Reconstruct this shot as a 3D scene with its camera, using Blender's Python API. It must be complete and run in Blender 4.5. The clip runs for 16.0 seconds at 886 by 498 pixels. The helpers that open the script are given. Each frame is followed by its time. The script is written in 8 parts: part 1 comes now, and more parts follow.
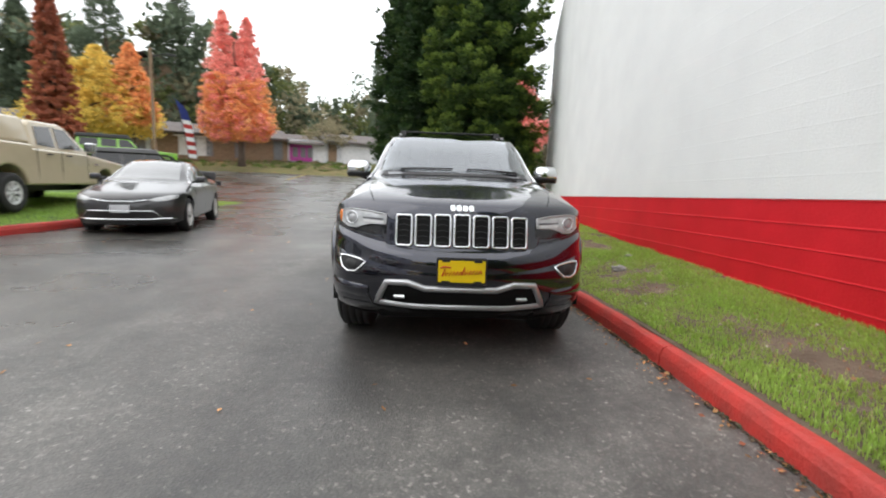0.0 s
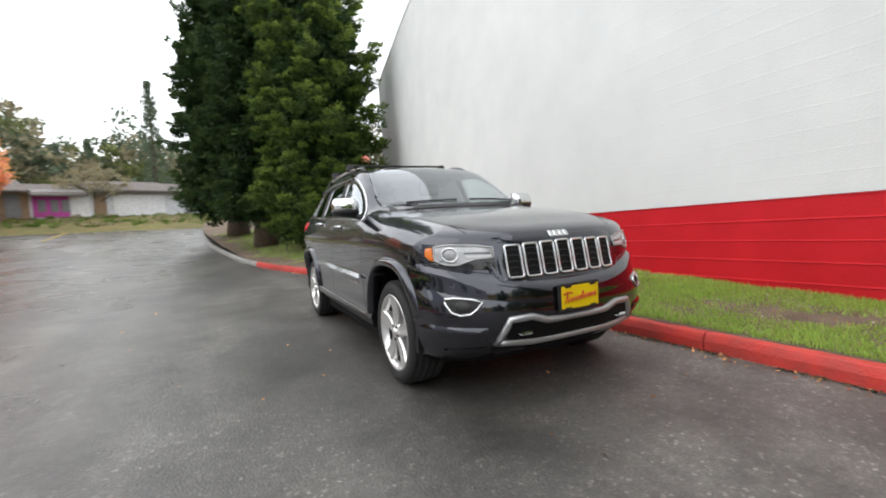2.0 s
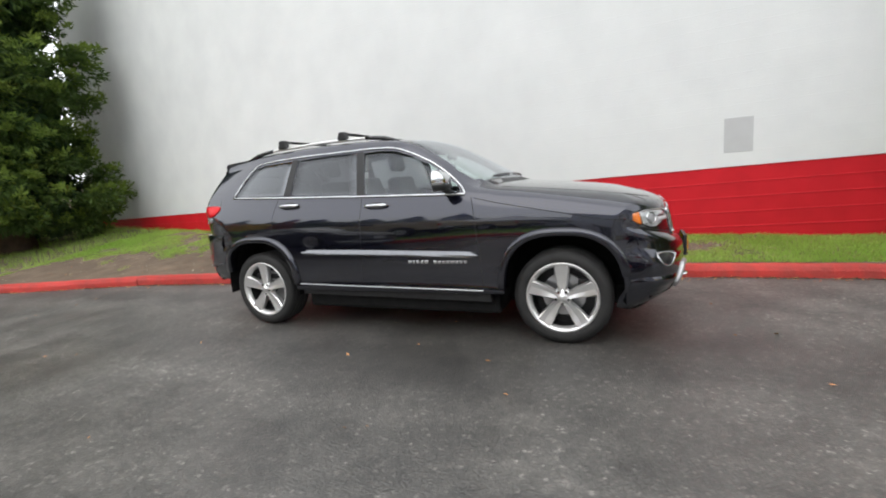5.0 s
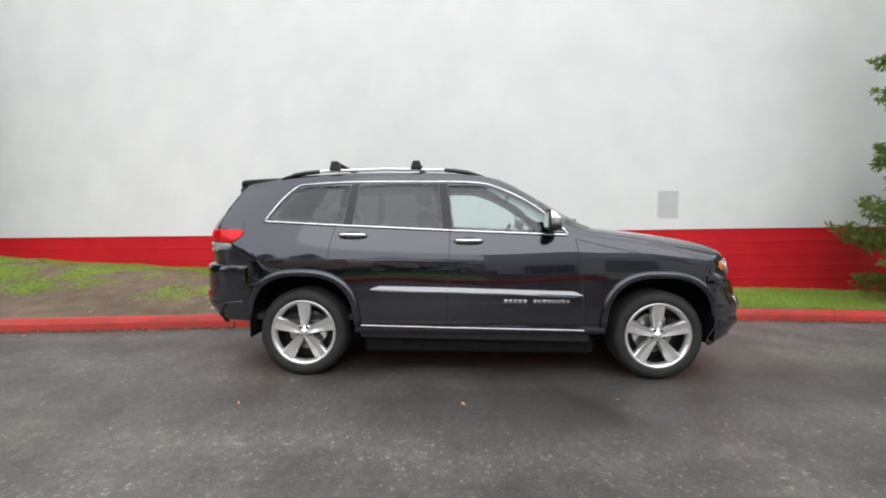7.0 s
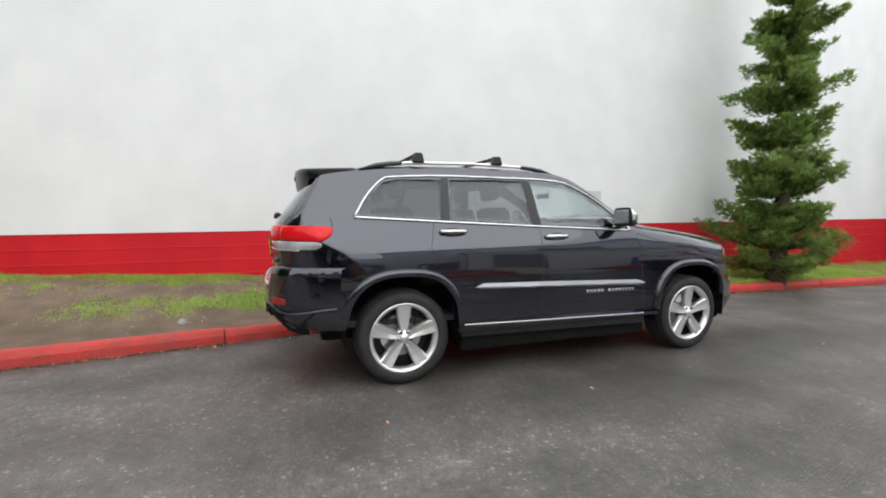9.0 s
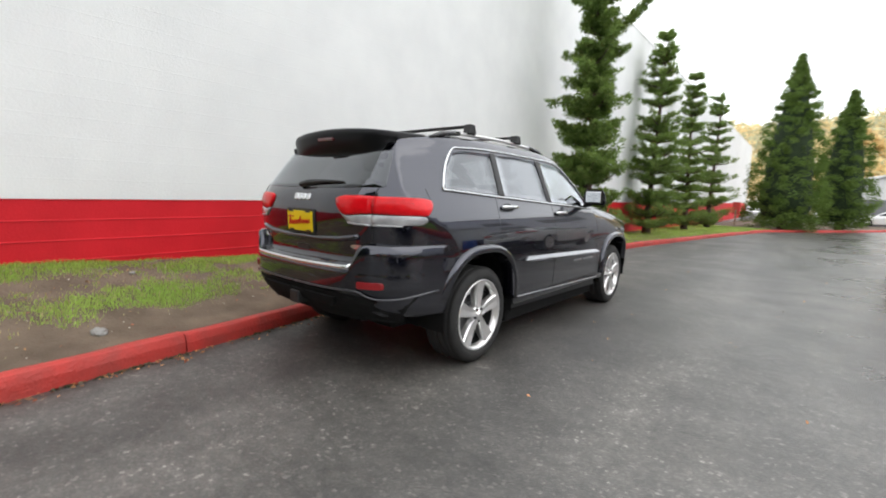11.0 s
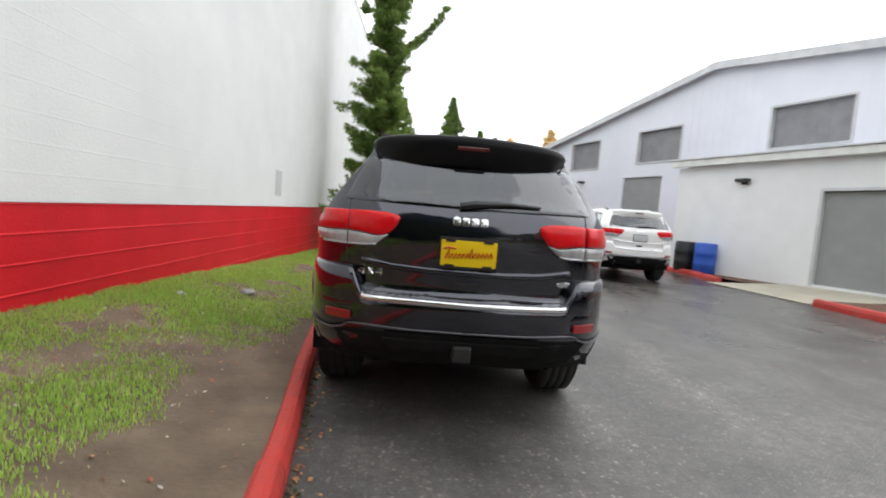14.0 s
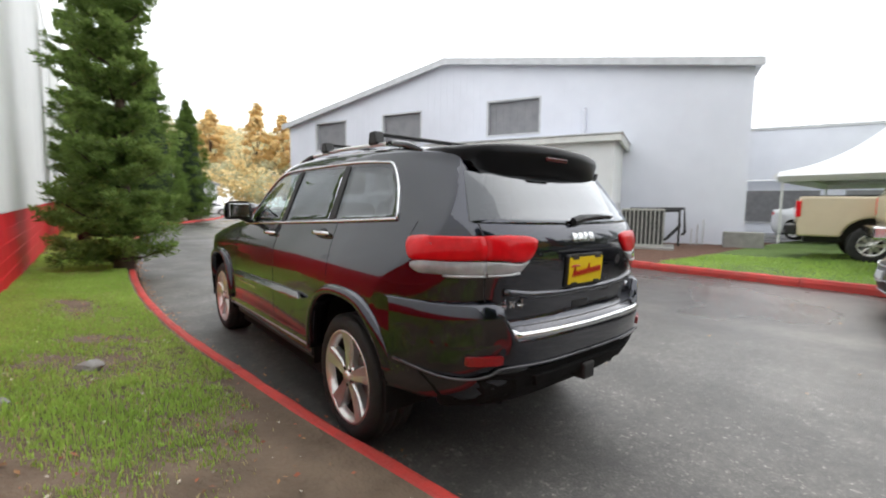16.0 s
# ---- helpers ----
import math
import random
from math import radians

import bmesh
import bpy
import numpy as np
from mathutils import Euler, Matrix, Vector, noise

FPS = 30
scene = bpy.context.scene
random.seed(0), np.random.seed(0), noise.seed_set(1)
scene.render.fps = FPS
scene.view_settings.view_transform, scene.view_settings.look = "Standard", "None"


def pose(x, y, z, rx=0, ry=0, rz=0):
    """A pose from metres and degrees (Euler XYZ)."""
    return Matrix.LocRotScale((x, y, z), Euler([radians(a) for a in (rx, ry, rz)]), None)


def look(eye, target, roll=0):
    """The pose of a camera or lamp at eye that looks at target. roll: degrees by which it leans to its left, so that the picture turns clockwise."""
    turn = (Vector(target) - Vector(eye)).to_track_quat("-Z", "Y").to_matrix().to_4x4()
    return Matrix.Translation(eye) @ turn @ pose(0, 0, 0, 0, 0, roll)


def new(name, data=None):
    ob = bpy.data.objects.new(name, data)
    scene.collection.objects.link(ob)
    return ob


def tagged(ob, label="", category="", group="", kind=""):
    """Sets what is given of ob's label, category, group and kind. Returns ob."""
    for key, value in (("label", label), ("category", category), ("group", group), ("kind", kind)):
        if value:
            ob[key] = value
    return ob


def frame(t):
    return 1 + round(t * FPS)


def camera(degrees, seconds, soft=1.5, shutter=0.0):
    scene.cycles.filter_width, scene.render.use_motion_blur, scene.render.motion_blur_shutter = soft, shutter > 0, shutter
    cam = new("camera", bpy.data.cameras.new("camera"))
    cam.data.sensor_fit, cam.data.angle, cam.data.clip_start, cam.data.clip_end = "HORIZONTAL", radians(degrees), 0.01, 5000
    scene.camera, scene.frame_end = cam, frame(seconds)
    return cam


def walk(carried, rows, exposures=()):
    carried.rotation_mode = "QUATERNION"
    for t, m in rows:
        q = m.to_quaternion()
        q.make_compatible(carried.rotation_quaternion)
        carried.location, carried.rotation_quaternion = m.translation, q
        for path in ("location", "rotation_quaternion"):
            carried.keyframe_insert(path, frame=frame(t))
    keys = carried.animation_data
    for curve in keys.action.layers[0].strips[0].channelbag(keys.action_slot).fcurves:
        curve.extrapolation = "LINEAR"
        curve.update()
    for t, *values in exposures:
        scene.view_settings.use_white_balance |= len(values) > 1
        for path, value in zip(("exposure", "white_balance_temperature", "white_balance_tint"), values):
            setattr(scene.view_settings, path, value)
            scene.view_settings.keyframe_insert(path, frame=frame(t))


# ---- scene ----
cam = camera(90.7, 16.0, soft=1.9, shutter=0.4)
PATH = [
    (0, (-0.2, -5.048, 1.155), (-0.143, -3.069, 0.873), 2.0),
    (0.5, (-0.572, -4.937, 1.131), (-0.236, -2.99, 0.822), 0.9),
    (1, (-0.986, -4.757, 1.13), (-0.492, -2.834, 0.891), 1.2),
    (1.5, (-1.464, -4.591, 1.133), (-0.815, -2.708, 0.953), -0.8),
    (2, (-1.934, -4.369, 1.136), (-1.036, -2.587, 1.008), -3.3),
    (2.5, (-2.358, -4.053, 1.084), (-1.185, -2.44, 0.93), -0.1),
    (3, (-2.837, -3.78, 1.154), (-1.45, -2.354, 0.954), -0.3),
    (3.5, (-3.21, -3.344, 1.196), (-1.702, -2.045, 1.0), -1.6),
    (3.7, (-3.383, -3.178, 1.237), (-1.821, -1.955, 0.987), -3.1),
    (5.8, (-4.392, -1.062, 1.305), (-2.471, -0.538, 1.116), -2.0),
    (6, (-4.422, -0.86, 1.277), (-2.483, -0.399, 1.11), -1.4),
    (6.5, (-4.421, -0.339, 1.28), (-2.446, -0.05, 1.143), -0.3),
    (7, (-4.456, 0.205, 1.277), (-2.46, 0.258, 1.16), 0.2),
    (7.5, (-4.393, 0.718, 1.263), (-2.403, 0.604, 1.099), 1.6),
    (8, (-4.33, 1.289, 1.258), (-2.357, 1.023, 1.069), -0.6),
    (8.5, (-4.226, 1.773, 1.251), (-2.283, 1.321, 1.11), 0.3),
    (9, (-4.085, 2.316, 1.283), (-2.211, 1.632, 1.143), 0.4),
    (9.2, (-3.977, 2.521, 1.309), (-2.147, 1.735, 1.126), 2.1),
    (11.5, (-2.25, 4.399, 1.212), (-1.155, 2.734, 1.041), 1.6),
    (12, (-1.751, 4.55, 1.216), (-0.814, 2.786, 1.111), 2.0),
    (12.5, (-1.236, 4.733, 1.212), (-0.54, 2.862, 1.084), 0.9),
    (13, (-0.71, 4.815, 1.216), (-0.278, 2.865, 1.099), 1.3),
    (13.5, (-0.244, 4.825, 1.205), (-0.086, 2.834, 1.101), 1.3),
    (14, (0.256, 4.706, 1.212), (0.153, 2.714, 1.073), 4.6),
    (14.5, (0.744, 4.579, 1.225), (0.311, 2.63, 1.106), 1.8),
    (15, (1.2, 4.3, 1.232), (0.466, 2.442, 1.124), 3.3),
    (15.5, (1.645, 4.052, 1.266), (0.636, 2.335, 1.087), -0.1),
    (16, (2.02, 3.711, 1.342), (0.761, 2.168, 1.159), 0.7),
]
walk(cam, [(t, look(eye, target, roll)) for t, eye, target, roll in PATH])

# world, sun
world = bpy.data.worlds.new("overcast")
scene.world = world
world.use_nodes = True
wn, wl = world.node_tree.nodes, world.node_tree.links
wn.clear()
sky = wn.new("ShaderNodeTexSky")
sky.sky_type, sky.sun_disc = "NISHITA", False
sky.sun_elevation, sky.sun_rotation = radians(50), radians(-75)
cloud = wn.new("ShaderNodeMixRGB")
cloud.inputs[0].default_value = 0.9
cloud.inputs[2].default_value = (10.7, 10.9, 11.05, 1)
bg = wn.new("ShaderNodeBackground")
bg.inputs[1].default_value = 0.188
wout = wn.new("ShaderNodeOutputWorld")
wl.new(sky.outputs[0], cloud.inputs[1])
wl.new(cloud.outputs[0], bg.inputs[0])
wl.new(bg.outputs[0], wout.inputs[0])
sun = new("sun", bpy.data.lights.new("sun", "SUN"))
sun.data.energy, sun.data.angle, sun.data.color = 0.7, radians(60), (1, 0.97, 0.93)
sun.matrix_world = look((-8, -2, 10), (0, 0, 0))


# ---- materials ----
def surf(name, c1, c2=None, scale=6.0, rough=0.6, metal=0.0, bump=0.0, bscale=60.0, rvar=0.0, big=0.0, coat=0.0, spec=0.5, rand=0.0, coord="Object"):
    """Two colours mixed by noise at scale, a broader mottling (big), fine relief (bump at bscale)."""
    m = bpy.data.materials.new(name)
    m.use_nodes = True
    n, l = m.node_tree.nodes, m.node_tree.links
    b = n["Principled BSDF"]
    b.inputs["Roughness"].default_value, b.inputs["Metallic"].default_value = rough, metal
    b.inputs["Coat Weight"].default_value, b.inputs["Coat Roughness"].default_value = coat, 0.03
    b.inputs["Specular IOR Level"].default_value = spec
    c2 = c2 or tuple(v * 0.8 for v in c1)
    tc = n.new("ShaderNodeTexCoord")
    no = n.new("ShaderNodeTexNoise")
    no.inputs["Scale"].default_value, no.inputs["Detail"].default_value = scale, 6
    l.new(tc.outputs[coord], no.inputs["Vector"])
    ramp = n.new("ShaderNodeValToRGB")
    ramp.color_ramp.elements[0].position, ramp.color_ramp.elements[1].position = 0.32, 0.68
    ramp.color_ramp.elements[0].color, ramp.color_ramp.elements[1].color = (*c1, 1), (*c2, 1)
    l.new(no.outputs["Fac"], ramp.inputs[0])
    col = ramp.outputs[0]
    if big:
        nb = n.new("ShaderNodeTexNoise")
        nb.inputs["Scale"].default_value, nb.inputs["Detail"].default_value = scale * 0.13, 3
        l.new(tc.outputs[coord], nb.inputs["Vector"])
        mr = n.new("ShaderNodeMapRange")
        mr.inputs[1].default_value, mr.inputs[2].default_value = 0.3, 0.7
        mr.inputs[3].default_value, mr.inputs[4].default_value = 1 - big, 1 + big
        l.new(nb.outputs["Fac"], mr.inputs[0])
        mul = n.new("ShaderNodeMixRGB")
        mul.blend_type, mul.inputs[0].default_value = "MULTIPLY", 1
        l.new(col, mul.inputs[1])
        l.new(mr.outputs[0], mul.inputs[2])
        col = mul.outputs[0]
    if rand:
        oi = n.new("ShaderNodeNewGeometry")
        mr = n.new("ShaderNodeMapRange")
        mr.inputs[3].default_value, mr.inputs[4].default_value = 1 - rand, 1 + rand
        l.new(oi.outputs["Random Per Island"], mr.inputs[0])
        mul = n.new("ShaderNodeMixRGB")
        mul.blend_type, mul.inputs[0].default_value = "MULTIPLY", 1
        l.new(col, mul.inputs[1])
        l.new(mr.outputs[0], mul.inputs[2])
        col = mul.outputs[0]
    l.new(col, b.inputs["Base Color"])
    if rvar:
        mr = n.new("ShaderNodeMapRange")
        mr.inputs[1].default_value, mr.inputs[2].default_value = 0.3, 0.7
        mr.inputs[3].default_value, mr.inputs[4].default_value = rough - rvar, rough + rvar
        l.new(no.outputs["Fac"], mr.inputs[0])
        l.new(mr.outputs[0], b.inputs["Roughness"])
    if bump:
        nf = n.new("ShaderNodeTexNoise")
        nf.inputs["Scale"].default_value, nf.inputs["Detail"].default_value = bscale, 5
        l.new(tc.outputs[coord], nf.inputs["Vector"])
        bu = n.new("ShaderNodeBump")
        bu.inputs["Strength"].default_value, bu.inputs["Distance"].default_value = bump, 0.02
        l.new(nf.outputs["Fac"], bu.inputs["Height"])
        l.new(bu.outputs[0], b.inputs["Normal"])
    return m


def leafy(name, dark, light, trans=0.25):
    """Foliage: colour varies leaf by leaf and clump by clump."""
    m = surf(name, dark, light, scale=0.9, rough=0.65, rand=0.45, spec=0.25)
    n, l = m.node_tree.nodes, m.node_tree.links
    b, out = n["Principled BSDF"], n["Material Output"]
    tr = n.new("ShaderNodeBsdfTranslucent")
    tr.inputs[0].default_value = (*[v * 1.3 for v in light], 1)
    mix = n.new("ShaderNodeMixShader")
    mix.inputs[0].default_value = trans
    l.new(b.outputs[0], mix.inputs[1])
    l.new(tr.outputs[0], mix.inputs[2])
    l.new(mix.outputs[0], out.inputs[0])
    return m


def glassy(name, tint, base, power=3.0, rough=0.02):
    """Sheet glass: clear or tinted; its mirror gloss grows from base, face on, to one at grazing angles."""
    m = bpy.data.materials.new(name)
    m.use_nodes = True
    n, l = m.node_tree.nodes, m.node_tree.links
    n.remove(n["Principled BSDF"])
    tr, gl, lw, mx = n.new("ShaderNodeBsdfTransparent"), n.new("ShaderNodeBsdfGlossy"), n.new("ShaderNodeLayerWeight"), n.new("ShaderNodeMixShader")
    tr.inputs[0].default_value = (*tint, 1)
    gl.inputs["Roughness"].default_value = rough
    gl.inputs["Color"].default_value = (0.93, 0.96, 1, 1)
    lw.inputs["Blend"].default_value = 0.5
    pw, ma = n.new("ShaderNodeMath"), n.new("ShaderNodeMath")
    pw.operation, ma.operation = "POWER", "MULTIPLY_ADD"
    pw.inputs[1].default_value, ma.inputs[1].default_value, ma.inputs[2].default_value = power, 1 - base, base
    l.new(lw.outputs["Facing"], pw.inputs[0])
    l.new(pw.outputs[0], ma.inputs[0])
    l.new(ma.outputs[0], mx.inputs[0])
    l.new(tr.outputs[0], mx.inputs[1])
    l.new(gl.outputs[0], mx.inputs[2])
    l.new(mx.outputs[0], n["Material Output"].inputs[0])
    return m


def asphalt_material():
    """Damp asphalt: stones of two sizes with pale chips, broad worn and wet patches, a dark patch round the parked car."""
    m = surf("wet_asphalt", (0.054, 0.0505, 0.045), (0.085, 0.0795, 0.0715), scale=2.2, rough=0.45, bump=0.33, bscale=70, big=0.2, spec=1.0)
    n, l = m.node_tree.nodes, m.node_tree.links
    b = n["Principled BSDF"]
    tc = next(x for x in n if x.bl_idname == "ShaderNodeTexCoord")
    place = tc.outputs["Object"]

    def noise_at(scale, detail, vector=None, rough=0.5):
        q = n.new("ShaderNodeTexNoise")
        q.inputs["Scale"].default_value, q.inputs["Detail"].default_value, q.inputs["Roughness"].default_value = scale, detail, rough
        l.new(vector or place, q.inputs["Vector"])
        return q

    def to(socket, a0, a1, b0, b1):
        q = n.new("ShaderNodeMapRange")
        for i, v in enumerate((a0, a1, b0, b1)):
            q.inputs[i + 1].default_value = v
        l.new(socket, q.inputs[0])
        return q.outputs[0]

    def wobbled(amount, scale, detail):
        q = n.new("ShaderNodeVectorMath")
        q.operation = "MULTIPLY_ADD"
        q.inputs[1].default_value = (amount, amount, 0)
        l.new(noise_at(scale, detail).outputs["Color"], q.inputs[0])
        l.new(place, q.inputs[2])
        return q.outputs[0]

    def stones(scale, a0, a1, b0, b1):
        v = n.new("ShaderNodeTexVoronoi")
        v.inputs["Scale"].default_value = scale
        l.new(wobbled(0.9 / scale, scale * 0.6, 2), v.inputs["Vector"])
        c = n.new("ShaderNodeSeparateColor")
        l.new(v.outputs["Color"], c.inputs[0])
        return to(c.outputs[0], a0, a1, b0, b1)
    # paler streaks along the drive where tyres have dried it
    mp = n.new("ShaderNodeMapping")
    mp.inputs["Scale"].default_value, mp.inputs["Rotation"].default_value = (0.9, 0.11, 1), (0, 0, 0.1)
    l.new(place, mp.inputs["Vector"])
    streak = to(noise_at(1.3, 5, mp.outputs[0]).outputs["Fac"], 0.4, 0.68, 0.84, 1.55)
    # darker patch with a ragged edge, centred near the parked car
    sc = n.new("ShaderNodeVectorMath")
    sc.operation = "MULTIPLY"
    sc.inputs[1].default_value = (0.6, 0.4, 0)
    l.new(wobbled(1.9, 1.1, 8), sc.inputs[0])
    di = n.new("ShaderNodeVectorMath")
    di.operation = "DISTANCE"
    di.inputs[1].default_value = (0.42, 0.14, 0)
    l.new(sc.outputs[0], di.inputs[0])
    dark_patch = to(di.outputs["Value"], 0.85, 1.12, 0.72, 1.0)
    src = b.inputs["Base Color"].links[0].from_socket
    for k in (stones(95, 0.6, 1.0, 0.86, 1.45), stones(62, 0.93, 0.985, 0.97, 2.3), to(noise_at(13, 6, None, 0.7).outputs["Fac"], 0.32, 0.68, 0.66, 1.4), to(noise_at(1.7, 7, None, 0.62).outputs["Fac"], 0.36, 0.64, 0.72, 1.25), streak, dark_patch):
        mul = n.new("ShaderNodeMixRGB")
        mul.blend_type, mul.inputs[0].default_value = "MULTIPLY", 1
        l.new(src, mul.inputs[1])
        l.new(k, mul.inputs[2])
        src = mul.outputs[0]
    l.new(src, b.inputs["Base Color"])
    # damp film: smoother in broad patches and out on the drive
    film_ = to(noise_at(0.5, 6).outputs["Fac"], 0.36, 0.66, 0.2, 0.38)
    xyz, dry = n.new("ShaderNodeSeparateXYZ"), n.new("ShaderNodeMath")
    l.new(wobbled(1.2, 0.8, 4), xyz.inputs[0])
    dry.operation = "ADD"
    l.new(film_, dry.inputs[0])
    l.new(to(xyz.outputs[0], -3.2, 0.2, 0.0, 0.3), dry.inputs[1])
    l.new(dry.outputs[0], b.inputs["Roughness"])
    return m


M = {}
M["asphalt"] = asphalt_material()
M["white_paint"] = surf("white_painted_block", (0.8, 0.81, 0.8), (0.74, 0.75, 0.745), scale=1.4, rough=0.62, bump=0.12, bscale=45, big=0.05)
M["red_paint"] = surf("red_painted_block", (0.63, 0.014, 0.024), (0.54, 0.011, 0.019), scale=2.5, rough=0.55, bump=0.15, bscale=45, big=0.1, spec=0.25)
M["red_kerb"] = surf("worn_red_kerb_paint", (0.58, 0.045, 0.035), (0.4, 0.05, 0.04), scale=7, rough=0.6, bump=0.5, bscale=50, big=0.2)
M["concrete"] = surf("grey_concrete", (0.33, 0.32, 0.3), (0.24, 0.235, 0.22), scale=5, rough=0.8, bump=0.4, bscale=60, big=0.15)
M["soil"] = surf("bare_soil", (0.1, 0.07, 0.045), (0.16, 0.115, 0.075), scale=5, rough=0.95, bump=0.9, bscale=40, big=0.2)
M["turf"] = surf("mown_turf", (0.09, 0.16, 0.03), (0.14, 0.21, 0.05), scale=9, rough=0.9, bump=0.9, bscale=70, big=0.2)
M["grass"] = leafy("grass_blades", (0.23, 0.4, 0.06), (0.42, 0.57, 0.14), 0.45)
M["dry_grass"] = leafy("dry_grass_blades", (0.38, 0.33, 0.16), (0.5, 0.44, 0.24), 0.4)
M["bark"] = surf("bark", (0.07, 0.05, 0.035), (0.12, 0.085, 0.06), scale=8, rough=0.9, bump=0.9, bscale=25)
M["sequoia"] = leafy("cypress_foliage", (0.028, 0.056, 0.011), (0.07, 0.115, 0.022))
# lighter leaf colour that paints daylight on the outer clump tops
M["sequoia_tip"] = leafy("cypress_lit_tips", (0.085, 0.14, 0.022), (0.155, 0.215, 0.038), 0.35)
# shaded copy of the cypress colour, for backlit trees and crown insides
M["shaded_cypress"] = leafy("shaded_cypress_foliage", (0.014, 0.034, 0.012), (0.035, 0.07, 0.02))
# fir green lightened: the haze of distance is in the colour
M["fir"] = leafy("hazed_fir_foliage", (0.075, 0.105, 0.07), (0.14, 0.175, 0.11))
M["shaded_tip"] = leafy("shaded_cypress_tips", (0.022, 0.046, 0.012), (0.05, 0.085, 0.02))
M["pine_tip"] = leafy("pine_lit_tips", (0.14, 0.22, 0.05), (0.24, 0.33, 0.09), 0.35)
M["pine"] = leafy("pine_foliage", (0.085, 0.14, 0.035), (0.19, 0.27, 0.07), 0.45)
M["hedge"] = leafy("arborvitae_foliage", (0.075, 0.135, 0.022), (0.145, 0.215, 0.045))
# reds and oranges paled to imitate haze on the far maple
M["red_leaf"] = leafy("red_autumn_leaves", (0.7, 0.24, 0.2), (0.85, 0.42, 0.36), 0.4)
M["orange_leaf"] = leafy("orange_autumn_leaves", (0.72, 0.32, 0.15), (0.82, 0.46, 0.2), 0.4)
M["yellow_leaf"] = leafy("yellow_autumn_leaves", (0.6, 0.44, 0.09), (0.74, 0.57, 0.16), 0.4)
M["russet_leaf"] = leafy("russet_leaves", (0.27, 0.08, 0.05), (0.44, 0.16, 0.09), 0.3)
# far woods and hillside: haze painted into the leaf colours
M["mixed_leaf"] = leafy("hazed_woods_leaves", (0.2, 0.2, 0.13), (0.34, 0.29, 0.18), 0.3)
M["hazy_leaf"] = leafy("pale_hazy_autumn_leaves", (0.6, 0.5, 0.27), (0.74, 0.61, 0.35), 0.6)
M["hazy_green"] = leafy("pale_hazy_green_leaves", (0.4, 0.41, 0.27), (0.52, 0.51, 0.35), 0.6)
M["siding"] = surf("pale_blue_grey_metal_siding", (0.72, 0.74, 0.81), (0.68, 0.7, 0.77), scale=1.2, rough=0.5, big=0.04, bump=0.05, bscale=12)
M["annex_wall"] = surf("off_white_stucco", (0.79, 0.805, 0.81), (0.75, 0.765, 0.77), scale=2, rough=0.7, big=0.05, bump=0.15, bscale=60)
M["panel_grey"] = surf("painted_over_grey", (0.6, 0.605, 0.605), (0.56, 0.565, 0.565), scale=4, rough=0.6)
M["trim_grey"] = surf("pale_grey_trim", (0.6, 0.61, 0.63), scale=3, rough=0.5)
M["trim_white"] = surf("off_white_trim", (0.8, 0.81, 0.78), scale=3, rough=0.55)
M["roller"] = surf("grey_roller_door", (0.3, 0.31, 0.31), (0.27, 0.28, 0.28), scale=3, rough=0.5)
M["dark_window"] = surf("dark_window_pane", (0.17, 0.17, 0.18), (0.22, 0.22, 0.23), scale=5, rough=0.15)
M["roof_brown"] = surf("weathered_brown_roof", (0.1, 0.085, 0.08), (0.16, 0.14, 0.13), scale=2, rough=0.85, bump=0.5, bscale=10)
M["black"] = surf("black_plastic", (0.012, 0.012, 0.013), (0.018, 0.018, 0.018), scale=20, rough=0.5, bump=0.1, bscale=120)
M["gloss_black"] = surf("gloss_black", (0.006, 0.006, 0.007), scale=10, rough=0.12, coat=0.5)
M["rubber"] = surf("tyre_rubber", (0.016, 0.016, 0.016), (0.026, 0.025, 0.024), scale=12, rough=0.75, bump=0.2, bscale=90)
M["chrome"] = surf("chrome", (0.78, 0.79, 0.8), (0.7, 0.71, 0.72), scale=3, rough=0.12, metal=1.0)
M["alloy"] = surf("polished_alloy", (0.86, 0.85, 0.84), (0.78, 0.77, 0.76), scale=5, rough=0.3, metal=0.85)
M["satin"] = surf("satin_silver_trim", (0.5, 0.5, 0.51), (0.44, 0.44, 0.45), scale=6, rough=0.28, metal=0.8)
M["bright_moulding"] = surf("slate_glossy_moulding", (0.17, 0.175, 0.19), (0.2, 0.205, 0.22), scale=40, rough=0.18, metal=0.9, coat=1.0)
M["dark_metal"] = surf("dark_metal", (0.05, 0.05, 0.05), scale=9, rough=0.5, metal=0.6)
M["paint_dark"] = surf("dark_slate_metallic_paint", (0.0125, 0.0138, 0.026), (0.0165, 0.018, 0.032), scale=300, rough=0.26, metal=0.9, coat=1.0, spec=0.1)
M["paint_dark"].node_tree.nodes["Principled BSDF"].inputs["Coat IOR"].default_value = 1.75
M["spoiler_black"] = surf("black_spoiler_plastic", (0.008, 0.008, 0.009), scale=10, rough=0.3, coat=0.0, spec=0.12)
M["under_black"] = surf("dull_black_under_parts", (0.008, 0.008, 0.008), (0.012, 0.012, 0.012), scale=15, rough=0.85, bump=0.2, bscale=80, spec=0.15)
M["deep_mesh"] = surf("deep_black_grille_mesh", (0.004, 0.004, 0.004), scale=15, rough=0.6, spec=0.2)
M["deep_red"] = surf("deep_red_reflector", (0.32, 0.008, 0.012), (0.26, 0.006, 0.01), scale=60, rough=0.3, coat=0.5)
M["dim_red"] = surf("smoked_red_lens", (0.09, 0.006, 0.008), scale=15, rough=0.25, coat=0.6)
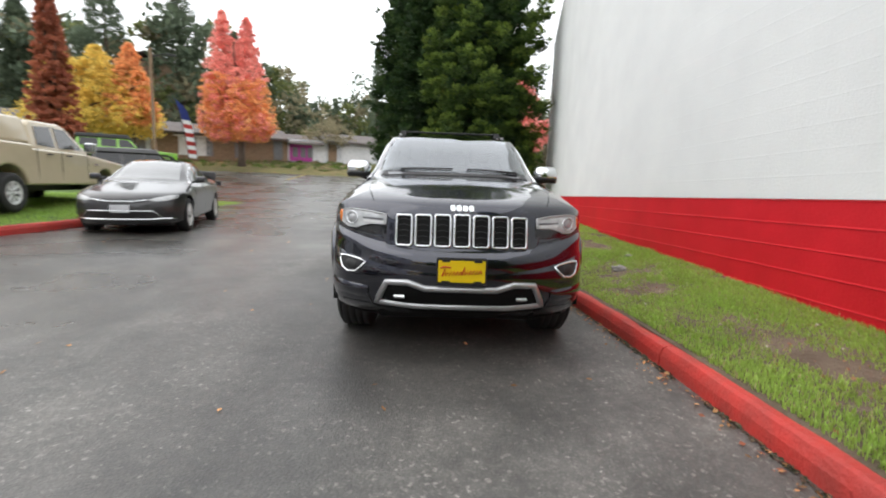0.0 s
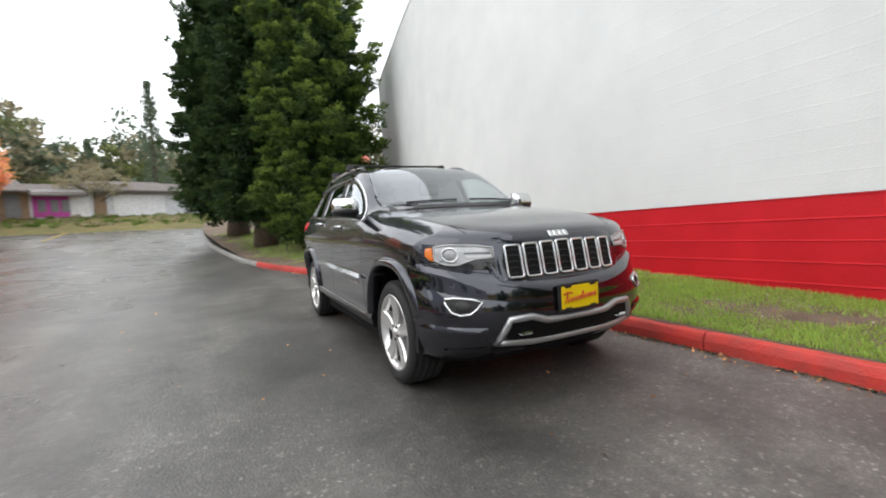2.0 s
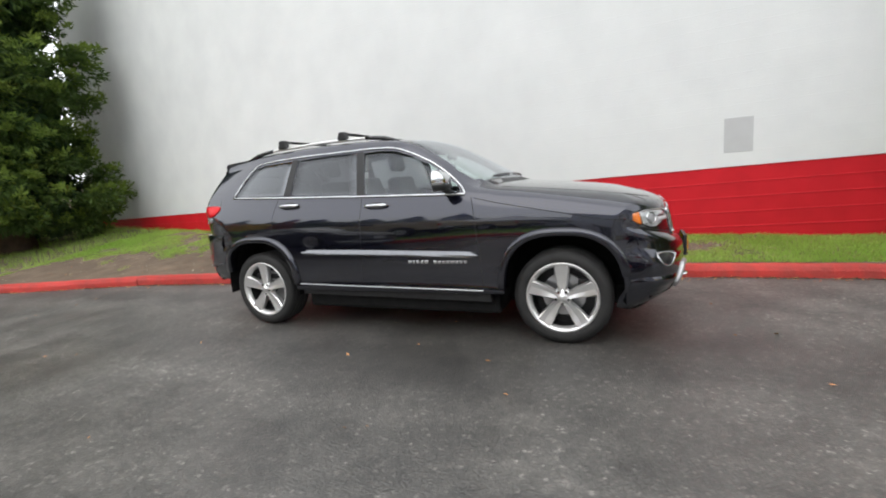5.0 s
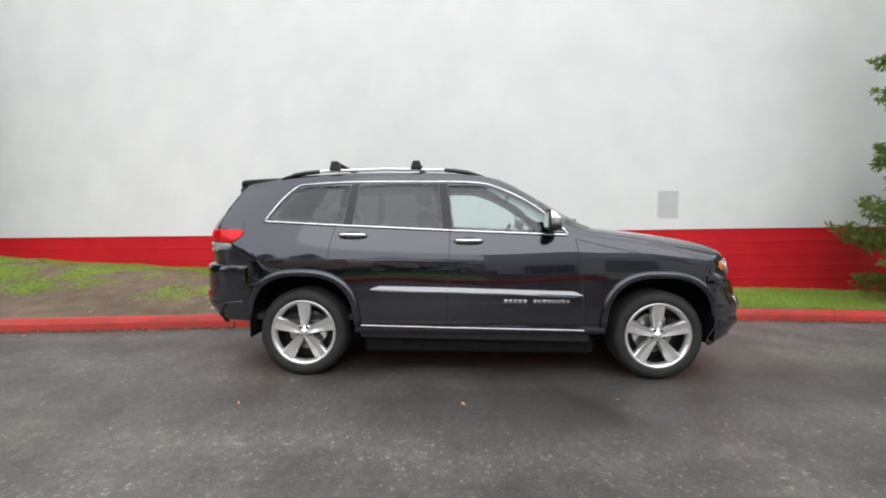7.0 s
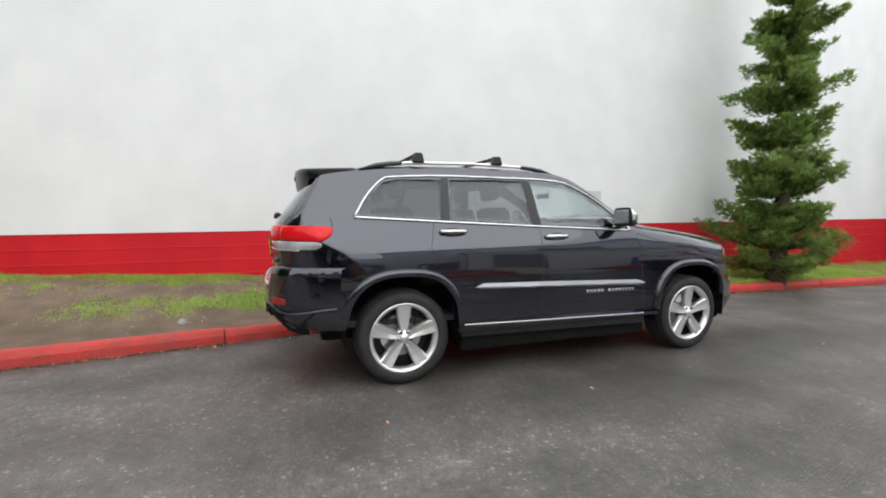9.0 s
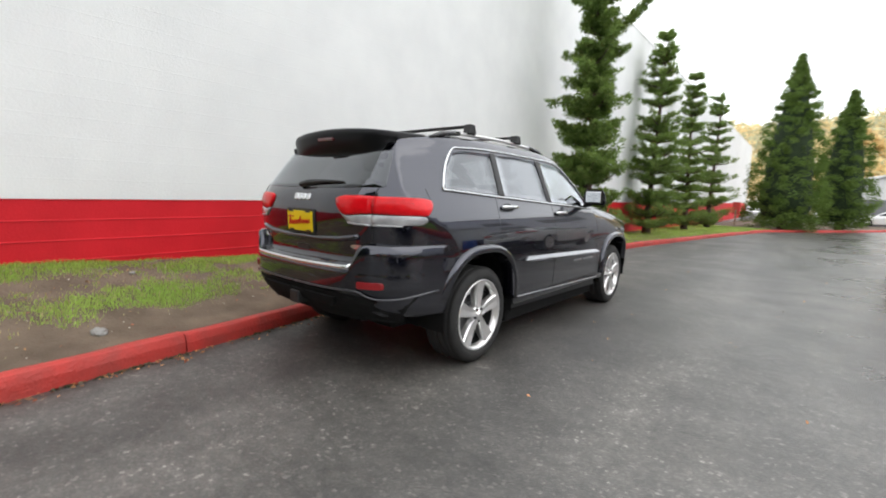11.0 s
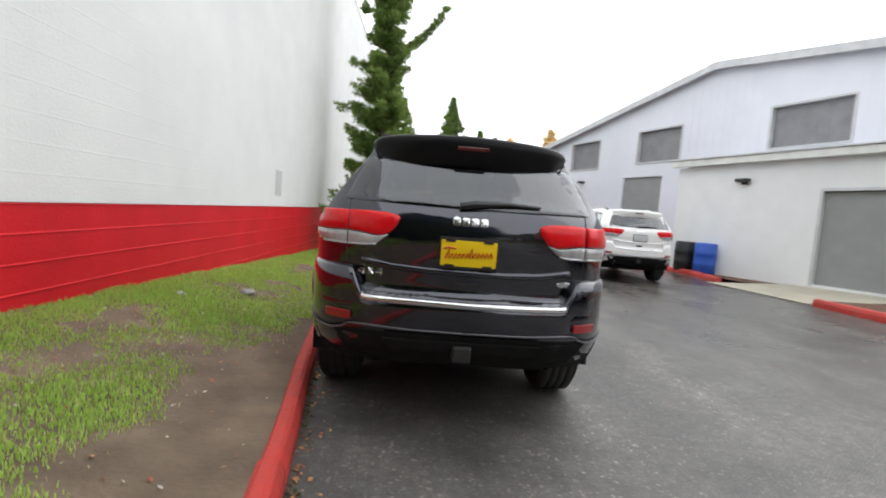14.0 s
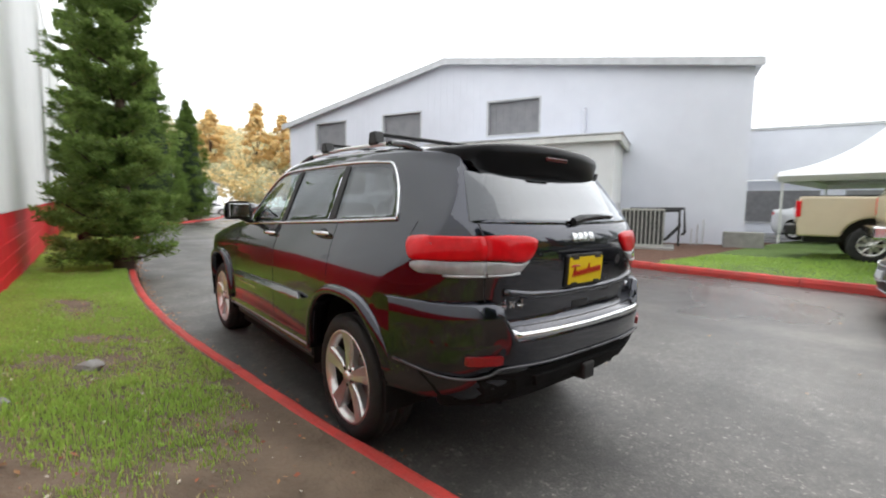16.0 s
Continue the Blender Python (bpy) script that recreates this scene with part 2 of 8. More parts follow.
M["barrel"] = surf("dark_cast_alloy", (0.05, 0.05, 0.052), (0.035, 0.035, 0.037), scale=12, rough=0.45, metal=0.7)
M["dark_satin"] = surf("dark_satin_trim", (0.16, 0.16, 0.17), scale=12, rough=0.3, metal=0.9)
M["paint_white"] = surf("white_car_paint", (0.86, 0.86, 0.86), (0.84, 0.84, 0.84), scale=4, rough=0.3, coat=1.0)
M["paint_grey"] = surf("charcoal_car_paint", (0.035, 0.033, 0.035), (0.04, 0.038, 0.04), scale=300, rough=0.35, metal=0.4, coat=1.0)
M["paint_sand"] = surf("sand_car_paint", (0.56, 0.47, 0.32), (0.53, 0.445, 0.3), scale=4, rough=0.35, coat=1.0)
M["paint_lime"] = surf("lime_car_paint", (0.22, 0.52, 0.03), (0.2, 0.48, 0.028), scale=4, rough=0.3, coat=1.0)
M["red_lens"] = surf("red_lamp_lens", (0.72, 0.006, 0.012), (0.6, 0.004, 0.009), scale=25, rough=0.3, coat=0.45, spec=0.1)
# pale and dark mottle imitates highlights off the reflector behind the lens
M["lamp_clear"] = surf("smoked_clear_lens", (0.5, 0.5, 0.51), (0.22, 0.22, 0.23), scale=7, rough=0.12, coat=1.0)
M["clear_lens"] = surf("clear_lamp_lens", (0.62, 0.63, 0.64), (0.42, 0.43, 0.44), scale=14, rough=0.12, coat=1.0)
M["amber"] = surf("amber_lens", (0.8, 0.2, 0.02), scale=20, rough=0.15, coat=1.0)
M["yellow"] = surf("yellow_plate_card", (0.85, 0.62, 0.0), (0.82, 0.58, 0.0), scale=8, rough=0.5)
M["red_ink"] = surf("red_ink", (0.6, 0.03, 0.01), scale=20, rough=0.5)
M["interior"] = surf("dark_cabin_trim", (0.03, 0.03, 0.032), (0.045, 0.045, 0.047), scale=12, rough=0.8)
M["glass_clear"] = glassy("clear_car_glass", (0.8, 0.89, 0.88), 0.06, 2.4)
M["glass_tint"] = glassy("privacy_car_glass", (0.2, 0.205, 0.22), 0.055, 2.4)
M["glass_rear"] = glassy("tailgate_glass", (0.1, 0.105, 0.11), 0.09)
M["glass_screen"] = glassy("windscreen_glass", (0.72, 0.78, 0.77), 0.07, 2.7)
M["car_screen"] = surf("dark_screen_glass", (0.02, 0.021, 0.022), scale=5, rough=0.05, coat=1.0, spec=1.0)
M["car_screen"].node_tree.nodes["Principled BSDF"].inputs["Coat IOR"].default_value = 2.4
M["blue_plastic"] = surf("blue_plastic_drum", (0.02, 0.1, 0.5), (0.02, 0.085, 0.42), scale=5, rough=0.4)
M["canvas"] = surf("white_tent_canvas", (0.8, 0.8, 0.8), (0.76, 0.76, 0.77), scale=3, rough=0.7)
M["mulch"] = surf("brown_bark_mulch", (0.09, 0.045, 0.03), (0.16, 0.085, 0.055), scale=18, rough=0.95, bump=1.0, bscale=60)
M["sand_conc"] = surf("pale_concrete_apron", (0.42, 0.39, 0.31), (0.36, 0.335, 0.27), scale=3, rough=0.8, bump=0.3, bscale=70, big=0.1)
M["ac_metal"] = surf("beige_painted_metal", (0.46, 0.46, 0.42), (0.4, 0.4, 0.37), scale=4, rough=0.5)
M["white_plain"] = surf("white_enamel", (0.75, 0.75, 0.75), scale=4, rough=0.4)
M["timber"] = surf("weathered_timber", (0.2, 0.13, 0.08), (0.28, 0.19, 0.12), scale=6, rough=0.8, bump=0.4, bscale=30)
M["magenta"] = surf("magenta_paint", (0.45, 0.05, 0.3), scale=4, rough=0.6)
M["navy"] = surf("navy_cloth", (0.04, 0.06, 0.25), scale=6, rough=0.8)
M["yellow_line"] = surf("worn_yellow_road_paint", (0.5, 0.36, 0.06), (0.35, 0.27, 0.08), scale=9, rough=0.7)


# ---- mesh helpers ----
def mesh_object(name, bm, material, smooth=False):
    me = bpy.data.meshes.new(name)
    if smooth:
        for f in bm.faces:
            f.smooth = True
    bm.to_mesh(me)
    bm.free()
    for m in material if isinstance(material, (list, tuple)) else [material]:
        me.materials.append(m)
    return new(name, me)


def part(name, bm, material, parent, label="", smooth=False):
    ob = mesh_object(name, bm, material, smooth)
    ob.parent = parent
    if label:
        tagged(ob, label)
    return ob


def raw(name, verts, faces, material, parent=None, smooth=False):
    me = bpy.data.meshes.new(name)
    me.from_pydata([tuple(v) for v in verts], [], [tuple(f) for f in faces])
    me.materials.append(material)
    if smooth:
        me.polygons.foreach_set("use_smooth", [True] * len(me.polygons))
    me.update()
    ob = new(name, me)
    if parent:
        ob.parent = parent
    return ob


def thing(name, label, category, m=None, group="", kind=""):
    ob = tagged(new(name), label, category, group, kind)
    if m is not None:
        ob.matrix_basis = m
    return ob


def add_box(bm, lo, hi, bevel=0.0, m=None):
    lo, hi = Vector(lo), Vector(hi)
    r = bmesh.ops.create_cube(bm, size=1)
    vs = r["verts"]
    for v in vs:
        v.co = Vector([lo[i] + (v.co[i] + 0.5) * (hi[i] - lo[i]) for i in range(3)])
    if bevel:
        es = list({e for v in vs for e in v.link_edges})
        res = bmesh.ops.bevel(bm, geom=es, offset=bevel, segments=2, affect="EDGES", profile=0.5)
        vs = list({v for f in res["faces"] for v in f.verts} | {v for v in vs if v.is_valid})
    if m is not None:
        bmesh.ops.transform(bm, matrix=m, verts=[v for v in vs if v.is_valid])
    return vs


def box(lo, hi, bevel=0.0, m=None):
    bm = bmesh.new()
    add_box(bm, lo, hi, bevel)
    if m is not None:
        bm.transform(m)
    return bm


def add_tube(bm, pts, r, sides=8, closed=False, flat=1.0):
    """A round bar along pts; r: one radius or one for each point."""
    pts = [Vector(p) for p in pts]
    n = len(pts)
    rings = []
    for i, p in enumerate(pts):
        a = pts[i - 1] if i or closed else p
        b = pts[(i + 1) % n] if i < n - 1 or closed else p
        d = (b - a).normalized()
        u = d.cross(Vector((0, 0, 1)))
        u = u.normalized() if u.length > 0.05 else Vector((1, 0, 0))
        w = d.cross(u).normalized()
        rr = r[i] if isinstance(r, (list, tuple)) else r
        rings.append([bm.verts.new(p + rr * (math.cos(k * math.tau / sides) * u + flat * math.sin(k * math.tau / sides) * w)) for k in range(sides)])
    for i in range(n if closed else n - 1):
        a, b = rings[i], rings[(i + 1) % n]
        for k in range(sides):
            bm.faces.new((a[k], a[(k + 1) % sides], b[(k + 1) % sides], b[k]))
    if not closed:
        bm.faces.new(rings[0][::-1])
        bm.faces.new(rings[-1])
    return bm


def tube(pts, r, sides=8, closed=False, flat=1.0):
    return add_tube(bmesh.new(), pts, r, sides, closed, flat)


def add_lathe(bm, prof, steps=32, m=None):
    """Profile of (radius, along) turned round the local x axis."""
    rings = []
    for r, a in prof:
        if r < 1e-5:
            rings.append([bm.verts.new((a, 0, 0))] * steps)
        else:
            rings.append([bm.verts.new((a, r * math.cos(k * math.tau / steps), r * math.sin(k * math.tau / steps))) for k in range(steps)])
    for a, b in zip(rings, rings[1:]):
        for k in range(steps):
            q = [a[k], a[(k + 1) % steps], b[(k + 1) % steps], b[k]]
            q = [v for i, v in enumerate(q) if v not in q[:i]]
            if len(q) > 2:
                bm.faces.new(q)
    if m is not None:
        bmesh.ops.transform(bm, matrix=m, verts=list({v for ring in rings for v in ring}))
    return bm


def lathe(prof, steps=32, m=None):
    return add_lathe(bmesh.new(), prof, steps, m)


def slab(outline, depth, m=None, bevel=0.0):
    """A flat plate from an outline in local x, z, of that depth along y."""
    bm = bmesh.new()
    f = bm.faces.new([bm.verts.new((x, 0, z)) for x, z in outline])
    r = bmesh.ops.extrude_face_region(bm, geom=[f])
    bmesh.ops.translate(bm, vec=(0, depth, 0), verts=[v for v in r["geom"] if isinstance(v, bmesh.types.BMVert)])
    bmesh.ops.recalc_face_normals(bm, faces=bm.faces)
    if bevel:
        bmesh.ops.bevel(bm, geom=bm.edges[:], offset=bevel, segments=2, affect="EDGES")
    if m is not None:
        bm.transform(m)
    return bm


def lerp(a, b, t):
    return a + (b - a) * t


def curve(table, x):
    """Smooth value at x from rows of (x, value)."""
    if x <= table[0][0]:
        return table[0][1]
    for i in range(len(table) - 1):
        (x0, v0), (x1, v1) = table[i], table[i + 1]
        if x <= x1:
            m0 = (v1 - table[i - 1][1]) / (x1 - table[i - 1][0]) if i else (v1 - v0) / (x1 - x0)
            m1 = (table[i + 2][1] - v0) / (table[i + 2][0] - x0) if i + 2 < len(table) else (v1 - v0) / (x1 - x0)
            h = x1 - x0
            t = (x - x0) / h
            return (2 * t ** 3 - 3 * t * t + 1) * v0 + (t ** 3 - 2 * t * t + t) * h * m0 + (3 * t * t - 2 * t ** 3) * v1 + (t ** 3 - t * t) * h * m1
    return table[-1][1]

# ---- ground, kerbs, verges ----
KERB = [(-70, -14), (-46, -9.0), (-36, -5.0), (-30, -1.4), (-25, -0.5), (-18, 0.35), (-12, 0.92), (-9.5, 1.14), (-5.5, 1.36), (-3.5, 1.4), (-2, 1.36), (-0.8, 1.27), (0.4, 1.12), (1.5, 0.98),
        (2.5, 0.81), (3.2, 0.705), (4.5, 0.5), (5.4, 0.37), (7.6, -0.3), (11, -1.0), (15.5, -1.75), (22, -2.6), (34, -3.2), (60, -3.4)]
WALL = [(-60, 2.87), (1.5, 2.87), (3, 2.9), (4.5, 3.0), (6, 3.17), (8, 3.5), (11, 4.1), (14, 4.7)]


def kerb_x(y):
    return curve(KERB, y)


def wall_x(y):
    return curve(WALL, y)


def rise(y):
    """The yard climbs towards the far street."""
    s = max(0.0, y - 10)
    return 0.072 * (s - 4 * (1 - math.exp(-s / 4)))


def ground(x, y):
    left = max(0.0, -2.0 - x)
    return rise(y) + 0.02 * min(left, 12) + 0.012 * max(0.0, min(left - 12, 40))


def verge(x, y):
    """Height of the grass between the kerb and the wall."""
    k, w = kerb_x(y), max(wall_x(min(y, 14)), kerb_x(y) + 1.0)
    t = min(1.0, max(0.0, (x - k) / max(0.5, w - k)))
    foot = 0.26 + 0.028 * max(-3.0, min(y + 3, 12))
    s = t * t * (3 - 2 * t)
    bumpy = 0.03 * noise.noise((x * 1.3, y * 1.3, 0)) * min(1.0, 4 * t)
    return rise(y) + lerp(0.135, foot, s) + bumpy + (0.25 * min(1.0, max(0, (y - 12) / 8)) if y > 12 else 0)


def sheet(name, xs, ys, h, material, label, category, kind="structure"):
    """A grid of ground between x limits that may depend on y."""
    verts, faces = [], []
    for y in ys:
        row = xs(y)
        verts += [(x, y, h(x, y)) for x in row]
    n = len(xs(ys[0]))
    for j in range(len(ys) - 1):
        for i in range(n - 1):
            a = j * n + i
            faces.append((a, a + 1, a + n + 1, a + n))
    return tagged(raw(name, verts, faces, material, smooth=True), label, category, kind=kind)


def spread(a, b, n):
    return [a + (b - a) * i / (n - 1) for i in range(n)]


ys_all = spread(-1500, -90, 8) + spread(-80, -14, 34) + spread(-12, 30, 85) + spread(31, 60, 24) + spread(70, 1500, 9)
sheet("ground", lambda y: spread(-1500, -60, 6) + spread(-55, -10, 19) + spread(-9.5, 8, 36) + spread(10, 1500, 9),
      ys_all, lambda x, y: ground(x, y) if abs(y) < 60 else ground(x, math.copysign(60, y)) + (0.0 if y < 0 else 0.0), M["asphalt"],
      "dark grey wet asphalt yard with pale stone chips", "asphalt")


def kerb_run(name, path, ztop, material, label, width=0.15, step=2.4, gap=0.012, h=None, cuts=None):
    """Kerb stones laid end to end along a line of (x, y); each stone a piece under one run."""
    top = thing(name, label, "kerb", kind="structure")
    pts = [Vector((x, y, 0)) for x, y in path]
    acc = [0.0]
    for a, b in zip(pts, pts[1:]):
        acc.append(acc[-1] + (b - a).length)

    def at(s):
        s = min(max(s, 0), acc[-1])
        i = max(k for k in range(len(acc)) if acc[k] <= s + 1e-9)
        i = min(i, len(pts) - 2)
        return pts[i].lerp(pts[i + 1], (s - acc[i]) / (acc[i + 1] - acc[i]))
    rnd = random.Random(name)
    count = max(1, int(acc[-1] / step))
    ends = [acc[-1] * k / count for k in range(count + 1)]
    if cuts:
        ends = [0.0] + [float(np.interp(y, [p.y for p in pts], acc)) for y in cuts] + [acc[-1]]
    for a, b in zip(ends, ends[1:]):
        a, b = a + gap / 2, b - gap / 2
        bm = bmesh.new()
        rows = []
        m = 15
        lift, shift = rnd.uniform(-0.006, 0.006), rnd.uniform(-0.006, 0.006)
        for i in range(m):
            s = lerp(a, b, i / (m - 1))
            p, d = at(s), (at(s + 0.1) - at(s - 0.1)).normalized()
            nrm = Vector((d.y, -d.x, 0))
            g = (h or ground)(p.x, p.y)
            prof = [(0.0, -0.2), (0.004, ztop * 0.55), (0.018, ztop - 0.03), (0.028, ztop - 0.01), (0.05, ztop), (width - 0.03, ztop), (width - 0.01, ztop - 0.012), (width, ztop - 0.05), (width, -0.2)]
            rows.append([bm.verts.new(p + nrm * (o + shift + 0.007 * noise.noise((s * 2.6, o * 30, 1))) + Vector((0, 0, g + z + (lift + 0.009 * noise.noise((s * 3.3, o * 20, 5)) + 0.006 * min(0.0, noise.noise((s * 11, o * 9, 2))) if z > 0 else 0)))) for o, z in prof])
        for r0, r1 in zip(rows, rows[1:]):
            for i in range(len(r0) - 1):
                bm.faces.new((r0[i], r1[i], r1[i + 1], r0[i + 1]))
        bm.faces.new(rows[0])
        bm.faces.new(rows[-1][::-1])
        bmesh.ops.recalc_face_normals(bm, faces=bm.faces)
        part("kerb_stone", bm, material, top, smooth=False)
    return top


near = [(kerb_x(y), y) for y in spread(-30, 11, 110)]
kerb_run("kerb", near, 0.148, M["red_kerb"], "red-painted concrete kerb, chipped and stained, beside the verge", width=0.125, cuts=[-4.82 + 2.57 * k for k in range(-9, 6)])
kerb_run("kerb", [(kerb_x(y), y) for y in spread(11.02, 34, 40)], 0.14, M["concrete"], "unpainted grey concrete kerb along the verge")
kerb_run("kerb", [(kerb_x(y), y) for y in spread(-60, -30.02, 40)], 0.15, M["red_kerb"], "red-painted kerb round the far hedge", step=3)


def verge_row(y):
    k = kerb_x(y) + 0.11
    far = 2.9 if y < 1.5 else wall_x(min(y, 14)) + 0.03
    far = max(far, k + 0.4) if y <= 14 else 12 + (y - 14)
    return [lerp(k, far, i / 14) for i in range(15)]


def patchy(x, y):
    """Positive where turf grows, negative on bare soil."""
    k = kerb_x(y)
    d = x - k
    v = noise.noise((x * 0.9, y * 0.55, 3.1)) + 0.55 * noise.noise((x * 2.6, y * 2.2, 7.7))
    if y > 0.5:
        v = 0.75 * noise.noise((x * 1.0, y * 0.7, 3.6)) + 0.75 * noise.noise((x * 2.1, y * 1.7, 7.2)) + 0.35 * noise.noise((x * 5, y * 5, 1.2)) - 0.18 + 0.3 * max(0.0, 1 - abs(y - 0.9) / 1.1)
        v += 0.45 * max(0.0, 1 - (wall_x(y) - x) / 0.4)
        v -= 1.5 * max(0.0, 1 - d / (0.36 + 0.15 * min(y, 6)))
    else:
        v += 0.34 + 0.3 * noise.noise((x * 5, y * 5, 4.4)) + 0.25 * min(1.0, max(0.0, 1 - d / 0.5))
        v -= 0.42 * max(0.0, 1 - abs(x - 2.1 - 0.12 * math.sin(2 * y)) / 0.35) * max(0.0, min(1.0, y + 2.6))
    if y > 9:
        v += 0.5
    return v + 0.1


def soil_turf_material():
    m = surf("soil_of_verge", (0.115, 0.083, 0.056), (0.19, 0.14, 0.098), scale=4, rough=0.95, bump=1.0, bscale=35, big=0.2)
    return m


sheet("ground_verge", verge_row, spread(-60, -12, 49) + spread(-11.5, 14, 103) + spread(14.5, 46, 33), verge, soil_turf_material(), "worn verge of brown soil under patchy grass", "soil")


def blades(name, places, label, height=0.07, seed=5, material="grass"):
    """Grass: many thin bent blades at places of (x, y, z, vigour)."""
    rnd = np.random.RandomState(seed)
    p = np.array(places)
    n = len(p)
    ang, lean = rnd.rand(n) * math.tau, rnd.rand(n) * 0.9
    hh = height * (0.4 + 0.8 * rnd.rand(n)) * p[:, 3]
    w = 0.002 + 0.003 * rnd.rand(n)
    dx, dy = np.cos(ang), np.sin(ang)
    side = np.stack([-dy, dx, np.zeros(n)], 1) * w[:, None]
    base = p[:, :3] - np.array([0, 0, 0.012])
    mid = base + np.stack([dx * lean * hh * 0.35, dy * lean * hh * 0.35, hh * 0.6 + 0.012], 1)
    tip = base + np.stack([dx * lean * hh, dy * lean * hh, hh * (1 - 0.25 * lean) + 0.012], 1)
    v = np.stack([base - side, base + side, mid + side * 0.8, mid - side * 0.8, tip], 1).reshape(-1, 3)
    o = np.arange(n)[:, None] * 5
    me = bpy.data.meshes.new(name)
    quads, tris = o + [0, 1, 2, 3], o + [3, 2, 4]
    me.from_pydata(v.tolist(), [], quads.tolist() + tris.tolist())
    me.materials.append(M[material])
    return tagged(new(name, me), label, "grass", kind="stuff")


def sow(y0, y1, density, xr, keep, h, seed):
    rnd = random.Random(seed)
    out = []
    yy = y0
    while yy < y1:
        a, b = xr(yy)
        for _ in range(int(density * max(0, b - a) * 0.1)):
            x, y = rnd.uniform(a, b), yy + rnd.uniform(0, 0.1)
            v = keep(x, y) + rnd.uniform(-0.3, 0.3) + 0.2 * noise.noise((x * 9, y * 9, 3))
            if v > 0:
                out.append((x, y, h(x, y), min(1.2, 0.55 + v)))
        yy += 0.1
    return out


blades("grass", sow(-10, 9, 7200, lambda y: (kerb_x(y) + 0.15, wall_x(y) - 0.01), patchy, verge, 1), "patchy bright green grass on the verge", 0.042)
blades("dry_grass", sow(-9, 8, 350, lambda y: (kerb_x(y) + 0.15, wall_x(y) - 0.01), lambda x, y: 0.3 + patchy(x, y), verge, 11), "short straw-coloured dry grass among the green", 0.04, 6, "dry_grass")
blades("grass", sow(9, 24, 420, lambda y: (kerb_x(y) + 0.15, 5), patchy, verge, 2), "green grass under the tall cypress trees", 0.1)
blades("grass", sow(-30, -10, 500, lambda y: (kerb_x(y) + 0.15, 2.85), patchy, verge, 3), "green grass strip at the foot of the long wall", 0.1)


# ---- the long painted wall ----
def red_top(y):
    return 1.13 - 0.018 * y


def wall_top(y):
    return 7.55 - 0.02 * y


def build_wall():
    """Block wall in courses with raked joints, red below and white above, curving away at its end."""
    top = thing("wall_east", "long block wall painted white over a red band", "wall", kind="structure")
    ys = spread(-60, 1, 25) + spread(1.6, 14, 26)
    def strip(zs_of, material, name, label):
        verts, faces = [], []
        n = None
        for y in ys:
            row = zs_of(y)
            n = len(row)
            x = wall_x(y)
            verts += [(x + o, y, z) for o, z in row]
        for j in range(len(ys) - 1):
            for i in range(n - 1):
                a = j * n + i
                faces.append((a, a + n, a + n + 1, a + 1))
        ob = raw(name, verts, faces, material, top)
        tagged(ob, label)
        return ob
    def courses(y, a, b, depth, count):
        row, z = [], a
        for k in range(count):
            z1 = a + (b - a) * (k + 1) / count
            row += [(0.0, z), (0.0, z1 - 0.016), (-depth, z1 - 0.012), (-depth * 0.7, z1 - 0.004)]
            z = z1
        return row
    strip(lambda y: courses(y, red_top(y) - 1.6, red_top(y), 0.008, 8), M["red_paint"], "red_band", "glossy red painted lower courses")
    strip(lambda y: courses(y, red_top(y) + 0.001, wall_top(y), 0.0007, 32) + [(0, wall_top(y)), (-0.02, wall_top(y)), (-0.02, wall_top(y) + 0.08), (0.5, wall_top(y) + 0.08)], M["white_paint"], "white_courses", "white painted upper courses with faint joints")
    # back of the wall, its roof and the return at the end
    bm = bmesh.new()
    add_box(bm, (3.35, -60, -0.5), (30, 1, 7.5))
    add_box(bm, (5.2, 1.0, -0.5), (30, 14.0, 7.2))
    part("building_core", bm, M["white_paint"], top)
    bm = box((4.7, 13.95, -0.5), (30, 14.15, 7.25))
    part("end_wall", bm, M["white_paint"], top)
    bm = box((2.87, -60.2, -0.5), (30, -60, 8.7))
    part("end_wall", bm, M["white_paint"], top)
    return top


build_wall()
patch = thing("painted_over_panel", "pale grey painted-over vent panel on the white wall", "panel")
for y0, z0 in ((-3.3, 1.6),):
    bm = box((2.864, y0 - 0.165, z0 - 0.225), (2.885, y0 + 0.165, z0 + 0.225), 0.003)
    part("plate", bm, M["panel_grey"], patch)

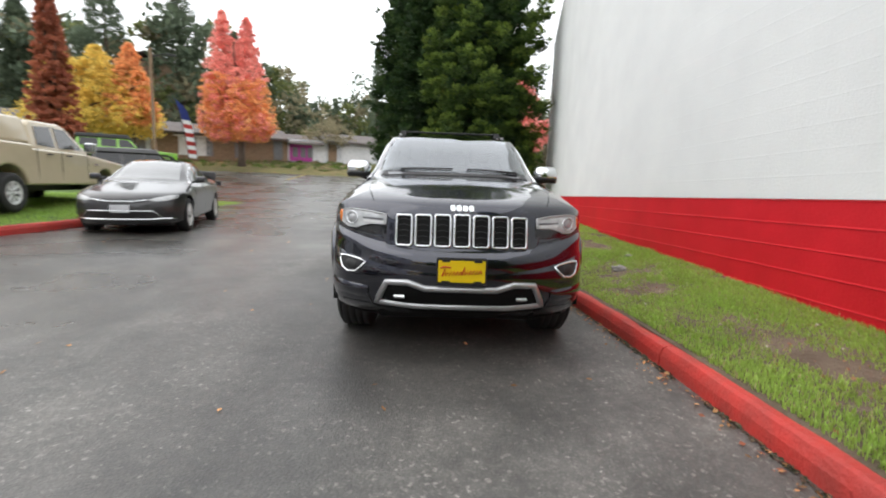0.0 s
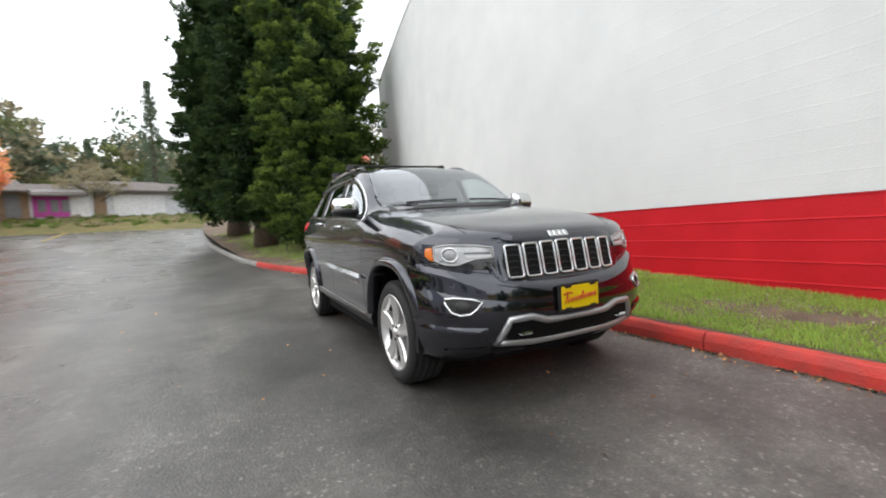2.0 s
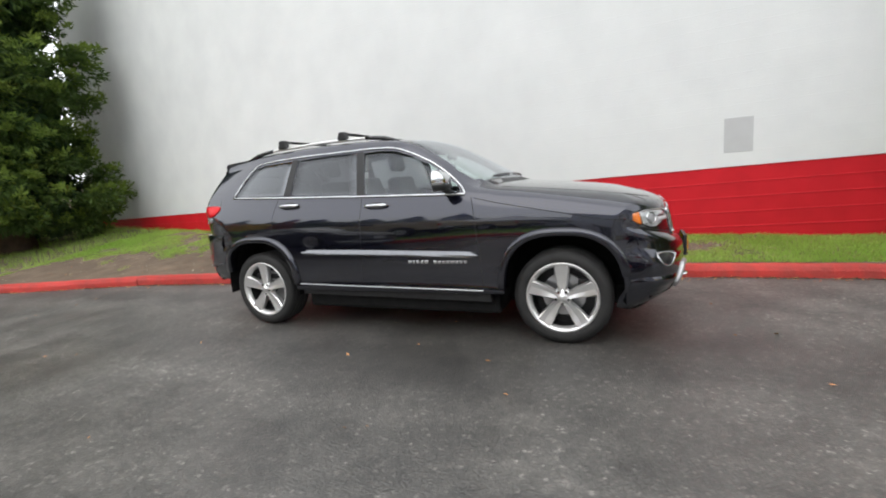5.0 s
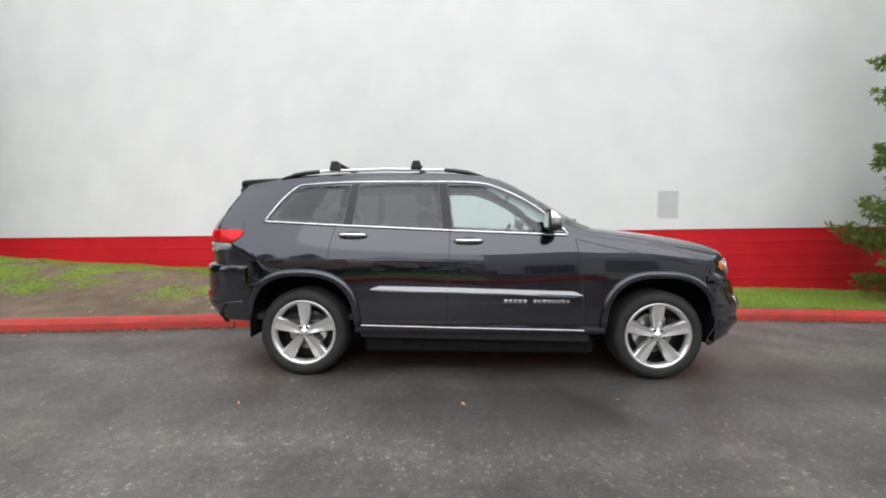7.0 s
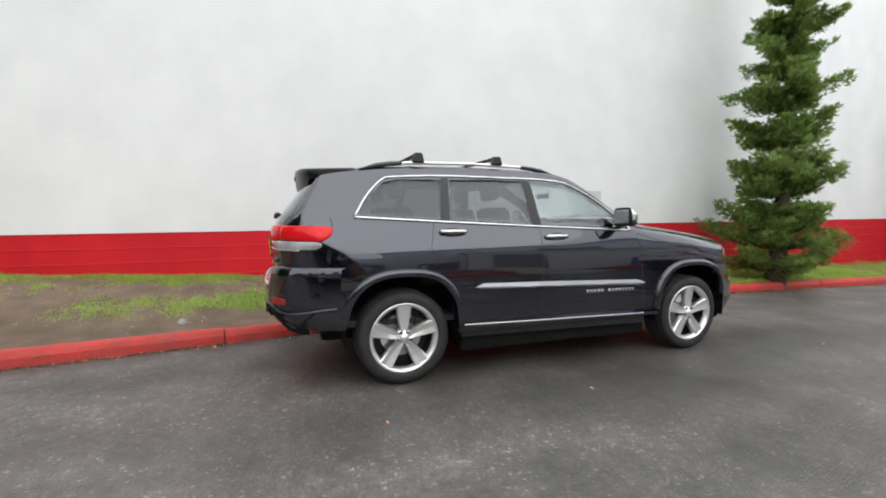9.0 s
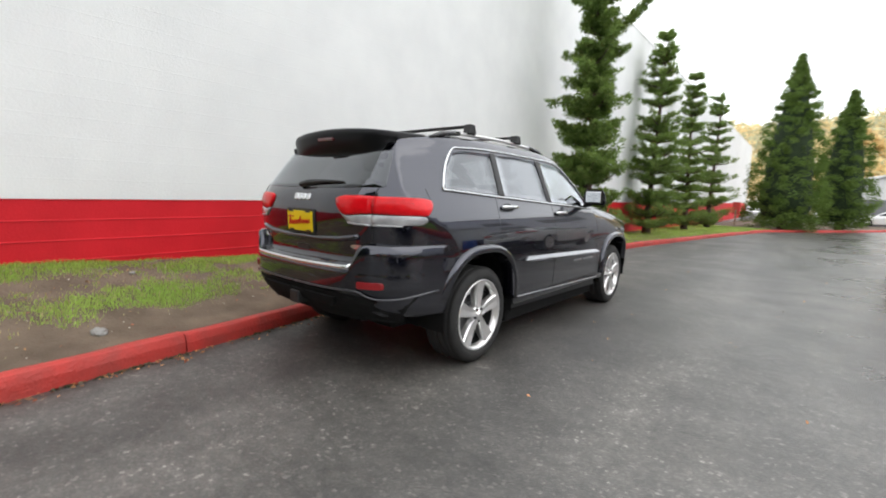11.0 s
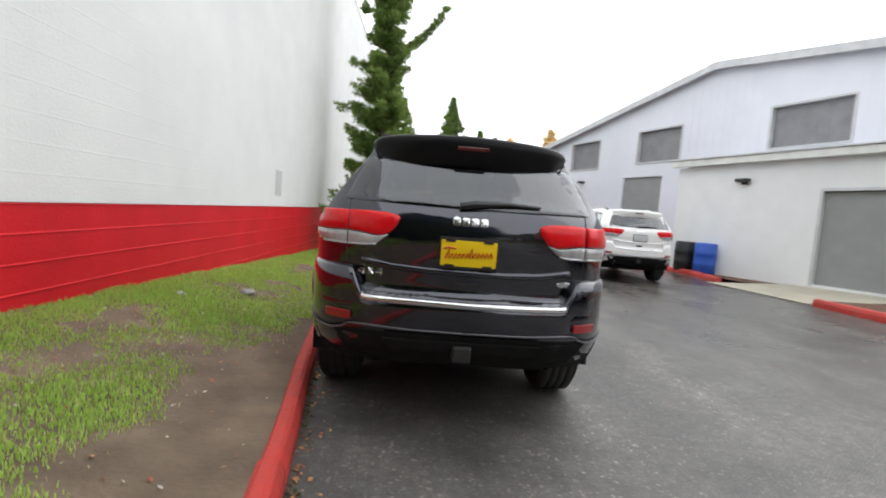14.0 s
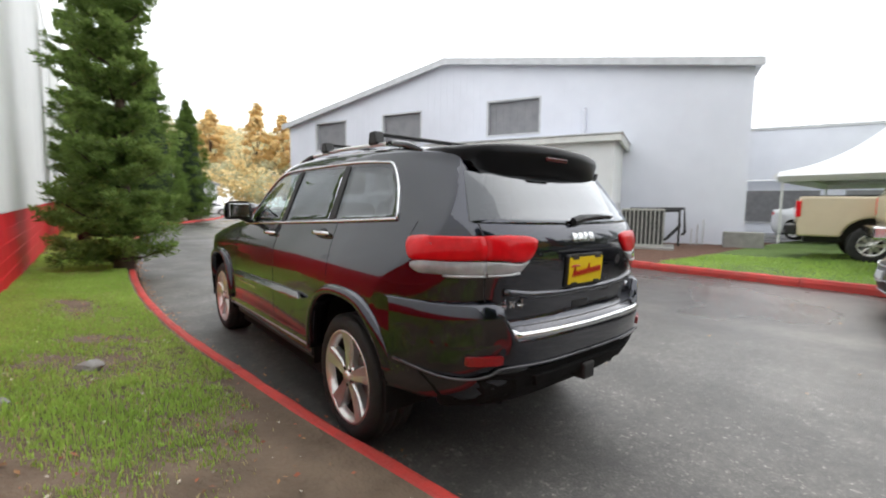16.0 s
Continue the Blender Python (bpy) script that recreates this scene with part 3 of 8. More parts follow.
# ---- the sport utility vehicle: nose towards -y, its own origin on the ground at mid wheelbase ----
LINES = [  # along the car: rows of (y, x), rows of (y, z), steps to the next line
    ([(-3, 0.0), (3, 0.0)], [(-3, 0.3), (-1.8, 0.3), (1.6, 0.3), (2.1, 0.42), (3, 0.48)], 5),
    ([(-3, 0.8), (-1.9, 0.82), (-1.2, 0.85), (1.2, 0.85), (1.9, 0.83), (3, 0.8)], [(-3, 0.27), (-2.0, 0.28), (-1.4, 0.36), (1.4, 0.36), (1.9, 0.44), (3, 0.5)], 3),
    ([(-3, 0.9), (-1.6, 0.912), (0, 0.905), (1.5, 0.912), (3, 0.89)], [(-3, 0.44), (-1, 0.46), (1.5, 0.48), (3, 0.58)], 7),
    ([(-3, 0.9), (-1.6, 0.912), (-0.6, 0.912), (0.6, 0.915), (1.5, 0.925), (3, 0.9)], [(-3, 0.68), (-1, 0.7), (1.5, 0.74), (3, 0.78)], 6),
    ([(-3, 0.86), (-2.0, 0.88), (-1.5, 0.905), (0, 0.9), (1.5, 0.905), (3, 0.87)], [(-3, 0.9), (-1.6, 0.97), (0, 1.0), (1.5, 1.03), (3, 1.05)], 6),
    ([(-3, 0.74), (-2.1, 0.805), (-1.5, 0.85), (-0.8, 0.845), (0, 0.83), (1.2, 0.81), (1.9, 0.775), (3, 0.7)],
     [(-3, 0.9), (-2.2, 1.0), (-1.8, 1.055), (-1.4, 1.11), (-1.0, 1.15), (-0.73, 1.18), (0.23, 1.215), (1.18, 1.255), (1.83, 1.285), (3, 1.31)], 12),
    ([(-3, 0.55), (-2.1, 0.64), (-1.4, 0.7), (-1.1, 0.73), (-0.9, 0.755), (-0.7, 0.745), (-0.4, 0.71), (-0.06, 0.68), (0.4, 0.65), (1.3, 0.635), (1.9, 0.6), (3, 0.5)],
     [(-3, 0.95), (-2.2, 1.04), (-2.04, 1.075), (-1.78, 1.125), (-1.33, 1.185), (-1.08, 1.21), (-0.92, 1.225), (-0.72, 1.28), (-0.4, 1.48), (-0.06, 1.625), (0.33, 1.655), (1.05, 1.65), (1.57, 1.62), (1.9, 1.58), (3, 1.45)], 5),
    ([(-3, 0.36), (-1.2, 0.4), (-0.95, 0.55), (-0.4, 0.56), (0.2, 0.54), (3, 0.5)],
     [(-3, 0.95), (-2.2, 1.05), (-2.04, 1.085), (-1.78, 1.15), (-1.33, 1.212), (-1.08, 1.238), (-0.96, 1.252), (-0.78, 1.34), (-0.43, 1.54), (-0.17, 1.665), (0.1, 1.705), (0.54, 1.725), (1.25, 1.718), (1.61, 1.698), (1.95, 1.66), (3, 1.6)], 7),
    ([(-3, 0.0), (3, 0.0)],
     [(-3, 0.95), (-2.2, 1.05), (-2.04, 1.09), (-1.78, 1.155), (-1.33, 1.218), (-1.1, 1.243), (-0.98, 1.268), (-0.78, 1.375), (-0.43, 1.575), (-0.17, 1.69), (0.1, 1.73), (0.54, 1.75), (1.25, 1.745), (1.61, 1.725), (1.95, 1.69), (3, 1.62)], 0),
]
NOSE_Z = [(0.2, -2.06), (0.27, -2.13), (0.34, -2.24), (0.44, -2.315), (0.55, -2.335), (0.64, -2.325), (0.72, -2.285), (0.78, -2.25), (0.9, -2.225), (0.98, -2.205), (1.02, -2.185), (1.05, -2.15), (1.08, -2.08), (1.12, -1.95), (1.3, -1.2)]
NOSE_X = [(0, 0), (0.2, 0.004), (0.35, 0.018), (0.5, 0.05), (0.6, 0.085), (0.7, 0.135), (0.78, 0.19), (0.84, 0.26), (0.88, 0.34), (0.91, 0.46), (0.94, 0.64), (0.97, 0.92)]
TAIL_Z = [(0.28, 2.2), (0.4, 2.31), (0.5, 2.4), (0.58, 2.435), (0.68, 2.455), (0.75, 2.455), (0.785, 2.435), (0.81, 2.395), (0.9, 2.395), (1.0, 2.405), (1.1, 2.41), (1.2, 2.4), (1.27, 2.365), (1.35, 2.3), (1.5, 2.185), (1.6, 2.1), (1.66, 2.04), (1.72, 1.9), (1.8, 1.6)]
TAIL_X = [(0, 0), (0.3, -0.004), (0.5, -0.025), (0.6, -0.055), (0.7, -0.105), (0.78, -0.18), (0.84, -0.28), (0.88, -0.4), (0.92, -0.62), (0.96, -0.95)]


def nose(x, z):
    return curve(NOSE_Z, z) + curve(NOSE_X, abs(x))


def tail(x, z):
    return curve(TAIL_Z, z) + curve(TAIL_X, abs(x))


def section(y):
    """Half outline of the body at y, from the floor's middle to the roof's middle."""
    c = [(curve(a, y), curve(b, y)) for a, b, _ in LINES]
    out = []
    for i in range(len(c) - 1):
        p0, p1, p2, p3 = c[max(i - 1, 0)], c[i], c[i + 1], c[min(i + 2, len(c) - 1)]
        if i == len(c) - 2:
            p3 = (-c[i][0], c[i][1])
        for k in range(LINES[i][2]):
            t = k / LINES[i][2]
            pt = []
            for d in (0, 1):
                m1, m2 = (p2[d] - p0[d]) * 0.42, (p3[d] - p1[d]) * 0.42
                pt.append((2 * t ** 3 - 3 * t * t + 1) * p1[d] + (t ** 3 - 2 * t * t + t) * m1 + (3 * t * t - 2 * t ** 3) * p2[d] + (t ** 3 - t * t) * m2)
            out.append((pt[0], pt[1]))
    out.append(c[-1])
    return out


SIDE_CACHE = {}
END_X = spread(0.0, 0.96, 97)
END_N = [curve(NOSE_X, x) for x in END_X]
END_T = [-curve(TAIL_X, x) for x in END_X]


def side(y, z):
    """Half width of the body's side at y, z."""
    key = round(y, 2)
    if key not in SIDE_CACHE:
        s = section(key)[8:]
        hi = max(range(len(s)), key=lambda i: s[i][1] if s[i][0] > 0.5 else 0)
        SIDE_CACHE[key] = ([p[1] for p in s[:hi]], [p[0] for p in s[:hi]])
    zs, xs = SIDE_CACHE[key]
    out = float(np.interp(z, zs, xs))
    if y < -1.5:
        out = min(out, float(np.interp(y - curve(NOSE_Z, z), END_N, END_X)))
    if y > 1.5:
        out = min(out, float(np.interp(curve(TAIL_Z, z) - y, END_T, END_X)))
    return out


def over(x, y):
    """Height of the roof, bonnet or windscreen at x, y."""
    s = section(y)[28:]
    return float(np.interp(abs(x), [p[0] for p in s[::-1]], [p[1] for p in s[::-1]]))


WHEEL_Y, HUB_Z = 1.4575, 0.366
ARCH_Z, ARCH_A, ARCH_B, ARCH_N = 0.4, 0.438, 0.452, 2.6


def arch_pt(w, deg, grow=0.0):
    """A point of the squared-off wheel arch round the axle at w."""
    c, q = math.cos(radians(deg)), math.sin(radians(deg))
    return (w + (ARCH_A + grow) * math.copysign(abs(c) ** (2 / ARCH_N), c), ARCH_Z + (ARCH_B + grow) * math.copysign(abs(q) ** (2 / ARCH_N), q))


def arch_norm(dy, dz):
    return (abs(dy / ARCH_A) ** ARCH_N + abs(dz / ARCH_B) ** ARCH_N) ** (1 / ARCH_N)
GLASS_SIDE = {
    "front_door_glass": [(0.215, 1.235), (0.262, 1.6), (0.1, 1.605), (-0.06, 1.59), (-0.22, 1.535), (-0.4, 1.445), (-0.55, 1.34), (-0.66, 1.245), (-0.69, 1.205)],
    "rear_door_glass": [(1.055, 1.27), (1.02, 1.6), (0.7, 1.615), (0.35, 1.612), (0.31, 1.24)],
    "quarter_glass": [(1.79, 1.3), (1.7, 1.44), (1.57, 1.565), (1.46, 1.59), (1.1, 1.6), (1.145, 1.275)],
}
SCREEN = [(-0.68, -0.84), (-0.34, -0.925), (0, -0.955), (0.34, -0.925), (0.68, -0.84), (0.69, -0.7), (0.645, -0.42), (0.59, -0.17), (0.3, -0.135), (0, -0.125), (-0.3, -0.135), (-0.59, -0.17), (-0.645, -0.42), (-0.69, -0.7)]


def inside(p, poly):
    x, y = p
    hit = False
    for (x0, y0), (x1, y1) in zip(poly, poly[1:] + poly[:1]):
        if (y0 > y) != (y1 > y) and x < (x1 - x0) * (y - y0) / (y1 - y0) + x0:
            hit = not hit
    return hit


def nearest(p, poly):
    best = None
    for a, b in zip(poly, poly[1:] + poly[:1]):
        a, b, q = Vector(a), Vector(b), Vector(p)
        t = max(0.0, min(1.0, (q - a).dot(b - a) / (b - a).length_squared))
        c = a + t * (b - a)
        if best is None or (c - q).length < best[0]:
            best = ((c - q).length, c)
    return best


def suv_body():
    ys = spread(-2.45, -2.02, 12) + spread(-1.99, -1.0, 50) + spread(-0.985, 0.0, 60) + spread(0.02, 1.8, 88) + spread(1.82, 2.5, 20)
    bm = bmesh.new()
    rings = []
    for y in ys:
        half = section(y)
        full = half + [(-x, z) for x, z in half[-2:0:-1]]
        ring = []
        for x, z in full:
            yy = min(max(y, nose(x, z)), tail(x, z))
            ring.append(bm.verts.new((x, yy, z)))
        rings.append(ring)
    n = len(rings[0])
    for a, b in zip(rings, rings[1:]):
        for k in range(n):
            bm.faces.new((a[k], a[(k + 1) % n], b[(k + 1) % n], b[k]))
    for ring, fn, zc in ((rings[0], nose, 0.66), (rings[-1], tail, 0.9)):
        last = ring
        for s in spread(1, 0, 26)[1:-1]:
            nxt = []
            for v in ring:
                x, z = v.co.x * s, zc + (v.co.z - zc) * s
                nxt.append(bm.verts.new((x, fn(x, z), z)))
            for k in range(n):
                q = (last[k], last[(k + 1) % n], nxt[(k + 1) % n], nxt[k])
                bm.faces.new(q if fn is tail else q[::-1])
            last = nxt
        bm.faces.new(last if fn is tail else last[::-1])
    bmesh.ops.remove_doubles(bm, verts=bm.verts, dist=0.0012)
    bmesh.ops.recalc_face_normals(bm, faces=bm.faces)
    gone = []
    for f in bm.faces:
        c = f.calc_center_median()
        cut = False
        if abs(c.x) > 0.45 and c.z < 0.9 and any((c.z > ARCH_Z and arch_norm(c.y - w, c.z - ARCH_Z) < 1) or (c.z <= ARCH_Z and abs(c.y - w) < ARCH_A) for w in (-WHEEL_Y, WHEEL_Y)):
            cut = True
        if not cut and abs(c.x) > 0.55 and c.z > 1.19 and any(inside((c.y, c.z), p) for p in GLASS_SIDE.values()):
            cut = True
        if not cut and c.z > 1.2 and c.y < 0 and inside((c.x, c.y), SCREEN) and abs(f.normal.x) < 0.8:
            cut = True
        if not cut and c.y > 1.9 and 1.3 < c.z < 1.52 and abs(c.x) < 0.6 - (c.z - 1.3) * 0.36:
            cut = True
        if cut:
            gone.append(f)
    bmesh.ops.delete(bm, geom=gone, context="FACES")
    for v in bm.verts:
        if v.is_boundary and v.is_valid and v.link_faces:
            c = v.co
            if c.z < 0.92 and abs(c.x) > 0.45:
                w = min((-WHEEL_Y, WHEEL_Y), key=lambda q: abs(q - c.y))
                if c.z > ARCH_Z - 0.02:
                    k = max(0.3, arch_norm(c.y - w, c.z - ARCH_Z))
                    v.co.y, v.co.z = w + (c.y - w) / k, ARCH_Z + (c.z - ARCH_Z) / k
            elif c.z > 1.19 and abs(c.x) > 0.55 and c.y > -0.75:
                best = min((nearest((c.y, c.z), p) for p in GLASS_SIDE.values()), key=lambda b: b[0])
                if best[0] < 0.045:
                    v.co.y, v.co.z = best[1]
                    v.co.x = math.copysign(side(v.co.y, v.co.z), c.x)
    return bm


def panel(outline, put, proud=0.004, sink=0.012, rings=5, dense=0.03, dome=0.0):
    """A plate on a curved surface: outline in two surface coordinates, put(a, b, height) gives the place."""
    pts = []
    for (a0, b0), (a1, b1) in zip(outline, outline[1:] + outline[:1]):
        m = max(1, int(math.hypot(a1 - a0, b1 - b0) / dense))
        pts += [(lerp(a0, a1, k / m), lerp(b0, b1, k / m)) for k in range(m)]
    ca, cb = sum(p[0] for p in pts) / len(pts), sum(p[1] for p in pts) / len(pts)
    bm = bmesh.new()
    rows = [[bm.verts.new(put(a, b, -sink)) for a, b in pts]]
    e = min(0.25, 0.004 / max(0.01, max(math.hypot(a - ca, b - cb) for a, b in pts)))
    for s in [1.0, 1 - e] + [1 - e - (1 - e) * k / rings for k in range(1, rings)]:
        h = proud * (0.6 if s == 1.0 else 1.0) + dome * (1 - s * s)
        rows.append([bm.verts.new(put(ca + (a - ca) * s, cb + (b - cb) * s, h)) for a, b in pts])
    n = len(pts)
    for r0, r1 in zip(rows, rows[1:]):
        for k in range(n):
            bm.faces.new((r0[k], r0[(k + 1) % n], r1[(k + 1) % n], r1[k]))
    mid = bm.verts.new(put(ca, cb, proud + dome))
    for k in range(n):
        bm.faces.new((rows[-1][k], rows[-1][(k + 1) % n], mid))
    bmesh.ops.recalc_face_normals(bm, faces=bm.faces)
    return bm


def on_side(sign):
    return lambda y, z, h: (sign * (side(y, z) + h), y, z)


def on_nose(x, z, h):
    return (x, nose(x, z) - h, z)


def on_tail(x, z, h):
    return (x, tail(x, z) + h, z)


def on_top(x, y, h):
    return (x, y, over(x, y) + h)


def trace(outline, put, h, step=0.03, closed=True):
    pts = []
    pairs = list(zip(outline, outline[1:] + outline[:1])) if closed else list(zip(outline, outline[1:]))
    for (a0, b0), (a1, b1) in pairs:
        m = max(1, int(math.hypot(a1 - a0, b1 - b0) / step))
        pts += [put(lerp(a0, a1, k / m), lerp(b0, b1, k / m), h) for k in range(m)]
    if not closed:
        pts.append(put(*outline[-1], h))
    return pts


def smooth_outline(pts, steps=5, closed=True):
    out, n = [], len(pts)
    for i in range(n if closed else n - 1):
        p0, p1, p2, p3 = (pts[(i + k) % n] if closed else pts[min(max(i + k, 0), n - 1)] for k in (-1, 0, 1, 2))
        for k in range(steps):
            t = k / steps
            out.append(tuple(0.5 * (2 * p1[d] + (p2[d] - p0[d]) * t + (2 * p0[d] - 5 * p1[d] + 4 * p2[d] - p3[d]) * t * t + (3 * p1[d] - p0[d] - 3 * p2[d] + p3[d]) * t ** 3) for d in (0, 1)))
    return out if closed else out + [pts[-1]]


def rounded(x0, x1, z0, z1, r=0.02, k=3):
    out = []
    for cx, cz, a in ((x1 - r, z1 - r, 0), (x0 + r, z1 - r, 90), (x0 + r, z0 + r, 180), (x1 - r, z0 + r, 270)):
        out += [(cx + r * math.cos(radians(a + 90 * i / k)), cz + r * math.sin(radians(a + 90 * i / k))) for i in range(k + 1)]
    return out


def wheel(parent, x, y, z, r=0.366, rim_r=0.267, width=0.265, spokes=5, rim_mat=None, sign=-1):
    """A tyre with tread, a spoked rim, a disc behind; the outer face looks along sign * x."""
    hub = new("wheel")
    hub.parent = parent
    hub.matrix_basis = pose(x, y, z, 0, 0, 0 if sign < 0 else 180)
    h = width / 2
    prof = [(rim_r - 0.012, h - 0.03), (rim_r - 0.004, h - 0.008), (rim_r + 0.012, h), (lerp(rim_r, r, 0.5), h + 0.006), (r - 0.03, h - 0.006), (r - 0.01, h - 0.025)]
    for k in range(4):
        a, b = lerp(h - 0.03, -h + 0.03, k / 4), lerp(h - 0.03, -h + 0.03, (k + 1) / 4)
        prof += [(r, a - 0.004), (r, b + 0.01), (r - 0.009, b + 0.008), (r - 0.009, b + 0.002)]
    prof += [(r, -h + 0.03), (r - 0.03, -h + 0.006), (lerp(rim_r, r, 0.5), -h - 0.006), (rim_r + 0.012, -h), (rim_r - 0.004, -h + 0.01), (rim_r - 0.012, -h + 0.03)]
    part("tyre", lathe([(a, b) for a, b in prof], 48), M["rubber"], hub, "black treaded rubber tyre", True)
    f = -h
    bm = lathe([(rim_r - 0.034, f + 0.05), (rim_r - 0.03, f + 0.03), (rim_r - 0.02, f + 0.014), (rim_r - 0.012, f + 0.004), (rim_r - 0.002, f + 0.0), (rim_r + 0.006, f + 0.006), (rim_r - 0.002, f + 0.02)], 48)
    rim = part("rim", bm, rim_mat or M["alloy"], hub, "polished alloy rim with five wide spokes" if spokes == 5 else "alloy rim", True)
    part("rim_barrel", lathe([(rim_r - 0.01, h - 0.02), (rim_r - 0.03, h - 0.05), (rim_r - 0.035, -0.02), (rim_r - 0.034, f + 0.05)], 40), M["barrel"], hub, "dark inner barrel", True)
    for k in range(spokes):
        bm = bmesh.new()
        rows = []
        for rr, w, d in ((0.03, 0.03, 0.016), (0.07, 0.031, 0.016), (0.115, 0.04, 0.02), (0.165, 0.049, 0.018), (0.21, 0.054, 0.012), (rim_r - 0.014, 0.055, 0.006)):
            w *= 5.0 / spokes if spokes > 5 else 1
            rows.append([bm.verts.new((f + d + q, s * w, rr)) for s, q in ((-1.05, 0.05), (-1.0, 0.012), (-0.84, 0.0), (-0.1, 0.007), (0.84, 0.0), (1.0, 0.012), (1.05, 0.05))])
        for r0, r1 in zip(rows, rows[1:]):
            for i in range(6):
                bm.faces.new((r0[i], r0[i + 1], r1[i + 1], r1[i]))
            bm.faces.new((r0[6], r0[0], r1[0], r1[6]))
        bm.faces.new(rows[0])
        bm.faces.new(rows[-1][::-1])
        bmesh.ops.recalc_face_normals(bm, faces=bm.faces)
        bm.transform(Matrix.Rotation(math.tau * k / spokes + 0.0, 4, "X"))
        part("spoke", bm, rim_mat or M["alloy"], rim)
    part("hub_cap", lathe([(0, f + 0.0), (0.027, f + 0.002), (0.032, f + 0.01), (0.036, f + 0.02), (0.064, f + 0.022), (0.07, f + 0.04), (0.07, f + 0.08)], 24), rim_mat or M["alloy"], rim, smooth=True)
    for k in range(5):
        a = math.tau * (k + 0.5) / 5
        part("wheel_nut", lathe([(0, f + 0.008), (0.01, f + 0.01), (0.011, f + 0.03)], 8, Matrix.Translation((0, 0.05 * math.sin(a), 0.05 * math.cos(a)))), M["dark_metal"], rim)
    part("brake_disc", lathe([(0.06, 0.0), (0.165, -0.01), (0.165, 0.01), (0.06, 0.02)], 32), M["satin"], hub, "grey steel brake disc")
    part("brake_caliper", box((-0.04, -0.2, 0.02), (0.03, -0.11, 0.13), 0.01), M["dark_metal"], hub)
    part("wheel_back", lathe([(0.0, 0.03), (rim_r - 0.03, 0.03)], 32), M["black"], hub)
    return hub


def seat(parent, x, y, z, material):
    s = new("seat")
    s.parent = parent
    s.matrix_basis = pose(x, y, z)
    part("cushion", box((-0.25, -0.25, 0), (0.25, 0.25, 0.16), 0.05), material, s)
    part("backrest", box((-0.24, -0.06, 0), (0.24, 0.08, 0.58), 0.05, pose(0, 0.24, 0.1, -14)), material, s)
    part("headrest", box((-0.13, -0.04, 0.0), (0.13, 0.06, 0.19), 0.04, pose(0, 0.39, 0.73, -10)), material, s)


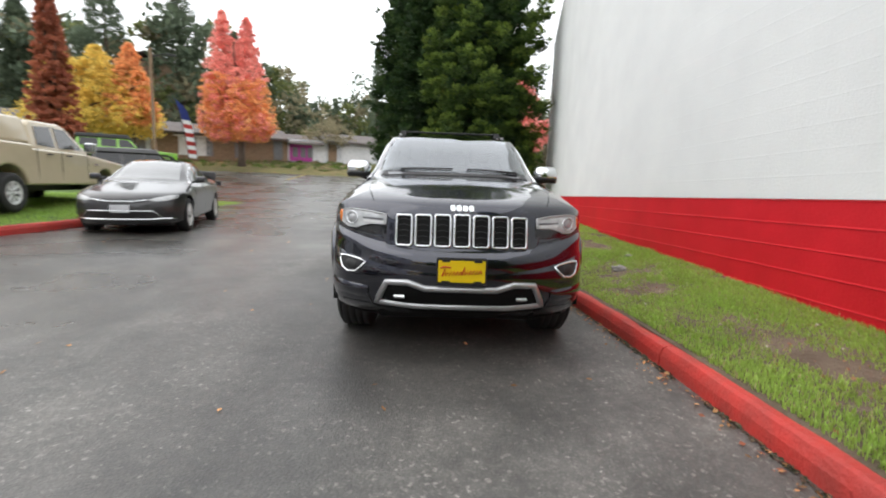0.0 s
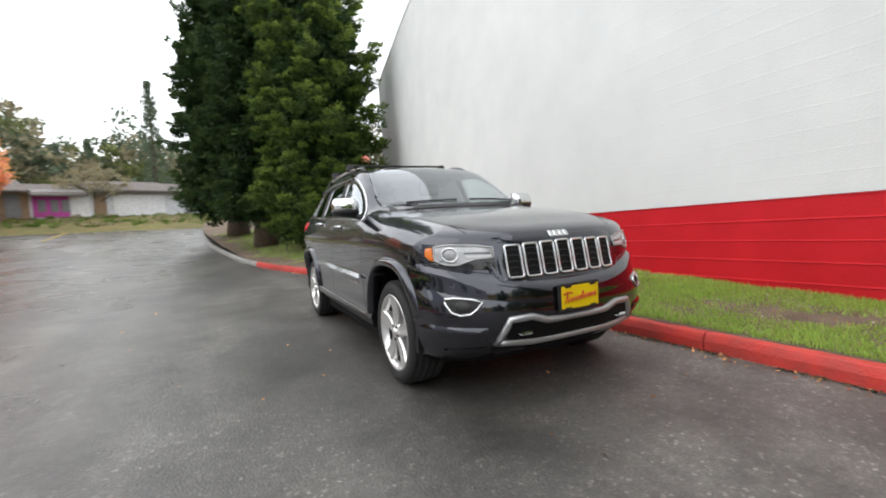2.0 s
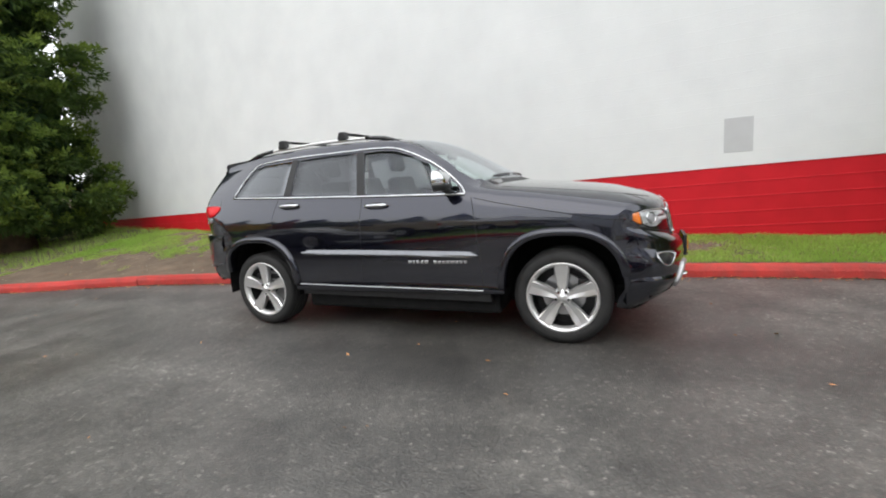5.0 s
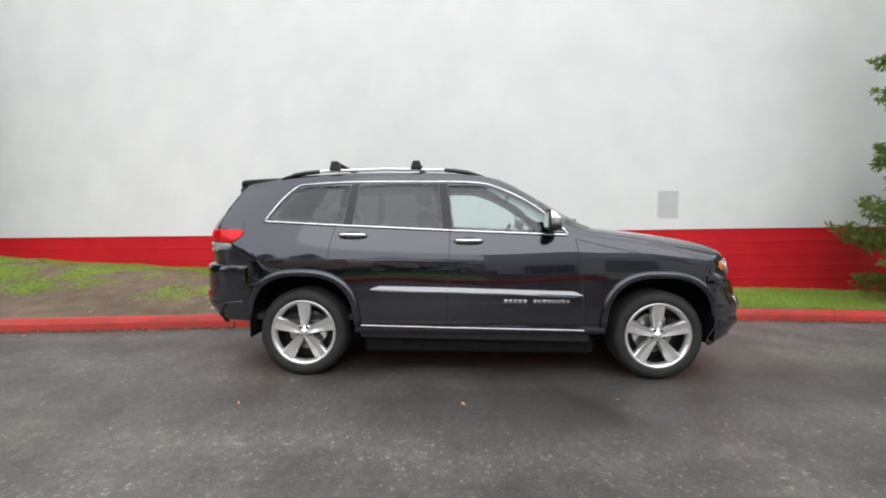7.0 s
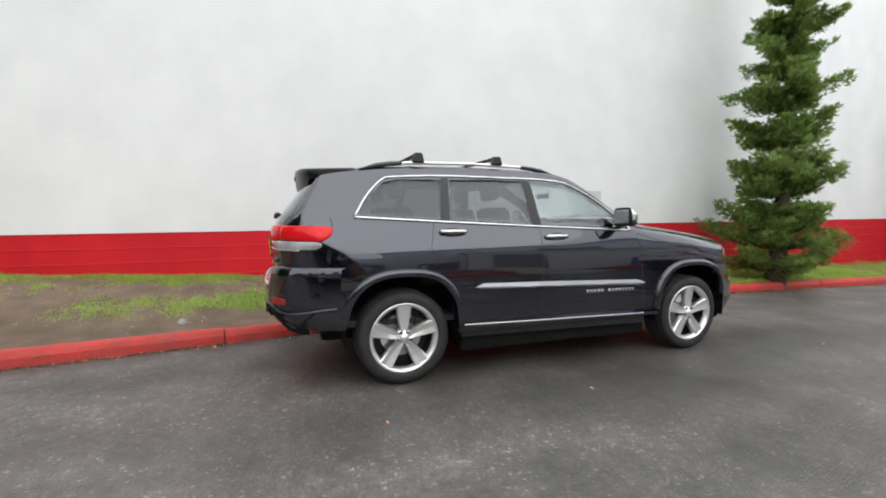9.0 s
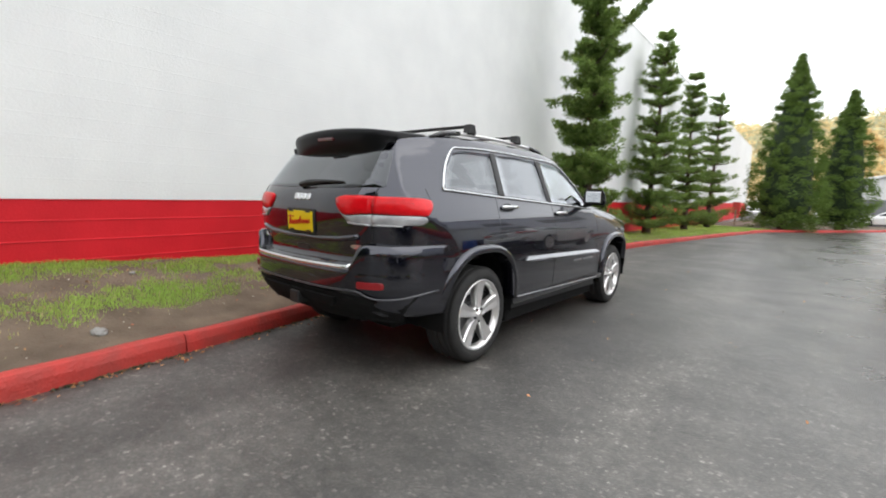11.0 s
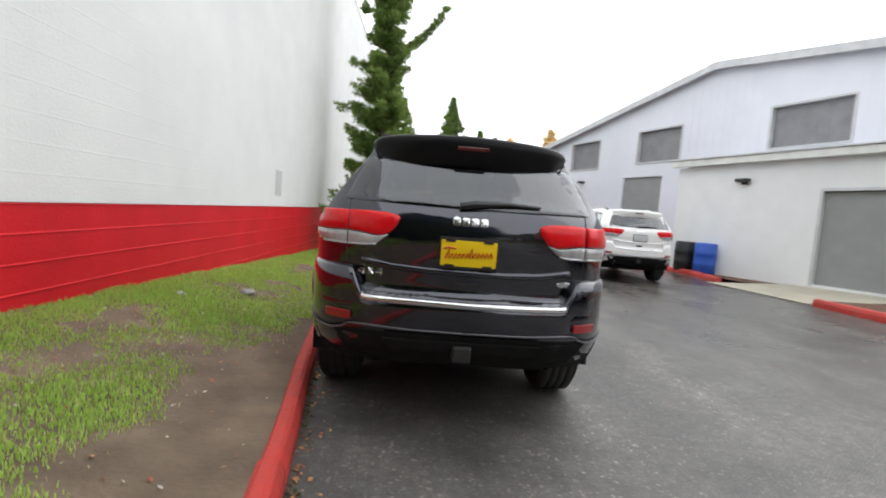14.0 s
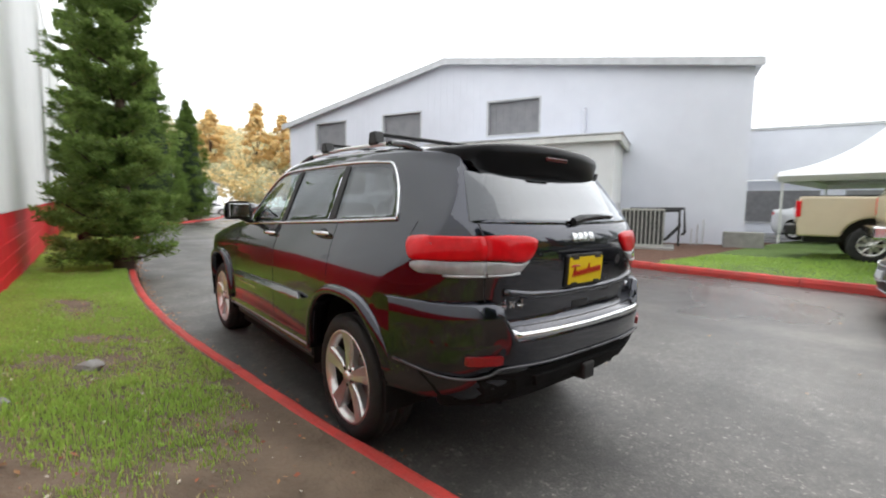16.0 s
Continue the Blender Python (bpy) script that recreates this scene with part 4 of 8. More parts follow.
def suv(label, m, paint, plate=True):
    car = thing("suv", label, "car", m)
    body = part("body", suv_body(), [paint], car, smooth=True)
    black, chrome = M["black"], M["chrome"]
    # cabin floor, dash, seats
    part("cabin_floor", box((-0.78, -1.0, 0.45), (0.78, 2.1, 0.5)), M["interior"], car)
    part("dashboard", box((-0.72, -0.95, 0.9), (0.72, -0.45, 1.16), 0.06), M["interior"], car)
    part("steering_wheel", tube([(0.37 + 0.18 * math.cos(a), -0.33 - 0.07 * math.sin(a), 1.1 + 0.165 * math.sin(a)) for a in spread(0, math.tau, 25)[:-1]], 0.014, 6, True), M["interior"], car)
    for sx, sy in ((-0.38, 0.1), (0.38, 0.1), (-0.38, 1.0), (0.38, 1.0)):
        seat(car, sx, sy, 0.72, M["interior"])
    part("inner_mirror", box((-0.11, -0.33, 1.5), (0.11, -0.31, 1.56), 0.01), M["interior"], car)
    for lo, hi in (((-0.82, -0.96, 0.19), (0.82, 0.96, 0.36)), ((-0.56, -2.05, 0.23), (0.56, -0.98, 0.4)), ((-0.56, 0.98, 0.3), (0.56, 2.05, 0.46))):
        part("underbody", box(lo, hi, 0.03), M["under_black"], car)
    for w in (-WHEEL_Y, WHEEL_Y):
        part("axle", tube([(-0.72, w, 0.33), (-0.3, w, 0.3), (0.3, w, 0.3), (0.72, w, 0.33)], 0.05, 8), M["under_black"], car)
    part("silencer", box((-0.4, 1.8, 0.31), (0.4, 2.05, 0.44), 0.05), M["under_black"], car)
    for w in (-WHEEL_Y, WHEEL_Y):
        for s in (-1, 1):
            a = spread(-6, 186, 28)
            bm = bmesh.new()
            r0 = [bm.verts.new((s * 0.9, *arch_pt(w, k, 0.008))) for k in a]
            r1 = [bm.verts.new((s * 0.45, v.co.y, v.co.z)) for v in r0]
            for k in range(len(a) - 1):
                bm.faces.new((r0[k], r0[k + 1], r1[k + 1], r1[k]))
            bm.faces.new(r1)
            part("wheel_well", bm, M["under_black"], car)
    # glass
    for s in (-1, 1):
        for name, poly in GLASS_SIDE.items():
            ob = part(name, panel(poly, on_side(s), -0.004, 0.006, 4, 0.06), M["glass_clear"] if name == "front_door_glass" else M["glass_tint"], car, "clear door glass" if name == "front_door_glass" else "dark privacy glass", True)
            ob.visible_shadow = False
    ob = part("windscreen", panel(SCREEN, on_top, 0.004, 0.008, 8, 0.05), M["glass_screen"], car, "curved windscreen glass", True)
    ob.visible_shadow = False
    gl = [(-0.685, 1.29), (-0.672, 1.32), (-0.62, 1.46), (-0.592, 1.525), (-0.56, 1.54), (0, 1.55), (0.56, 1.54), (0.592, 1.525), (0.62, 1.46), (0.672, 1.32), (0.685, 1.29), (0.67, 1.28), (0.35, 1.272), (0, 1.268), (-0.35, 1.272), (-0.67, 1.28)]
    part("rear_glass", panel(gl, on_tail, 0.003, 0.003, 6, 0.06), M["glass_rear"], car, "dark tinted tailgate glass", True)
    # pillars and window trim
    for s in (-1, 1):
        for poly in ([(0.225, 1.225), (0.27, 1.615), (0.345, 1.618), (0.302, 1.23)], [(1.062, 1.265), (1.03, 1.615), (1.095, 1.61), (1.14, 1.27)]):
            part("pillar_cover", panel(poly, on_side(s), 0.004, 0.01, 2, 0.05), black, car)
        dlo = [(1.815, 1.29), (1.71, 1.455), (1.58, 1.585), (1.46, 1.612), (1.05, 1.632), (0.35, 1.634), (0.1, 1.628), (-0.06, 1.612), (-0.23, 1.552), (-0.41, 1.462), (-0.56, 1.358), (-0.68, 1.25), (-0.725, 1.19)]
        part("window_trim", tube(trace(smooth_outline(dlo, 4, False), on_side(s), 0.004, closed=False), 0.0085, 6), chrome, car, "bright chrome window surround", True)
        part("belt_trim", tube(trace([(1.815, 1.287), (1.2, 1.258), (0.25, 1.219), (-0.725, 1.185)], on_side(s), 0.006, closed=False), 0.0095, 6), chrome, car, "chrome belt strip", True)
        # gaps between doors and wings
        for gap in ([(-0.78, 1.16), (-0.8, 1.05), (-0.83, 0.75), (-0.86, 0.45)], [(0.245, 1.21), (0.25, 0.9), (0.27, 0.43)], [(1.2, 1.25), (1.245, 1.05), (1.24, 0.93)], [(-0.86, 0.43), (0.27, 0.425), (0.93, 0.44)], [(1.99, 1.28), (1.98, 1.215)], [(-1.95, 0.93), (-1.75, 0.95), (-1.0, 1.1), (-0.8, 1.15)]):
            part("panel_gap", tube(trace(gap, on_side(s), -0.0015, closed=False), 0.0035, 5), black, car)
        # door mouldings with bright lettering bars
        mould = [(-0.84, 0.702), (-0.76, 0.732), (0.2, 0.756), (0.82, 0.766), (0.9, 0.74), (0.82, 0.722), (0.2, 0.712), (-0.76, 0.686)]
        lean = lambda y, z, h, s=s: (s * (side(y, z) + h + 0.034 * min(1, max(0, (0.742 + 0.022 * y - z) / 0.042 + 0.45))), y, z)
        part("door_moulding", panel(mould, lean, 0.006, 0.01, 6, 0.05), M["bright_moulding"] if paint is M["paint_dark"] else paint, car, "door moulding catching the sky")
        yy = -0.2
        for k, w in enumerate((0.028, 0.026, 0.028, 0.03, 0.028, 0.0, 0.026, 0.03, 0.024, 0.026, 0.03, 0.028, 0.024, 0.024)):
            if w:
                part("letter_bar", panel(rounded(yy - w, yy, 0.632, 0.658, 0.006, 2), on_side(s), 0.004, 0.004, 1, 0.02), chrome, car)
            yy -= (w or 0.03) + 0.011
        part("sill_strip", tube(trace([(0.97, 0.438), (0.3, 0.425), (-0.85, 0.412)], on_side(s), 0.009, closed=False), 0.006, 6), M["satin"], car, "thin bright sill strip")
        part("sill", panel([(0.98, 0.42), (-0.9, 0.395), (-0.9, 0.31), (0.98, 0.33)], lambda y, z, h, s=s: (s * (0.875 + h), y, z), 0.0, 0.05, 3, 0.1), black, car, "black rocker panel")
        for y0, y1, z in ((1.17, 0.93, 1.178), (0.21, -0.03, 1.135)):
            hd = new("door_handle")
            hd.parent = car
            pts = [on_side(s)(lerp(y0, y1, t), z + 0.003 * math.sin(t * math.pi), 0.006 + 0.034 * math.sin(math.pi * min(1, max(0, t))) ** 0.5) for t in spread(0, 1, 11)]
            part("grip", tube(pts, [0.008] + [0.015] * 9 + [0.008], 8), chrome, hd, "chrome door handle", True)
            part("recess", panel([(lerp(y0, y1, 0.5) + 0.08 * math.cos(a), z + 0.03 * math.sin(a)) for a in spread(0, math.tau, 17)[:-1]], on_side(s), 0.0006, 0.004, 2), black, hd)
        # wing mirror
        mir = new("wing_mirror")
        mir.parent = car
        mir.matrix_basis = pose(0, 0, 0)
        for nm, z0, z1, mat, lab in (("mirror_shell", 1.275, 1.39, chrome, "chrome mirror cap"), ("mirror_base", 1.225, 1.275, black, "black mirror underside")):
            bm = bmesh.new()
            rows = []
            for u in spread(0, 1, 9):
                z = lerp(z0, z1, u)
                zz = (z - 1.225) / 0.165
                k = min(1.0, 2.6 * (1 - zz)) ** 0.45 * min(1.0, 0.75 + 1.5 * zz) if zz < 0.999 else 0.05
                row = []
                for a in spread(0, math.pi, 13):
                    cx, cy = math.cos(a), math.sin(a)
                    row.append(bm.verts.new((s * 0.945 + 0.118 * (0.6 + 0.4 * k) * math.copysign(abs(cx) ** 0.6, cx), -0.54 - 0.1 * k * cy ** 0.75, z)))
                rows.append(row)
            for r0, r1 in zip(rows, rows[1:]):
                for i in range(12):
                    bm.faces.new((r0[i], r0[i + 1], r1[i + 1], r1[i]))
            bm.faces.new(rows[0])
            bm.faces.new(rows[-1][::-1])
            bmesh.ops.recalc_face_normals(bm, faces=bm.faces)
            part(nm, bm, mat, mir, lab, True)
        part("mirror_glass", box((s * 0.94 - 0.086, -0.535, 1.248), (s * 0.94 + 0.086, -0.522, 1.368), 0.006), M["chrome"], mir)
        part("mirror_frame", box((s * 0.94 - 0.1, -0.552, 1.236), (s * 0.94 + 0.1, -0.53, 1.378), 0.01), black, mir)
        part("mirror_arm", tube([(s * 0.8, -0.6, 1.2), (s * 0.87, -0.58, 1.225), (s * 0.93, -0.56, 1.25)], 0.025, 8), black, mir)
        # arch flares
        for w in (-WHEEL_Y, WHEEL_Y):
            a0, a1 = (2, 168) if w < 0 else (12, 178)
            bm = bmesh.new()
            rows = []
            for k in spread(a0, a1, 48):
                row = []
                for rr, hh in ((-0.01, -0.09), (-0.01, 0.018), (-0.004, 0.03), (0.006, 0.034), (0.026, 0.033), (0.038, 0.027), (0.046, 0.012), (0.05, 0.0), (0.052, -0.02)):
                    y, z = arch_pt(w, k, rr)
                    ease = min(1.0, 0.12 + ((a1 - k) if w < 0 else (k - a0)) / 45)
                    row.append(bm.verts.new((s * (side(y, max(z, 0.4)) + (hh * ease if hh > 0 else hh)), y, z)))
                rows.append(row)
            for r0, r1 in zip(rows, rows[1:]):
                for i in range(8):
                    bm.faces.new((r0[i], r0[i + 1], r1[i + 1], r1[i]))
            bm.faces.new(rows[0])
            bm.faces.new(rows[-1][::-1])
            bmesh.ops.recalc_face_normals(bm, faces=bm.faces)
            part("arch_flare", bm, paint, car, smooth=True)
            wheel(car, s * 0.768, w, HUB_Z, sign=s)
        # roof rail
        rail = [(s * 0.575, y, over(0.575, y) + h) for y, h in ((-0.0, 0.004), (0.1, 0.022), (0.3, 0.03), (0.8, 0.033), (1.35, 0.031), (1.58, 0.022), (1.7, 0.004))]
        part("roof_rail", tube(rail, [0.01, 0.013, 0.014, 0.014, 0.014, 0.013, 0.01], 8), M["alloy"], car, "silver roof rail", True)
        for y0, y1 in ((0.0, 0.3), (1.7, 1.4)):
            part("rail_foot", tube([(s * 0.575, lerp(y0, y1, t), over(0.575, lerp(y0, y1, t)) + q) for t, q in ((-0.15, -0.004), (0.3, 0.02), (0.7, 0.028), (1, 0.03))], [0.012, 0.02, 0.02, 0.017], 8), M["gloss_black"], car, "black rail end cap", True)
    for y in (0.545, 1.262) if plate else ():
        cb = new("roof_crossbar")
        cb.parent = car
        zt = over(0.0, y)
        part("bar", box((-0.56, y - 0.03, zt + 0.052), (0.56, y + 0.03, zt + 0.07), 0.007), M["dark_metal"], cb, "dark aerofoil roof bar")
        for s in (-1, 1):
            bm = box((s * 0.575 - 0.035, y - 0.05, over(0.575, y) + 0.03), (s * 0.575 + 0.035, y + 0.05, zt + 0.075), 0.012)
            for v in bm.verts:
                if v.co.z > zt + 0.05:
                    v.co.y = y + (v.co.y - y) * 0.65
            part("clamp", bm, black, cb)
    # spoiler and its lamp
    bm = bmesh.new()
    rows = []
    for x in spread(-0.575, 0.575, 41):
        c = max(0.0, 1 - (abs(x) / 0.578) ** 5) ** 0.5
        top_z, y0 = over(min(abs(x), 0.6), 1.78), 1.78
        back = 2.21 - 0.06 * (x / 0.6) ** 2 - 0.1 * (1 - c)
        rows.append([bm.verts.new(q) for q in ((x, y0, top_z + 0.002), (x, 1.93, top_z + 0.006 - 0.012), (x, back - 0.02, top_z - 0.02), (x, back, top_z - 0.035), (x, back + 0.004, top_z - 0.045 - 0.025 * c), (x * 0.99, back - 0.01, top_z - 0.05 - 0.125 * c), (x * 0.97, tail(x * 0.97, 1.5) - 0.02, top_z - 0.06 - 0.145 * c))])
    for r0, r1 in zip(rows, rows[1:]):
        for i in range(6):
            bm.faces.new((r0[i], r0[i + 1], r1[i + 1], r1[i]))
    bm.faces.new(rows[0])
    bm.faces.new(rows[-1][::-1])
    bmesh.ops.recalc_face_normals(bm, faces=bm.faces)
    sp = part("spoiler", bm, M["spoiler_black"] if paint is not M["paint_white"] else paint, car, "roof spoiler over the tailgate", True)
    part("brake_light", box((-0.09, 2.19, 1.6), (0.09, 2.222, 1.625), 0.006), M["dim_red"], sp, "smoked red high brake lamp")
    part("rear_wiper", tube([(0.06, 2.375, 1.285), (-0.02, 2.37, 1.3), (-0.2, 2.352, 1.312), (-0.38, 2.34, 1.308)], [0.02, 0.022, 0.012, 0.006], 6), black, car)
    # bonnet and windscreen details
    part("bonnet_gap", tube(trace([(-0.72, -1.0), (-0.7, -1.4), (-0.66, -1.8), (-0.6, -2.06)], on_top, -0.001, closed=False), 0.003, 5), black, car)
    part("bonnet_gap", tube(trace([(0.72, -1.0), (0.7, -1.4), (0.66, -1.8), (0.6, -2.06)], on_top, -0.001, closed=False), 0.003, 5), black, car)
    part("cowl", panel([(-0.68, -0.95), (0, -1.03), (0.68, -0.95), (0.66, -0.87), (0, -0.955), (-0.66, -0.87)], on_top, 0.004, 0.01, 2, 0.05), black, car)
    for x0, x1 in ((0.12, 0.6), (-0.5, -0.02)):
        part("wiper", tube([(x, -0.9 + 0.05 * abs(x), over(x, -0.9 + 0.05 * abs(x)) + 0.016) for x in spread(x0, x1, 8)], 0.008, 6), black, car)
    # front: seven framed slots, headlamps, fog lamps, bumper
    gr = new("grille")
    gr.parent = car
    part("grille_surround", panel(smooth_outline([(-0.46, 1.0), (-0.47, 0.755), (0, 0.735), (0.47, 0.755), (0.46, 1.0), (0, 1.015)], 5), on_nose, 0.003, 0.01, 5, 0.05), paint, gr, smooth=True)
    for k in range(7):
        xc = (k - 3) * 0.125
        z1 = 0.974 - 0.01 * (abs(k - 3) / 3)
        fr = part("slot_frame", tube(trace(rounded(xc - 0.05, xc + 0.05, 0.772, z1, 0.014), on_nose, 0.008, 0.03), 0.0095, 6, True), chrome, gr, "chrome slot frame", True)
        part("slot_mesh", panel(rounded(xc - 0.046, xc + 0.046, 0.776, z1 - 0.004, 0.014), on_nose, 0.0055, 0.004, 2, 0.04), M["deep_mesh"], gr)
        for j in range(5):
            zz = lerp(0.79, z1 - 0.03, j / 4)
            part("mesh_bar", tube([on_nose(xc - 0.042, zz, 0.005), on_nose(xc, zz + 0.01, 0.005), on_nose(xc + 0.042, zz, 0.005)], 0.0025, 4), black, fr)
    for s in (-1, 1):
        hl = new("headlight")
        hl.parent = car
        o = [(s * x, z) for x, z in ((0.488, 0.972), (0.6, 0.99), (0.74, 0.998), (0.83, 0.985), (0.845, 0.94), (0.83, 0.885), (0.77, 0.862), (0.68, 0.85), (0.6, 0.832), (0.49, 0.832))]
        part("housing", panel(o, on_nose, 0.003, 0.01, 4, 0.03), M["gloss_black"], hl)
        lens = [(s * x, z) for x, z in ((0.497, 0.962), (0.6, 0.98), (0.74, 0.989), (0.805, 0.98), (0.81, 0.9), (0.76, 0.872), (0.7, 0.868), (0.655, 0.885), (0.6, 0.9), (0.497, 0.9))]
        part("reflector", panel(lens, on_nose, 0.005, 0.004, 5, 0.03, 0.004), M["clear_lens"], hl, "clear headlamp over a bright reflector", True)
        part("lens_rim", tube(trace(lens, on_nose, 0.009), 0.006, 6, True), M["satin"], hl, "silver lamp rim", True)
        part("indicator", panel([(s * x, z) for x, z in ((0.812, 0.98), (0.838, 0.972), (0.845, 0.93), (0.83, 0.9), (0.812, 0.895))], on_nose, 0.009, 0.004, 3, 0.02), M["amber"], hl, "amber side lens", True)
        part("lamp_divider", panel([(s * x, z) for x, z in ((0.515, 0.937), (0.66, 0.94), (0.66, 0.93), (0.515, 0.924))], on_nose, 0.0115, 0.004, 2, 0.02), M["dark_satin"], hl)
        part("light_pipe", panel([(s * x, z) for x, z in ((0.51, 0.921), (0.66, 0.925), (0.65, 0.908), (0.6, 0.906), (0.51, 0.907))], on_nose, 0.0115, 0.004, 2, 0.02), M["white_plain"], hl, "white light strip")
        for cx, rr, cz in ((0.735, 0.04, 0.93),):
            ring_ = [(s * (cx + rr * math.cos(a)), cz + rr * math.sin(a)) for a in spread(0, math.tau, 21)[:-1]]
            part("projector", tube([on_nose(x, z, 0.013) for x, z in ring_], 0.005, 6, True), M["chrome"], hl, "", True)
            part("projector_eye", panel([(lerp(s * cx, x, 0.8), lerp(cz, z, 0.8)) for x, z in ring_], on_nose, 0.011, 0.004, 3, 0.03, 0.008), M["lamp_clear"], hl, "", True)
        fg = new("fog_lamp")
        fg.parent = car
        fo = [(s * x, z) for x, z in ((0.622, 0.655), (0.68, 0.672), (0.76, 0.682), (0.8, 0.678), (0.806, 0.655), (0.785, 0.602), (0.745, 0.582), (0.69, 0.588), (0.655, 0.615))]
        part("bezel", panel(fo, on_nose, 0.003, 0.01, 3, 0.03), black, fg)
        part("ring", tube(trace(fo, on_nose, 0.006), 0.0085, 6, True), chrome, fg, "chrome fog lamp surround", True)
        part("lamp", panel([(s * (0.722 + 0.04 * math.cos(a)), 0.634 + 0.034 * math.sin(a)) for a in spread(0, math.tau, 17)[:-1]], on_nose, 0.006, 0.004, 3, 0.03, 0.006), M["dark_metal"], fg, "", True)
        part("tow_hook", tube([on_nose(s * 0.36, 0.455, 0.0), on_nose(s * 0.36, 0.455, 0.03), on_nose(s * 0.42, 0.455, 0.032), on_nose(s * 0.42, 0.455, 0.0)], 0.012, 6), chrome, car, "bright tow hook")
    lower = [(-0.545, 0.4), (-0.475, 0.54), (-0.34, 0.545), (-0.23, 0.51), (0.23, 0.51), (0.34, 0.545), (0.475, 0.54), (0.545, 0.4), (0.3, 0.382), (-0.3, 0.382)]
    part("lower_grille", panel(lower, on_nose, 0.003, 0.004, 5, 0.04), M["deep_mesh"], car)
    part("bumper_trim", tube(trace(lower, on_nose, 0.004), 0.021, 8, True), M["satin"], car, "satin bright lower bumper surround", True)
    part("air_dam", panel([(-0.8, 0.372), (0.8, 0.372), (0.76, 0.26), (-0.76, 0.26)], on_nose, 0.004, 0.02, 3, 0.06), M["under_black"], car)
    part("bumper_crease", tube(trace([(-0.86, 0.46), (-0.6, 0.44), (-0.57, 0.37)], on_nose, 0.0, closed=False), 0.006, 5), black, car)
    part("bumper_crease", tube(trace([(0.86, 0.46), (0.6, 0.44), (0.57, 0.37)], on_nose, 0.0, closed=False), 0.006, 5), black, car)
    # ledge of the bumper under grille and lamps, and the lower chin that frames the bright surround
    for name, zc, rise_, prof in (("bumper_ledge", 0.705, 0.125, ((0.055, -0.012), (0.028, 0.006), (0.01, 0.024), (-0.006, 0.03), (-0.03, 0.024), (-0.07, 0.01), (-0.12, -0.006))),
                                  ("bumper_chin", 0.46, 0.03, ((0.05, -0.012), (0.022, 0.004), (0.006, 0.018), (-0.01, 0.02), (-0.04, 0.012), (-0.075, -0.008)))):
        spans = [spread(-0.9, 0.9, 91)] if name == "bumper_ledge" else [spread(-0.9, -0.6, 17), spread(0.6, 0.9, 17)]
        for span in spans:
            bm = bmesh.new()
            rows = []
            for x in span:
                fade = min(1.0, (0.9 - abs(x)) / 0.07) if name == "bumper_ledge" else min(1.0, (abs(x) - 0.6) / 0.05)
                z = zc + rise_ * (abs(x) / 0.85) ** 2.2
                rows.append([bm.verts.new(on_nose(x, z + dz, h * (0.35 + 0.65 * fade) if h > 0 else h)) for dz, h in prof])
            for r0, r1 in zip(rows, rows[1:]):
                for i in range(len(prof) - 1):
                    bm.faces.new((r0[i], r0[i + 1], r1[i + 1], r1[i]))
            bmesh.ops.recalc_face_normals(bm, faces=bm.faces)
            part(name, bm, paint, car, "", True)
    part("bumper_gap", tube(trace([(x, 0.768 + 0.11 * (abs(x) / 0.85) ** 2.2) for x in spread(-0.86, 0.86, 30)], on_nose, -0.001, closed=False), 0.0035, 5), black, car)

    def badge(put, z, k, flip):
        """A short raised emblem: four rounded bars."""
        for xc, w, lo, hi in ((-0.063, 0.036, -0.022, 0.02), (-0.021, 0.036, -0.022, 0.02), (0.021, 0.036, -0.022, 0.02), (0.063, 0.036, -0.022, 0.02)):
            part("emblem_bar", panel(rounded(*sorted((flip * k * (xc - w / 2), flip * k * (xc + w / 2))), z + lo * k, z + hi * k, 0.011 * k, 3), put, 0.008, 0.004, 2, 0.02), chrome, car)
    badge(on_nose, 1.018, 0.95, 1)
    badge(on_tail, 1.205, 1.15, -1)

    def number_plate(put, z, flip, name):
        pl = new(name)
        pl.parent = car
        part("plate_frame", panel(rounded(-0.16, 0.16, z - 0.085, z + 0.085, 0.012), put, 0.014, 0.01, 2, 0.05), black, pl)
        if plate:
            part("card", panel(rounded(-0.15, 0.15, z - 0.07, z + 0.07, 0.008), put, 0.018, 0.003, 3, 0.05), M["yellow"], pl, "yellow dealer card")
            stroke = []
            for k in range(25):
                tall = 0.05 if k in (1, 13) else 0.026
                stroke.append(put(flip * (-0.122 + 0.0102 * k + (0.006 if k % 2 else 0)), z - 0.03 + 0.0008 * k + (tall if k % 2 else 0), 0.021))
            part("script_stroke", tube(stroke, 0.0048, 5), M["red_ink"], pl)
            part("script_stroke", tube([put(flip * -0.135, z + 0.022, 0.021), put(flip * -0.11, z + 0.03, 0.021), put(flip * -0.07, z + 0.026, 0.021)], 0.005, 5), M["red_ink"], pl)
            for x in (-0.1, 0.1):
                part("plate_clip", panel(rounded(x - 0.028, x + 0.028, z - 0.078, z - 0.058, 0.004, 2), put, 0.022, 0.004, 1, 0.03), black, pl)
                part("plate_clip", panel(rounded(x - 0.028, x + 0.028, z + 0.058, z + 0.078, 0.004, 2), put, 0.022, 0.004, 1, 0.03), black, pl)
        else:
            part("card", panel(rounded(-0.15, 0.15, z - 0.07, z + 0.07, 0.008), put, 0.018, 0.003, 3, 0.05), M["trim_grey"], pl)
    number_plate(lambda x, z, h: (x, -2.352 + 0.1 * x * x - h, z), 0.632, 1, "front_plate")
